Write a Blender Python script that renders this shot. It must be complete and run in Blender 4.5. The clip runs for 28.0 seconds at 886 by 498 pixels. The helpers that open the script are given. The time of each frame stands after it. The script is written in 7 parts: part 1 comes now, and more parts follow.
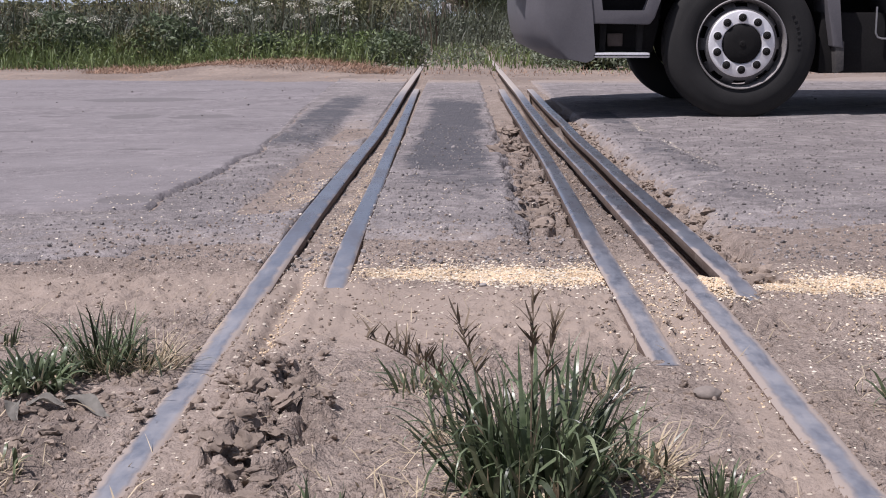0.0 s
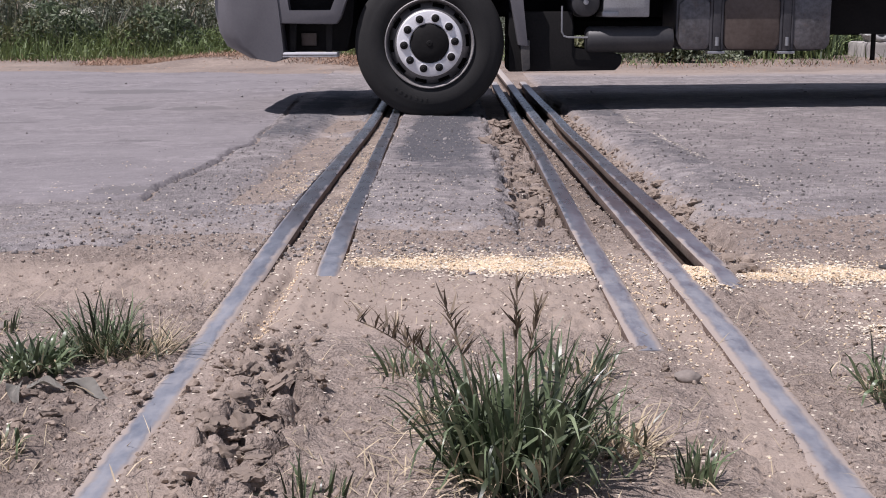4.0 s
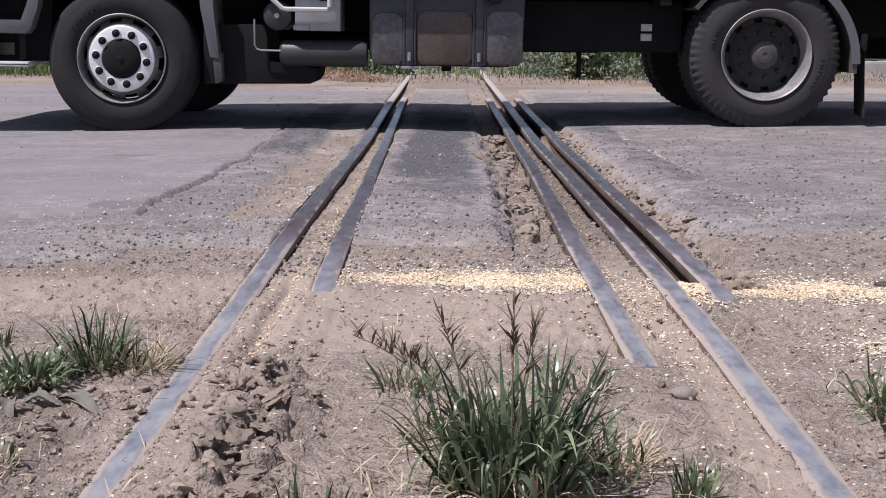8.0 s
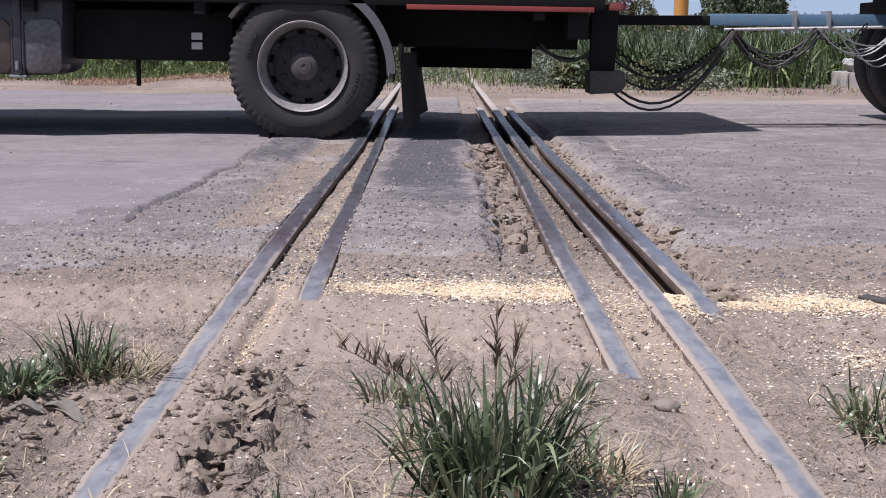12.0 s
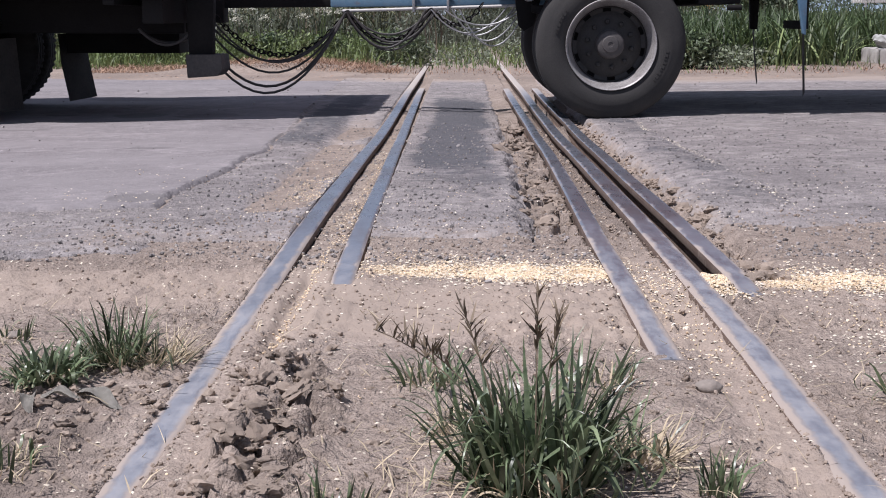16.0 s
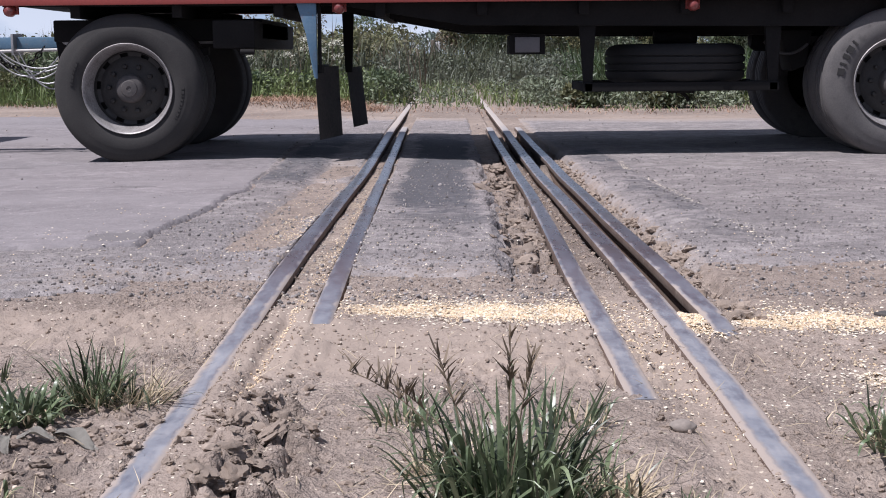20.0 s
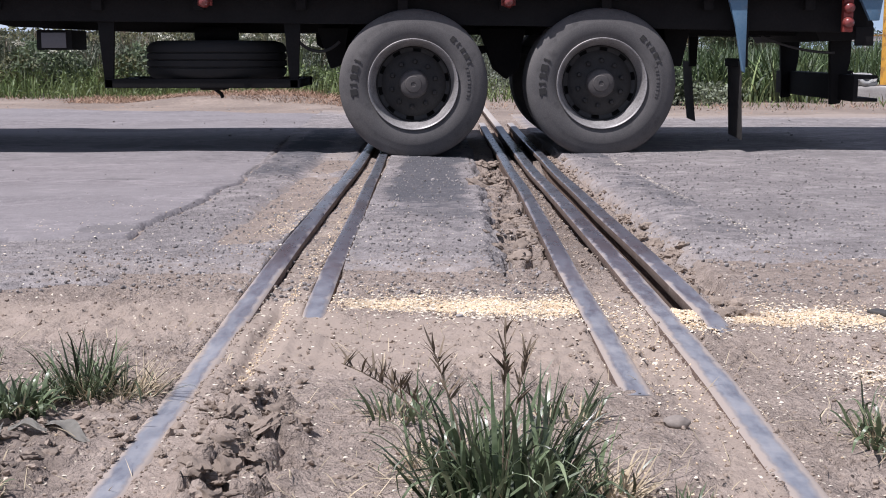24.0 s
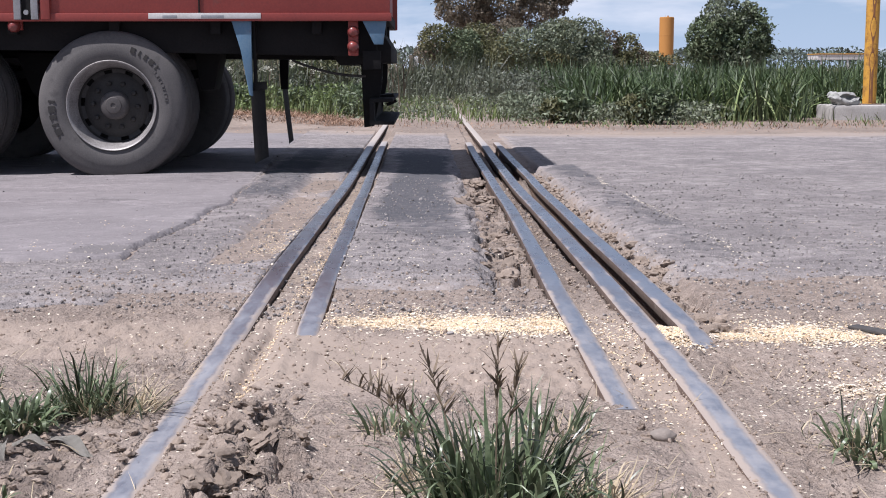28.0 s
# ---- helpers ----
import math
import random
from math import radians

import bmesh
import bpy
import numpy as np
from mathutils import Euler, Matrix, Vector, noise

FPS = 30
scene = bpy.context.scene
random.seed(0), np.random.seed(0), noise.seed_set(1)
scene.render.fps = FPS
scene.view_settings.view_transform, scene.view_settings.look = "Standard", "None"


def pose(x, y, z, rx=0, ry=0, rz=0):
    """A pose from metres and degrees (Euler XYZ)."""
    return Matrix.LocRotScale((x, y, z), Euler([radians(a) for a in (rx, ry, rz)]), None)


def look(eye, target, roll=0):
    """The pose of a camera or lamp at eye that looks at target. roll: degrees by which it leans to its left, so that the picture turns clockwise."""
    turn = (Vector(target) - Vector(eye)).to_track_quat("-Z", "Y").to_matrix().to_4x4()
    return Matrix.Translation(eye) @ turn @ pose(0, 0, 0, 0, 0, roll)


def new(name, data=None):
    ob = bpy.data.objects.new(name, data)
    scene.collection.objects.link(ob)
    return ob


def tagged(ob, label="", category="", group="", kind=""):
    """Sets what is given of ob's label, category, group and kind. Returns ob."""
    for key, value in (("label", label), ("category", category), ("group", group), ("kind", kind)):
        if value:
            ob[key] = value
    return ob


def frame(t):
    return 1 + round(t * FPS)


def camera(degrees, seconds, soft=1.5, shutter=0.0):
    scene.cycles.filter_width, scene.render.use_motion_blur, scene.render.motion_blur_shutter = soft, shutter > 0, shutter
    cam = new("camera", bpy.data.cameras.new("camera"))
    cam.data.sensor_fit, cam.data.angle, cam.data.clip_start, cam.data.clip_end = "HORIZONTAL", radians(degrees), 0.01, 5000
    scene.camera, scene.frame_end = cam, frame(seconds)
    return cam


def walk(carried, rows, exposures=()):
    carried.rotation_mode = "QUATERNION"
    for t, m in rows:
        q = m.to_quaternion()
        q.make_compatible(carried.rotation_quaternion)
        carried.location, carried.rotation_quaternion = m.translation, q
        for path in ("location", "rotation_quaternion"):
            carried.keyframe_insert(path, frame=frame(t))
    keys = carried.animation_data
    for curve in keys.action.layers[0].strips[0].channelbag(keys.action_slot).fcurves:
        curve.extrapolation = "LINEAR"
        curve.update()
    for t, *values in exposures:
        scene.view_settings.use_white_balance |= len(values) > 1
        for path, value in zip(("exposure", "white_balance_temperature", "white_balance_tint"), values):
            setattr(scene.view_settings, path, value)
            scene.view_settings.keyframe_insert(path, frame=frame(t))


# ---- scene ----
# the hand-held camera beside the rails
cam = camera(38.0, 28.0, soft=1.0)
PATH = [
    (0, (0.021, 0.11, 0.744), (-0.004, 2.078, 0.389), -0.6),
    (0.5, (0.03, 0.064, 0.748), (0.012, 2.031, 0.384), -0.6),
    (1, (0.026, 0.038, 0.751), (0.019, 2.003, 0.38), -0.5),
    (1.5, (0.027, 0.027, 0.755), (0.023, 1.991, 0.38), -0.5),
    (2, (0.028, 0.023, 0.755), (0.023, 1.988, 0.382), -0.5),
    (2.5, (0.029, 0.029, 0.755), (0.021, 1.994, 0.382), -0.4),
    (3, (0.029, 0.033, 0.754), (0.019, 1.998, 0.382), -0.4),
    (3.5, (0.031, 0.036, 0.751), (0.017, 2.002, 0.382), -0.5),
    (5.5, (0.025, 0.046, 0.747), (0.005, 2.012, 0.383), -0.3),
    (6, (0.024, 0.042, 0.747), (0.004, 2.009, 0.385), -0.2),
    (6.5, (0.023, 0.045, 0.746), (0.004, 2.013, 0.388), -0.2),
    (7, (0.022, 0.044, 0.747), (0.007, 2.012, 0.394), -0.2),
    (7.5, (0.022, 0.043, 0.748), (0.013, 2.012, 0.399), -0.2),
    (8, (0.025, 0.04, 0.747), (0.02, 2.011, 0.405), -0.2),
    (8.5, (0.022, 0.036, 0.751), (0.026, 2.007, 0.412), -0.1),
    (9, (0.022, 0.035, 0.754), (0.033, 2.006, 0.419), -0.1),
    (9.5, (0.025, 0.029, 0.757), (0.04, 2.001, 0.426), 0.0),
    (10, (0.028, 0.028, 0.761), (0.047, 2.0, 0.433), 0.1),
    (10.5, (0.029, 0.025, 0.764), (0.053, 1.998, 0.436), 0.2),
    (11, (0.037, 0.024, 0.76), (0.057, 1.997, 0.434), 0.1),
    (11.5, (0.038, 0.022, 0.761), (0.054, 1.994, 0.432), 0.2),
    (12, (0.034, 0.029, 0.757), (0.044, 2.001, 0.426), 0.3),
    (12.5, (0.03, 0.032, 0.758), (0.034, 2.003, 0.421), 0.3),
    (14.5, (0.023, 0.053, 0.747), (0.004, 2.022, 0.396), -0.5),
    (15, (0.019, 0.059, 0.746), (-0.004, 2.027, 0.391), -0.6),
    (15.5, (0.017, 0.065, 0.746), (-0.01, 2.032, 0.389), -0.6),
    (16, (0.018, 0.066, 0.746), (-0.014, 2.034, 0.39), -0.6),
    (16.5, (0.019, 0.068, 0.746), (-0.016, 2.036, 0.393), -0.6),
    (17, (0.018, 0.068, 0.749), (-0.016, 2.037, 0.398), -0.5),
    (17.5, (0.016, 0.068, 0.748), (-0.016, 2.037, 0.403), -0.4),
    (18, (0.018, 0.061, 0.75), (-0.009, 2.032, 0.411), -0.3),
    (18.5, (0.023, 0.054, 0.752), (0.0, 2.027, 0.424), -0.4),
    (19, (0.03, 0.05, 0.752), (0.009, 2.025, 0.436), -0.5),
    (19.5, (0.034, 0.048, 0.754), (0.019, 2.025, 0.448), -0.5),
    (20, (0.035, 0.049, 0.755), (0.027, 2.027, 0.456), -0.5),
    (20.5, (0.035, 0.048, 0.755), (0.033, 2.026, 0.46), -0.5),
    (21, (0.032, 0.05, 0.756), (0.035, 2.028, 0.461), -0.3),
    (21.5, (0.032, 0.05, 0.754), (0.038, 2.028, 0.458), -0.3),
    (23.5, (0.028, 0.059, 0.75), (0.035, 2.036, 0.446), -0.1),
    (24, (0.028, 0.056, 0.751), (0.034, 2.033, 0.445), 0.0),
    (24.5, (0.026, 0.048, 0.752), (0.036, 2.024, 0.445), 0.1),
    (25, (0.017, 0.042, 0.749), (0.036, 2.019, 0.444), 0.1),
    (25.5, (0.018, 0.031, 0.755), (0.038, 2.007, 0.448), 0.2),
    (26, (0.012, 0.022, 0.754), (0.038, 1.999, 0.453), 0.2),
    (26.5, (0.01, 0.012, 0.755), (0.04, 1.99, 0.459), 0.1),
    (27, (0.005, 0.005, 0.758), (0.038, 1.983, 0.467), 0.2),
    (27.5, (0.007, -0.006, 0.758), (0.04, 1.974, 0.475), 0.1),
    (28, (0.015, -0.015, 0.762), (0.043, 1.966, 0.485), -0.1),
]
walk(cam, [(t, look(eye, target, roll)) for t, eye, target, roll in PATH],
     exposures=[(0.0, -0.03, 6250, 18), (3.5, 0.02, 6250, 18), (8.0, 0.10, 6180, 16), (17.0, 0.17, 6110, 15), (21.0, 0.20, 6080, 15), (25.0, 0.24, 6080, 14), (28.0, 0.29, 6120, 14)])

# ---- light ----
SUN_TO = Vector((-1.3, -0.72, 0.0))
SUN_UP = radians(61)
world = bpy.data.worlds.new("world")
scene.world = world
world.use_nodes = True
wn, wl = world.node_tree.nodes, world.node_tree.links
wn.clear()
sky = wn.new("ShaderNodeTexSky")
sky.sky_type = "NISHITA"
sky.sun_disc = False
sky.sun_elevation = SUN_UP
sky.sun_rotation = math.atan2(SUN_TO.x, SUN_TO.y)
sky.air_density, sky.dust_density, sky.ozone_density = 1.0, 0.2, 3.0
w_at = wn.new("ShaderNodeTexCoord")
w_map = wn.new("ShaderNodeMapping")
w_map.inputs["Scale"].default_value = (1.0, 1.0, 5.0)
w_noise = wn.new("ShaderNodeTexNoise")
w_noise.inputs["Scale"].default_value = 6.0
w_noise.inputs["Detail"].default_value = 7.0
w_noise.inputs["Roughness"].default_value = 0.55
w_ramp = wn.new("ShaderNodeValToRGB")
w_ramp.color_ramp.elements[0].position, w_ramp.color_ramp.elements[1].position = 0.43, 0.60
w_ramp.color_ramp.elements[0].color = (0.15, 0.15, 0.15, 1)
w_mix = wn.new("ShaderNodeMixRGB")
w_mix.inputs[2].default_value = (11.0, 12.0, 14.0, 1)
w_bg = wn.new("ShaderNodeBackground")
w_bg.inputs["Strength"].default_value = 0.037
w_out = wn.new("ShaderNodeOutputWorld")
wl.new(w_at.outputs["Generated"], w_map.inputs["Vector"])
wl.new(w_map.outputs["Vector"], w_noise.inputs["Vector"])
wl.new(w_noise.outputs["Fac"], w_ramp.inputs["Fac"])
wl.new(w_ramp.outputs["Color"], w_mix.inputs[0])
w_tint = wn.new("ShaderNodeMixRGB")
w_tint.blend_type = "MULTIPLY"
w_tint.inputs[0].default_value = 1.0
w_tint.inputs[2].default_value = (0.85, 1.0, 1.3, 1)
wl.new(sky.outputs["Color"], w_tint.inputs[1])
wl.new(w_tint.outputs["Color"], w_mix.inputs[1])
w_up = wn.new("ShaderNodeSeparateXYZ")
w_low = wn.new("ShaderNodeMapRange")
w_low.inputs["From Min"].default_value, w_low.inputs["From Max"].default_value = 0.0, 0.22
w_low.inputs["To Min"].default_value, w_low.inputs["To Max"].default_value = 0.72, 0.0
w_haze = wn.new("ShaderNodeMixRGB")
w_hue = wn.new("ShaderNodeMixRGB")
w_hue.inputs[1].default_value = (11.0, 14.6, 20.0, 1)
w_hue.inputs[2].default_value = (19.0, 20.5, 23.0, 1)
wl.new(w_at.outputs["Generated"], w_up.inputs[0])
wl.new(w_up.outputs["Z"], w_low.inputs["Value"])
wl.new(w_ramp.outputs["Color"], w_hue.inputs[0])
wl.new(w_low.outputs["Result"], w_haze.inputs[0])
wl.new(w_mix.outputs["Color"], w_haze.inputs[1])
wl.new(w_hue.outputs["Color"], w_haze.inputs[2])
wl.new(w_haze.outputs["Color"], w_bg.inputs["Color"])
wl.new(w_bg.outputs["Background"], w_out.inputs["Surface"])

sun_dir = Vector((SUN_TO.x, SUN_TO.y, 0)).normalized() * math.cos(SUN_UP) + Vector((0, 0, math.sin(SUN_UP)))
sun = new("sun", bpy.data.lights.new("sun", "SUN"))
sun.data.energy, sun.data.angle, sun.data.color = 4.95, radians(0.55), (1.0, 0.955, 0.92)
sun.matrix_world = look(sun_dir * 60, (0, 0, 0))


# ---- materials ----
def node(nt, kind, **values):
    n = nt.nodes.new(kind)
    for k, v in values.items():
        n.inputs[k.replace("_", " ")].default_value = v
    return n


def material(name, base, second=None, rough=0.8, metal=0.0, grain=40.0, blotch=3.0, bump=0.3, depth=0.004,
             dust=None, dust_amount=0.0, spread=0.5, island=0.0, coat=0.0, through_light=0.0, by_object=0.0):
    """A worn surface: two colours mixed at two scales, fine relief, and a film of dust or rust in patches."""
    m = bpy.data.materials.new(name)
    m.use_nodes = True
    nt = m.node_tree
    L = nt.links.new
    bsdf = nt.nodes["Principled BSDF"]
    at = nt.nodes.new("ShaderNodeTexCoord")
    second = second or tuple(c * 0.7 for c in base)
    n1 = node(nt, "ShaderNodeTexNoise", Scale=blotch, Detail=5.0, Roughness=0.6)
    n2 = node(nt, "ShaderNodeTexNoise", Scale=grain, Detail=4.0, Roughness=0.65)
    L(at.outputs["Object"], n1.inputs["Vector"])
    L(at.outputs["Object"], n2.inputs["Vector"])
    add = nt.nodes.new("ShaderNodeMath")
    add.operation = "ADD"
    L(n1.outputs["Fac"], add.inputs[0])
    L(n2.outputs["Fac"], add.inputs[1])
    ramp = nt.nodes.new("ShaderNodeMapRange")
    ramp.inputs["From Min"].default_value, ramp.inputs["From Max"].default_value = 1.0 - spread * 0.5, 1.0 + spread * 0.5
    L(add.outputs[0], ramp.inputs["Value"])
    mix = nt.nodes.new("ShaderNodeMixRGB")
    mix.inputs[1].default_value, mix.inputs[2].default_value = (*base, 1), (*second, 1)
    L(ramp.outputs["Result"], mix.inputs[0])
    colour = mix.outputs["Color"]
    if dust:
        n3 = node(nt, "ShaderNodeTexNoise", Scale=blotch * 2.3, Detail=6.0, Roughness=0.7)
        L(at.outputs["Object"], n3.inputs["Vector"])
        r3 = nt.nodes.new("ShaderNodeMapRange")
        r3.inputs["From Min"].default_value, r3.inputs["From Max"].default_value = 0.75 - dust_amount * 0.5, 1.0 - dust_amount * 0.5
        L(n3.outputs["Fac"], r3.inputs["Value"])
        m3 = nt.nodes.new("ShaderNodeMixRGB")
        m3.inputs[2].default_value = (*dust, 1)
        L(r3.outputs["Result"], m3.inputs[0])
        L(colour, m3.inputs[1])
        colour = m3.outputs["Color"]
        rr = nt.nodes.new("ShaderNodeMapRange")
        rr.inputs["To Min"].default_value, rr.inputs["To Max"].default_value = rough, max(rough, 0.85)
        L(r3.outputs["Result"], rr.inputs["Value"])
        L(rr.outputs["Result"], bsdf.inputs["Roughness"])
    else:
        bsdf.inputs["Roughness"].default_value = rough
    if island or by_object:
        if island:
            g = nt.nodes.new("ShaderNodeNewGeometry").outputs["Random Per Island"]
        else:
            g = nt.nodes.new("ShaderNodeObjectInfo").outputs["Random"]
        hsv = nt.nodes.new("ShaderNodeHueSaturation")
        rv = nt.nodes.new("ShaderNodeMapRange")
        k = island or by_object
        rv.inputs["To Min"].default_value, rv.inputs["To Max"].default_value = 1 - k, 1 + k
        L(g, rv.inputs["Value"])
        L(rv.outputs["Result"], hsv.inputs["Value"])
        L(colour, hsv.inputs["Color"])
        colour = hsv.outputs["Color"]
    L(colour, bsdf.inputs["Base Color"])
    bsdf.inputs["Metallic"].default_value = metal
    bsdf.inputs["Coat Weight"].default_value = coat
    if bump:
        b = node(nt, "ShaderNodeBump", Strength=bump, Distance=depth)
        L(n2.outputs["Fac"], b.inputs["Height"])
        L(b.outputs["Normal"], bsdf.inputs["Normal"])
    if through_light:
        tr = nt.nodes.new("ShaderNodeBsdfTranslucent")
        L(colour, tr.inputs["Color"])
        ms = nt.nodes.new("ShaderNodeMixShader")
        ms.inputs[0].default_value = through_light
        L(bsdf.outputs[0], ms.inputs[1])
        L(tr.outputs[0], ms.inputs[2])
        L(ms.outputs[0], nt.nodes["Material Output"].inputs["Surface"])
    return m


def ground_material(name, base, second, speck, speck_amount, patch, patch_amount, scale=60.0, blotch=1.3, bump=0.9, sand=None, smear=0.25):
    """Soil or paving: broad stains, grit of three sizes, pale specks, and drifted sand where the mesh's "sand" layer says."""
    m = bpy.data.materials.new(name)
    m.use_nodes = True
    nt = m.node_tree
    L = nt.links.new
    bsdf = nt.nodes["Principled BSDF"]
    bsdf.inputs["Roughness"].default_value = 0.92
    bsdf.inputs["Specular IOR Level"].default_value = 0.25
    at = nt.nodes.new("ShaderNodeTexCoord").outputs["Object"]

    def noise_of(scale, detail=5.0, rough=0.6):
        n = node(nt, "ShaderNodeTexNoise", Scale=scale, Detail=detail, Roughness=rough)
        L(at, n.inputs["Vector"])
        return n.outputs["Fac"]

    def ramp(value, a, b, lo=0.0, hi=1.0):
        r = nt.nodes.new("ShaderNodeMapRange")
        for k, v in (("From Min", a), ("From Max", b), ("To Min", lo), ("To Max", hi)):
            r.inputs[k].default_value = v
        L(value, r.inputs["Value"])
        return r.outputs["Result"]

    def mixed(fac, a, b):
        x = nt.nodes.new("ShaderNodeMixRGB")
        L(fac, x.inputs[0])
        for i, c in ((1, a), (2, b)):
            if isinstance(c, tuple):
                x.inputs[i].default_value = (*c, 1)
            else:
                L(c, x.inputs[i])
        return x.outputs["Color"]

    streak_at = nt.nodes.new("ShaderNodeMapping")
    streak_at.inputs["Scale"].default_value = (1.3, 1.5, 1.0)
    L(at, streak_at.inputs["Vector"])
    streak = node(nt, "ShaderNodeTexNoise", Scale=1.8, Detail=9.0, Roughness=0.72)
    L(streak_at.outputs["Vector"], streak.inputs["Vector"])
    big, mid, fine = noise_of(blotch), noise_of(scale * 0.25, 6.0), noise_of(scale, 4.0, 0.7)
    grit = noise_of(scale * 2.6, 3.0, 0.7)
    colour = mixed(ramp(big, 0.35, 0.65), base, second)
    colour = mixed(ramp(streak.outputs["Fac"], 0.50, 0.60, 0.0, smear), colour, tuple(min(1, c * 1.3) for c in second))
    colour = mixed(ramp(streak.outputs["Fac"], 0.48, 0.39, 0.0, smear * 0.8), colour, tuple(c * 0.75 for c in base))
    colour = mixed(ramp(mid, 0.42, 0.68, 0.0, 0.8), colour, tuple(c * 0.55 for c in base))
    colour = mixed(ramp(fine, 0.44, 0.62, 0.0, 0.42), colour, tuple(min(1, c * 1.35) for c in second))
    colour = mixed(ramp(grit, 0.52, 0.64, 0.0, 0.36), colour, tuple(c * 0.42 for c in base))
    colour = mixed(ramp(grit, 0.46, 0.34, 0.0, 0.36), colour, tuple(min(1, c * 1.4) for c in second))
    if sand:
        layer = nt.nodes.new("ShaderNodeAttribute")
        layer.attribute_name = "sand"
        add = nt.nodes.new("ShaderNodeMath")
        add.operation = "MULTIPLY_ADD"
        L(mid, add.inputs[0])
        add.inputs[1].default_value = 0.7
        L(layer.outputs["Fac"], add.inputs[2])
        colour = mixed(ramp(add.outputs[0], 0.6, 1.0), colour, sand)
        tar = nt.nodes.new("ShaderNodeAttribute")
        tar.attribute_name = "tar"
        add2 = nt.nodes.new("ShaderNodeMath")
        add2.operation = "MULTIPLY_ADD"
        L(mid, add2.inputs[0])
        add2.inputs[1].default_value = 0.8
        L(tar.outputs["Fac"], add2.inputs[2])
        colour = mixed(ramp(add2.outputs[0], 0.65, 1.1, 0.0, 0.85), colour, patch)
        meal = nt.nodes.new("ShaderNodeAttribute")
        meal.attribute_name = "meal"
        add3 = nt.nodes.new("ShaderNodeMath")
        add3.operation = "MULTIPLY_ADD"
        L(fine, add3.inputs[0])
        add3.inputs[1].default_value = 1.1
        L(meal.outputs["Fac"], add3.inputs[2])
        colour = mixed(ramp(add3.outputs[0], 0.95, 1.35, 0.0, 0.9), colour, mixed(ramp(grit, 0.40, 0.60), (0.66, 0.50, 0.33), (0.80, 0.65, 0.46)))
    else:
        colour = mixed(ramp(noise_of(blotch * 0.6), 0.66 - patch_amount * 0.3, 0.76), colour, patch)
    v = node(nt, "ShaderNodeTexVoronoi", Scale=scale * 0.9)
    L(at, v.inputs["Vector"])
    vr = nt.nodes.new("ShaderNodeSeparateColor")
    L(v.outputs["Color"], vr.inputs["Color"])
    near = ramp(v.outputs["Distance"], 0.16, 0.24, 1.0, 0.0)
    pick = ramp(vr.outputs["Red"], 1 - speck_amount, 1 - speck_amount + 0.02)
    both = nt.nodes.new("ShaderNodeMath")
    both.operation = "MULTIPLY"
    L(near, both.inputs[0])
    L(pick, both.inputs[1])
    colour = mixed(both.outputs[0], colour, speck)
    dark = ramp(vr.outputs["Green"], 1 - speck_amount * 0.6, 1 - speck_amount * 0.6 + 0.02)
    both2 = nt.nodes.new("ShaderNodeMath")
    both2.operation = "MULTIPLY"
    L(near, both2.inputs[0])
    L(dark, both2.inputs[1])
    colour = mixed(both2.outputs[0], colour, tuple(c * 0.35 for c in base))
    L(colour, bsdf.inputs["Base Color"])
    h = nt.nodes.new("ShaderNodeMath")
    h.operation = "ADD"
    L(mid, h.inputs[0])
    L(fine, h.inputs[1])
    h2 = nt.nodes.new("ShaderNodeMath")
    h2.operation = "MULTIPLY_ADD"
    L(grit, h2.inputs[0])
    h2.inputs[1].default_value = 0.25
    L(h.outputs[0], h2.inputs[2])
    b = node(nt, "ShaderNodeBump", Strength=bump, Distance=0.022)
    if sand:
        L(ramp(layer.outputs["Fac"], 0.15, 0.7, bump, bump * 0.35), b.inputs["Strength"])
    L(h2.outputs[0], b.inputs["Height"])
    L(b.outputs["Normal"], bsdf.inputs["Normal"])
    return m


DUST = (0.34, 0.28, 0.23)
SOIL = ground_material("dry soil", (0.305, 0.244, 0.204), (0.395, 0.323, 0.275), (0.58, 0.50, 0.40), 0.12, (0.20, 0.16, 0.135), 0.3,
                       sand=(0.322, 0.260, 0.215))
ASPHALT = ground_material("worn asphalt", (0.262, 0.238, 0.234), (0.345, 0.31, 0.30), (0.5, 0.47, 0.44), 0.06, (0.105, 0.107, 0.12), 0.2,
                          sand=(0.325, 0.268, 0.228), smear=0.8)
CONCRETE = ground_material("old concrete", (0.200, 0.182, 0.185), (0.250, 0.227, 0.229), (0.5, 0.47, 0.45), 0.05, (0.165, 0.152, 0.152), 0.75, scale=45.0, blotch=0.8, bump=0.35, smear=0.6, sand=(0.235, 0.215, 0.217))
SLAB_EDGE = CONCRETE


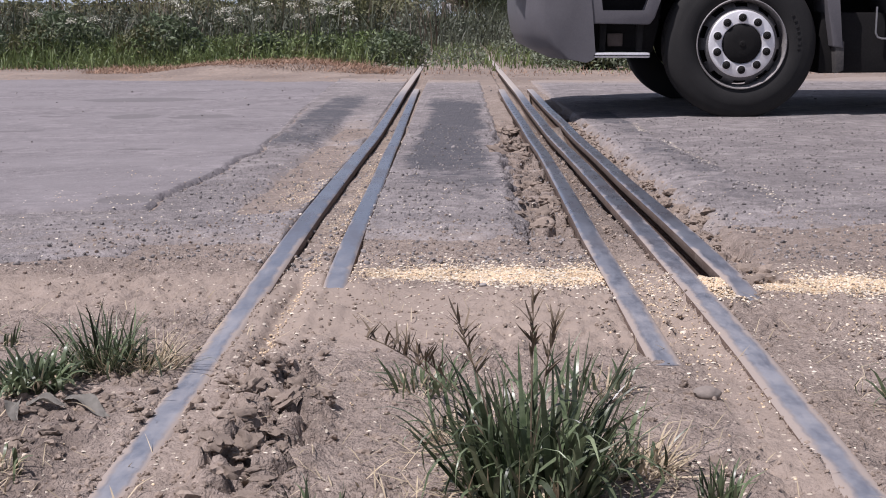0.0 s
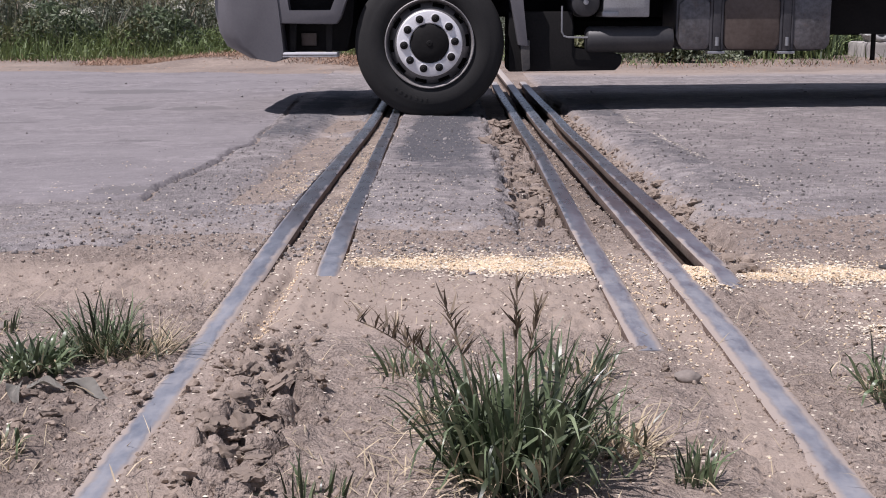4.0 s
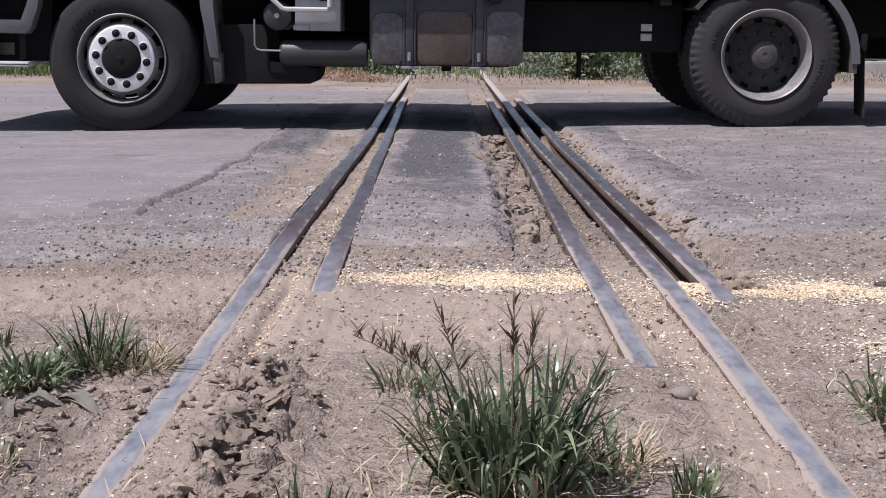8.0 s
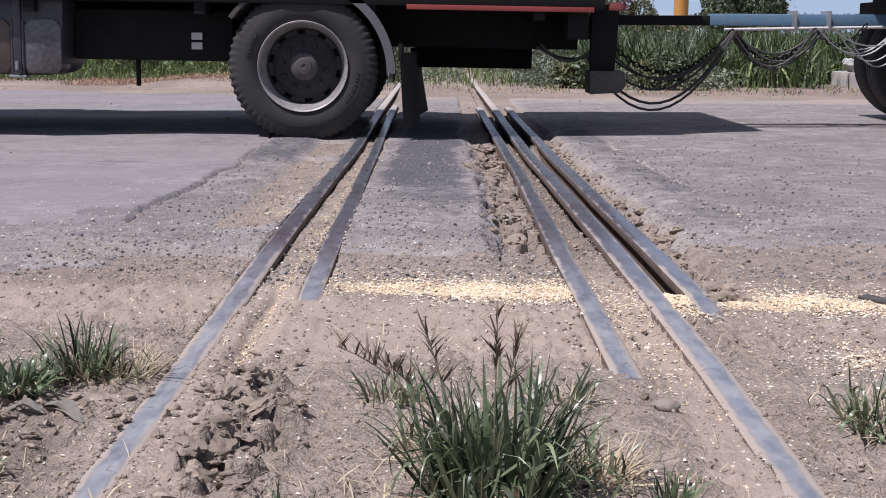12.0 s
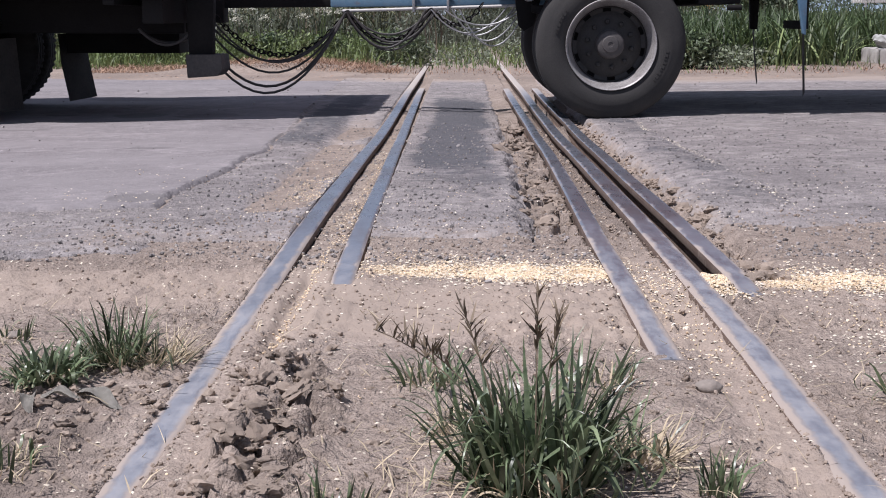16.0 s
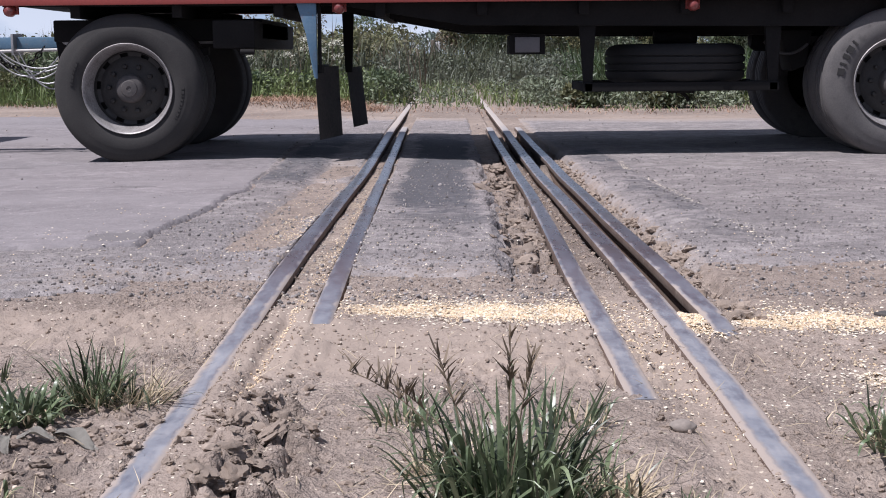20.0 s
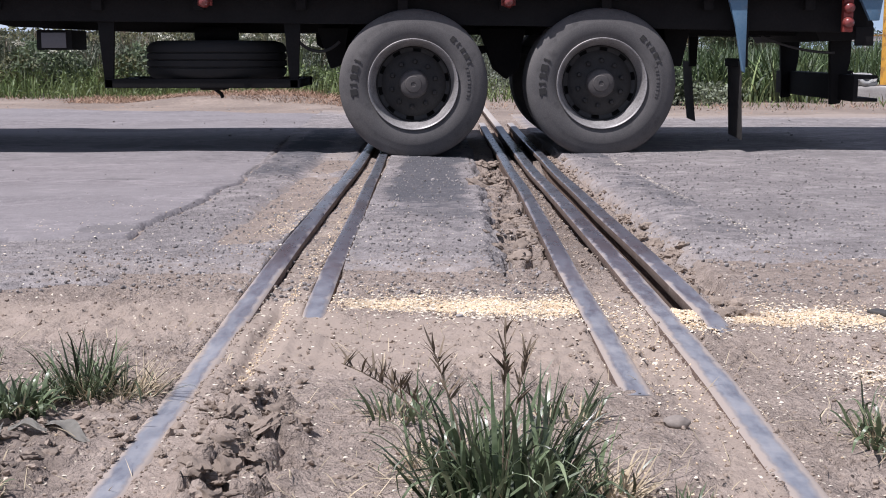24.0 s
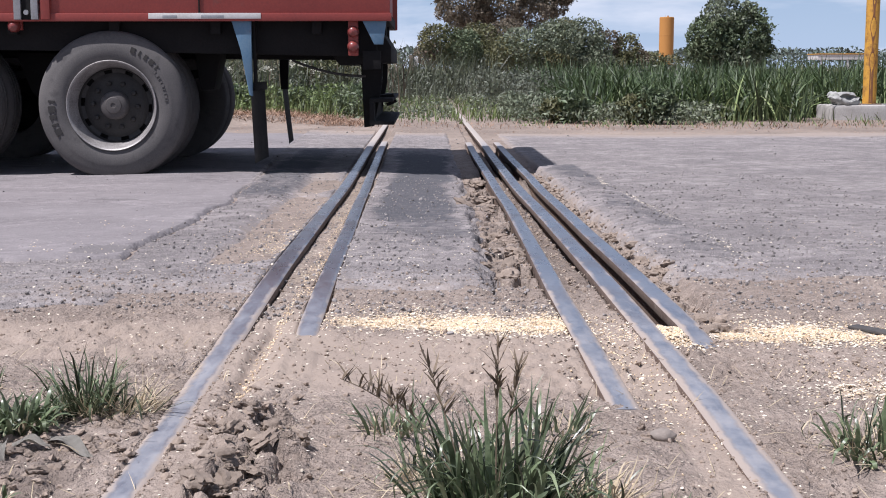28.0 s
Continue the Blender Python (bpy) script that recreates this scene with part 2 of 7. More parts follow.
def rail_material():
    """Rail heads: polished steel with rust blooms along the run, under a film of dust that thins out away from the soil."""
    # Bluish base colours hold the sky reflected along the rail heads.
    m = material("polished rail steel", (0.36, 0.395, 0.46), (0.22, 0.245, 0.30), rough=0.25, metal=0.8, grain=70, blotch=4, bump=0.15, depth=0.002, spread=0.8)
    nt = m.node_tree
    L = nt.links.new
    bsdf = nt.nodes["Principled BSDF"]
    at = nt.nodes.new("ShaderNodeTexCoord").outputs["Object"]
    sep = nt.nodes.new("ShaderNodeSeparateXYZ")
    L(at, sep.inputs[0])
    steel = bsdf.inputs["Base Color"].links[0].from_socket
    out, rough = steel, None
    for scale, colour, lo, hi, y0, y1, strength in ((1.4, (0.17, 0.125, 0.12), 0.48, 0.62, 3.0, 4.2, 0.45), (9.0, (0.325, 0.308, 0.305), 0.20, 0.75, 4.4, 2.8, 0.85)):
        mp = nt.nodes.new("ShaderNodeMapping")
        mp.inputs["Scale"].default_value = (3.0, 1.0, 1.0)
        L(at, mp.inputs["Vector"])
        n = node(nt, "ShaderNodeTexNoise", Scale=scale, Detail=7.0, Roughness=0.62)
        L(mp.outputs["Vector"], n.inputs["Vector"])
        r = nt.nodes.new("ShaderNodeMapRange")
        r.inputs["From Min"].default_value, r.inputs["From Max"].default_value = lo, hi
        L(n.outputs["Fac"], r.inputs["Value"])
        reach = nt.nodes.new("ShaderNodeMapRange")
        reach.inputs["From Min"].default_value, reach.inputs["From Max"].default_value = y0, y1
        reach.inputs["To Min"].default_value, reach.inputs["To Max"].default_value = 0.12, strength
        L(sep.outputs["Y"], reach.inputs["Value"])
        k = nt.nodes.new("ShaderNodeMath")
        k.operation = "MULTIPLY"
        L(r.outputs["Result"], k.inputs[0])
        L(reach.outputs["Result"], k.inputs[1])
        x = nt.nodes.new("ShaderNodeMixRGB")
        x.inputs[2].default_value = (*colour, 1)
        L(k.outputs[0], x.inputs[0])
        L(out, x.inputs[1])
        out = x.outputs["Color"]
        rough = k.outputs[0]
    edge = nt.nodes.new("ShaderNodeAttribute")
    edge.attribute_name = "edge"
    creep = node(nt, "ShaderNodeTexNoise", Scale=7.0, Detail=8.0, Roughness=0.68)
    L(at, creep.inputs["Vector"])
    near = nt.nodes.new("ShaderNodeMapRange")
    for k, v in (("From Min", 2.6), ("From Max", 4.6), ("To Min", 0.74), ("To Max", 0.36)):
        near.inputs[k].default_value = v
    L(sep.outputs["Y"], near.inputs["Value"])
    soil = nt.nodes.new("ShaderNodeMath")
    soil.operation = "MULTIPLY_ADD"
    L(edge.outputs["Fac"], soil.inputs[0])
    L(near.outputs["Result"], soil.inputs[1])
    L(creep.outputs["Fac"], soil.inputs[2])
    soil_on = nt.nodes.new("ShaderNodeMapRange")
    for k, v in (("From Min", 0.78), ("From Max", 1.05), ("To Max", 0.92)):
        soil_on.inputs[k].default_value = v
    L(soil.outputs[0], soil_on.inputs["Value"])
    x = nt.nodes.new("ShaderNodeMixRGB")
    x.inputs[2].default_value = (0.345, 0.285, 0.242, 1)
    L(soil_on.outputs["Result"], x.inputs[0])
    L(out, x.inputs[1])
    out = x.outputs["Color"]
    most = nt.nodes.new("ShaderNodeMath")
    most.operation = "MAXIMUM"
    L(rough, most.inputs[0])
    L(soil_on.outputs["Result"], most.inputs[1])
    rough = most.outputs[0]
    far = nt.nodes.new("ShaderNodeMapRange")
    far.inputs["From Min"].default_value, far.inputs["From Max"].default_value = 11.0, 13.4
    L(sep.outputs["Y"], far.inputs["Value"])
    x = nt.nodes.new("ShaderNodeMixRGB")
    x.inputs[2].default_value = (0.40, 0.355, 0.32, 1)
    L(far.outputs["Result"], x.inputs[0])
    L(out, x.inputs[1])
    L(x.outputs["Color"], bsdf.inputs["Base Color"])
    both = nt.nodes.new("ShaderNodeMath")
    both.operation = "MAXIMUM"
    L(rough, both.inputs[0])
    L(far.outputs["Result"], both.inputs[1])
    for name, a, b in (("Roughness", 0.24, 0.9), ("Metallic", 0.8, 0.0)):
        r = nt.nodes.new("ShaderNodeMapRange")
        r.inputs["To Min"].default_value, r.inputs["To Max"].default_value = a, b
        L(both.outputs[0], r.inputs["Value"])
        L(r.outputs["Result"], bsdf.inputs[name])
    return m


STEEL = rail_material()
RUST = material("rail rust", (0.12, 0.075, 0.055), (0.2, 0.15, 0.12), rough=0.9, grain=120, blotch=9, bump=0.5, dust=DUST, dust_amount=0.35)
GRAIN = material("spilled maize", (0.60, 0.44, 0.28), (0.84, 0.69, 0.49), rough=0.7, grain=300, blotch=40, bump=0.0, island=0.25)
CHAFF = material("pale chaff", (0.56, 0.48, 0.38), (0.70, 0.63, 0.52), rough=0.8, grain=200, blotch=30, bump=0.0, island=0.3)
PEBBLE = material("grey grit", (0.19, 0.172, 0.166), (0.30, 0.275, 0.26), rough=0.9, grain=150, blotch=30, bump=0.2, island=0.45)
CLOD = material("crumbled soil", (0.25, 0.195, 0.155), (0.33, 0.265, 0.215), rough=0.95, grain=160, blotch=20, bump=0.6, island=0.15)
BLADE = material("grass blade", (0.052, 0.078, 0.036), (0.155, 0.185, 0.105), rough=0.36, grain=60, blotch=8, bump=0.1, by_object=0.7, through_light=0.15)
DRY = material("dry grass", (0.40, 0.32, 0.21), (0.55, 0.46, 0.33), rough=0.8, grain=80, blotch=10, bump=0.0, island=0.35, through_light=0.15)
VERGE_DRY = material("sandy dry verge grass", (0.27, 0.168, 0.112), (0.38, 0.255, 0.178), rough=0.85, grain=80, blotch=2, bump=0.0, island=0.35)
SEED = material("grass seed head", (0.13, 0.10, 0.07), (0.2, 0.15, 0.1), rough=0.8, grain=80, blotch=10, bump=0.0, island=0.3)
RUBBER = material("dusty tyre rubber", (0.011, 0.0105, 0.011), (0.019, 0.018, 0.0175), rough=0.85, grain=130, blotch=6, bump=0.3, depth=0.002,
                  dust=(0.045, 0.040, 0.038), dust_amount=0.16)
RUBBER_DUSTY = material("road dusted tyre rubber", (0.026, 0.0245, 0.0245), (0.042, 0.039, 0.037), rough=0.88, grain=130, blotch=5, bump=0.3, depth=0.002,
                        dust=(0.075, 0.066, 0.060), dust_amount=0.22)
RUBBER_PALE = material("chalky tyre rubber", (0.082, 0.077, 0.077), (0.125, 0.116, 0.112), rough=0.9, grain=130, blotch=3.5, bump=0.3, depth=0.002,
                       dust=(0.045, 0.042, 0.042), dust_amount=0.42)
BLACK = material("black chassis paint", (0.009, 0.0084, 0.0088), (0.015, 0.014, 0.014), rough=0.8, grain=60, blotch=5, dust=(0.03, 0.026, 0.024), dust_amount=0.06)
BLACK.node_tree.nodes["Principled BSDF"].inputs["Specular IOR Level"].default_value = 0.2
FLAP = material("mud flap rubber", (0.050, 0.047, 0.046), (0.095, 0.086, 0.080), rough=0.8, grain=50, blotch=4, dust=(0.15, 0.125, 0.11), dust_amount=0.2)
GREY = material("grey cab plastic", (0.115, 0.11, 0.118), (0.14, 0.134, 0.142), rough=0.5, grain=80, blotch=3, bump=0.05, dust=(0.3, 0.26, 0.23), dust_amount=0.1)
SILVER = material("brushed alloy", (0.86, 0.85, 0.86), (0.74, 0.72, 0.72), rough=0.45, metal=0.3, grain=90, blotch=6, bump=0.08, depth=0.001, dust=DUST, dust_amount=0.08)
ZINC = material("dull zinc", (0.42, 0.42, 0.43), (0.3, 0.3, 0.3), rough=0.5, metal=0.7, grain=90, blotch=6, bump=0.1, dust=DUST, dust_amount=0.15)
RIM = material("painted wheel steel", (0.022, 0.021, 0.021), (0.04, 0.037, 0.035), rough=0.7, grain=80, blotch=7, bump=0.2, dust=(0.06, 0.050, 0.044), dust_amount=0.2)
HUB = material("dusty hub metal", (0.055, 0.050, 0.050), (0.09, 0.080, 0.076), rough=0.7, grain=80, blotch=14, bump=0.2, dust=(0.11, 0.085, 0.075), dust_amount=0.3)
DISC_GREY = material("weathered alloy ring", (0.20, 0.195, 0.20), (0.11, 0.105, 0.105), rough=0.55, metal=0.3, grain=80, blotch=12, bump=0.15, dust=(0.16, 0.13, 0.115), dust_amount=0.3)
RIM_LIP = material("bare rim edge", (0.42, 0.40, 0.39), (0.20, 0.185, 0.18), rough=0.5, metal=0.3, grain=80, blotch=9, bump=0.1, dust=DUST, dust_amount=0.12)
TANK = material("dull fuel tank", (0.17, 0.16, 0.165), (0.07, 0.065, 0.065), rough=0.42, metal=0.5, grain=30, blotch=4, bump=0.1, dust=(0.16, 0.12, 0.10), dust_amount=0.4)
TANK_DARK = material("grimy dark tank metal", (0.052, 0.050, 0.054), (0.085, 0.080, 0.084), rough=0.45, metal=0.4, grain=30, blotch=5, bump=0.1, dust=(0.10, 0.085, 0.075), dust_amount=0.15)
TANK_BLACK = material("dusty black tank paint", (0.030, 0.029, 0.031), (0.045, 0.043, 0.044), rough=0.5, grain=50, blotch=4, bump=0.08, dust=(0.11, 0.10, 0.095), dust_amount=0.2)
TANK_BROWN = material("stained tank panel", (0.085, 0.062, 0.05), (0.13, 0.10, 0.085), rough=0.5, metal=0.3, grain=30, blotch=5, bump=0.1)
RED = material("faded red paint", (0.30, 0.052, 0.040), (0.22, 0.038, 0.032), rough=0.5, grain=60, blotch=2.5, bump=0.05, dust=(0.14, 0.085, 0.07), dust_amount=0.30)
BLUE = material("worn blue paint", (0.085, 0.175, 0.27), (0.13, 0.215, 0.30), rough=0.6, grain=60, blotch=6, bump=0.05, dust=(0.20, 0.12, 0.09), dust_amount=0.34)
LENS = material("red lamp lens", (0.24, 0.045, 0.038), (0.17, 0.035, 0.03), rough=0.35, grain=100, blotch=14, bump=0.05, dust=(0.34, 0.24, 0.21), dust_amount=0.34, coat=0.5)
AMBER = material("amber lamp lens", (0.7, 0.2, 0.03), (0.6, 0.15, 0.03), rough=0.3, grain=100, blotch=9, bump=0.05, coat=0.5)
WHITE = material("dirty white paint", (0.62, 0.60, 0.58), (0.5, 0.48, 0.45), rough=0.6, grain=60, blotch=8, bump=0.1, dust=DUST, dust_amount=0.2)
HOSE = material("black rubber hose", (0.03, 0.028, 0.028), (0.055, 0.05, 0.048), rough=0.6, grain=60, blotch=8, bump=0.1)
YELLOW = material("rusting yellow paint", (0.62, 0.33, 0.045), (0.55, 0.27, 0.04), rough=0.6, grain=50, blotch=3.5, bump=0.2, dust=(0.17, 0.07, 0.035), dust_amount=0.55)
OCHRE = material("ochre tank paint", (0.46, 0.21, 0.05), (0.45, 0.204, 0.049), rough=0.7, grain=3, blotch=0.4, bump=0.1)
BLOCK = material("whitewashed concrete", (0.44, 0.42, 0.40), (0.33, 0.31, 0.29), rough=0.9, grain=50, blotch=4, bump=0.4, dust=(0.3, 0.24, 0.19), dust_amount=0.25)
POLE_RUST = material("flaking pole rust", (0.15, 0.062, 0.03), (0.24, 0.105, 0.045), rough=0.9, grain=60, blotch=8, bump=0.4)
BAG = material("white sack cloth", (0.38, 0.38, 0.37), (0.27, 0.265, 0.25), rough=0.8, grain=90, blotch=9, bump=0.3)
BARK = material("tree bark", (0.12, 0.095, 0.075), (0.18, 0.15, 0.12), rough=0.95, grain=20, blotch=3, bump=0.6)
STONE = material("field stone", (0.20, 0.17, 0.148), (0.28, 0.24, 0.21), rough=0.9, grain=70, blotch=9, bump=0.4)
CHIP = material("grey wood chip", (0.30, 0.285, 0.25), (0.38, 0.35, 0.31), rough=0.85, grain=60, blotch=9, bump=0.3)


def leaf_material(name, base, second, light=0.18):
    return material(name, base, second, rough=0.55, grain=3, blotch=0.7, bump=0.0, island=0.5, through_light=light)


# Tree shade over the back weeds is put into this darker leaf colour.
SHADED_SCRUB = leaf_material("scrub in tree shade", (0.050, 0.062, 0.034), (0.090, 0.100, 0.058), 0.12)
SCRUB_GREY = leaf_material("dusky grey green scrub", (0.080, 0.094, 0.064), (0.125, 0.138, 0.098), 0.12)
WEED = leaf_material("roadside weeds", (0.085, 0.130, 0.036), (0.155, 0.190, 0.066))
CANE = leaf_material("tall cane grass", (0.040, 0.066, 0.025), (0.074, 0.108, 0.040))
# Pale tips; highlights on the cane blades are put into this colour too.
CANE_TIP = leaf_material("pale cane tips and highlights", (0.19, 0.26, 0.10), (0.28, 0.33, 0.15))
FLOWER = leaf_material("white umbel flowers", (0.50, 0.50, 0.40), (0.62, 0.60, 0.50))
BUSH = leaf_material("olive bush leaves", (0.105, 0.115, 0.050), (0.165, 0.155, 0.075))
BUSH_GREY = leaf_material("grey green leaves", (0.125, 0.155, 0.095), (0.20, 0.22, 0.15))
BROWN_LEAF = leaf_material("brownish leaves", (0.155, 0.118, 0.085), (0.175, 0.148, 0.10))
TREE_LEAF = leaf_material("dark tree leaves", (0.085, 0.12, 0.062), (0.155, 0.185, 0.10))
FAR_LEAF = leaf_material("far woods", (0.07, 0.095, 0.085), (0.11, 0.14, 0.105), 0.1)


# ---- shapes ----
def mesh_of(bm, name, smooth=40.0):
    me = bpy.data.meshes.new(name)
    bmesh.ops.recalc_face_normals(bm, faces=bm.faces)
    bm.to_mesh(me)
    bm.free()
    me.polygons.foreach_set("use_smooth", [True] * len(me.polygons))
    me.set_sharp_from_angle(angle=radians(smooth))
    return me


def part(name, bm, mat, parent, label="", at=None, smooth=40.0):
    ob = new(name, mesh_of(bm, name, smooth))
    ob.data.materials.append(mat)
    ob.parent = parent
    if at is not None:
        ob.matrix_local = at
    if label:
        ob["label"] = label
    return ob


def again(name, ob, parent, m, label=""):
    """Another part on the same mesh."""
    o = new(name, ob.data)
    o.parent, o.matrix_local = parent, m
    if label:
        o["label"] = label
    return o


def thing(name, label, category, group="", at=None):
    e = new(name)
    e.empty_display_size = 0.2
    if at is not None:
        e.matrix_world = at
    return tagged(e, label, category, group)


def lone(name, bm, mat, label, category, group="", kind="", smooth=40.0):
    ob = part(name, bm, mat, None, smooth=smooth)
    return tagged(ob, label, category, group, kind)


def box(bm, x0, x1, y0, y1, z0, z1, b=0.008):
    m = Matrix.Translation(((x0 + x1) / 2, (y0 + y1) / 2, (z0 + z1) / 2)) @ Matrix.Diagonal((x1 - x0, y1 - y0, z1 - z0, 1))
    vs = bmesh.ops.create_cube(bm, size=1.0, matrix=m)["verts"]
    if b:
        es = list({e for v in vs for e in v.link_edges})
        bmesh.ops.bevel(bm, geom=es, offset=b, segments=2, affect="EDGES", profile=0.6)
    return bm


def prism(bm, outline, y0, y1, b=0.01):
    """An outline in x and z, drawn out along y."""
    lo = [bm.verts.new((x, y0, z)) for x, z in outline]
    hi = [bm.verts.new((x, y1, z)) for x, z in outline]
    fs = [bm.faces.new(lo), bm.faces.new(hi[::-1])]
    for i in range(len(lo)):
        j = (i + 1) % len(lo)
        fs.append(bm.faces.new((lo[j], lo[i], hi[i], hi[j])))
    if b:
        es = list({e for f in fs for e in f.edges})
        bmesh.ops.bevel(bm, geom=es, offset=b, segments=2, affect="EDGES", profile=0.6)
    return bm


def lathe(bm, outline, n=48, centre=(0, 0, 0), axis="y", skip=None, closed=False):
    """(radius, along) pairs turned round an axis; skip(i, k) leaves out faces."""
    rings = []
    for r, a in outline:
        ring = []
        for k in range(n):
            u = 2 * math.pi * k / n
            c, s = r * math.cos(u), r * math.sin(u)
            v = {"y": (c, a, s), "z": (c, s, a), "x": (a, c, s)}[axis]
            ring.append(bm.verts.new(Vector(v) + Vector(centre)))
        rings.append(ring)
    pairs = list(zip(rings, rings[1:])) + ([(rings[-1], rings[0])] if closed else [])
    for i, (p, q) in enumerate(pairs):
        for k in range(n):
            if skip and skip(i, k):
                continue
            bm.faces.new((p[k], p[(k + 1) % n], q[(k + 1) % n], q[k]))
    return bm


def rod(bm, a, b, r, n=12, r2=None):
    a, b = Vector(a), Vector(b)
    turn = (b - a).to_track_quat("Z", "Y").to_matrix()
    r2 = r if r2 is None else r2
    rings = []
    for p, q in ((a, r), (b, r2)):
        rings.append([bm.verts.new(p + turn @ Vector((q * math.cos(2 * math.pi * k / n), q * math.sin(2 * math.pi * k / n), 0))) for k in range(n)])
    for k in range(n):
        bm.faces.new((rings[0][k], rings[0][(k + 1) % n], rings[1][(k + 1) % n], rings[1][k]))
    bm.faces.new(rings[0][::-1])
    bm.faces.new(rings[1])
    return bm


def tube(bm, pts, r, n=7, taper=1.0):
    pts = [Vector(p) for p in pts]
    rings = []
    for i, p in enumerate(pts):
        d = (pts[min(i + 1, len(pts) - 1)] - pts[max(i - 1, 0)]).normalized()
        side = d.cross(Vector((0.13, 0.31, 0.94))).normalized()
        up = side.cross(d)
        q = r * (1 + (taper - 1) * i / (len(pts) - 1))
        rings.append([bm.verts.new(p + side * q * math.cos(2 * math.pi * k / n) + up * q * math.sin(2 * math.pi * k / n)) for k in range(n)])
    for a, b in zip(rings, rings[1:]):
        for k in range(n):
            bm.faces.new((a[k], a[(k + 1) % n], b[(k + 1) % n], b[k]))
    bm.faces.new(rings[0][::-1])
    bm.faces.new(rings[-1])
    return bm


def sag(a, b, drop, n=14):
    """A hanging line from a to b."""
    a, b = Vector(a), Vector(b)
    return [a.lerp(b, i / n) - Vector((0, 0, drop * 4 * (i / n) * (1 - i / n))) for i in range(n + 1)]


def array_mesh(name, verts, faces, mat, smooth=True):
    """A mesh from numpy arrays of vertices and of triangles or quads."""
    me = bpy.data.meshes.new(name)
    nf, k = faces.shape
    me.vertices.add(len(verts))
    me.vertices.foreach_set("co", verts.astype(np.float32).ravel())
    me.loops.add(nf * k)
    me.loops.foreach_set("vertex_index", faces.astype(np.int32).ravel())
    me.polygons.add(nf)
    me.polygons.foreach_set("loop_start", np.arange(0, nf * k, k, dtype=np.int32))
    me.polygons.foreach_set("use_smooth", np.full(nf, smooth))
    me.update(calc_edges=True)
    me.materials.append(mat)
    return me


rng = np.random.default_rng(7)
_lattice = rng.random((256, 256))


def vnoise(x, y, scale, octaves=4, rough=0.5):
    """Fractal value noise between about -1 and 1."""
    out, amp, total = 0.0, 1.0, 0.0
    for o in range(octaves):
        fx, fy = x * scale + 17.3 * o, y * scale + 41.7 * o
        ix, iy = np.floor(fx).astype(int), np.floor(fy).astype(int)
        u, v = fx - ix, fy - iy
        u, v = u * u * (3 - 2 * u), v * v * (3 - 2 * v)
        a, b = _lattice[ix & 255, iy & 255], _lattice[(ix + 1) & 255, iy & 255]
        c, d = _lattice[ix & 255, (iy + 1) & 255], _lattice[(ix + 1) & 255, (iy + 1) & 255]
        out = out + amp * (a * (1 - u) * (1 - v) + b * u * (1 - v) + c * (1 - u) * v + d * u * v)
        total += amp
        amp *= rough
        scale *= 2.03
    return 2 * out / total - 1


def step(a, b, x):
    u = np.clip((x - a) / (b - a), 0, 1)
    return u * u * (3 - 2 * u)


def bell(x, centre, half, soft):
    """1 within half of the centre, falling to 0 over soft."""
    return 1 - step(half, half + soft, np.abs(x - centre))


# ---- ground, road and rails ----
def rail_top(y):
    """Height of the rail heads along the line."""
    return 0.079 - 0.066 * step(3.9, 8.6, y) + 0.016 * step(9.5, 13.0, y)


def x_left(y):
    return np.interp(y, [1.8, 2.6, 3.3, 4.6, 5.6, 7.0, 9.0, 12.3, 28.0], [-0.487, -0.484, -0.486, -0.493, -0.498, -0.506, -0.504, -0.513, -0.505])


def x_right(y):
    return np.interp(y, [1.7, 2.06, 2.6, 3.1, 3.6, 4.6, 5.5, 7.0, 9.0, 12.3, 28.0], [0.594, 0.600, 0.608, 0.607, 0.606, 0.605, 0.607, 0.614, 0.608, 0.602, 0.565])


def x_guard_left(y):
    return np.interp(y, [3.3, 4.0, 4.6, 5.6, 7.0, 9.1, 12.3], [-0.297, -0.307, -0.313, -0.325, -0.350, -0.372, -0.394])


def x_guard_right(y):
    return np.interp(y, [2.4, 3.3, 4.0, 4.6, 5.5, 7.0, 9.0, 12.1], [0.422, 0.426, 0.427, 0.436, 0.450, 0.473, 0.474, 0.456])


def x_third(y):
    return np.interp(y, [3.0, 5.0, 5.5, 7.0, 9.0, 11.9], [0.728, 0.724, 0.725, 0.745, 0.756, 0.741])


def road_roll(x):
    """Rise and fall of the road where the wheels run."""
    return np.interp(x, [-4.0, -2.6, -2.2, -1.8, -1.3, -0.9, -0.5, -0.15, 0.22, 0.62, 1.1, 1.5, 4.0], [0.0, 0.0, 0.002, 0.009, 0.002, -0.003, 0.0, -0.012, -0.030, -0.003, 0.008, 0.014, 0.014])


def cells(x, y, size):
    """Crazed ground: distance to the nearest crack, and a chance number for each clod."""
    u, v = x / size, y / size
    i, j = np.floor(u), np.floor(v)
    f1, f2, own = np.full(u.shape, 9.0), np.full(u.shape, 9.0), np.zeros(u.shape)
    for a in (-1, 0, 1):
        for b in (-1, 0, 1):
            ci, cj = i + a, j + b
            h = np.sin(ci * 127.1 + cj * 311.7) * 43758.5453
            g = np.sin(ci * 269.5 + cj * 183.3) * 24634.6345
            h, g = h - np.floor(h), g - np.floor(g)
            d = np.hypot(ci + h - u, cj + g - v)
            own = np.where(d < f1, (h * 7.3 + g * 3.1) % 1.0, own)
            f2 = np.where(d < f1, f1, np.minimum(f2, d))
            f1 = np.minimum(f1, d)
    return f2 - f1, own


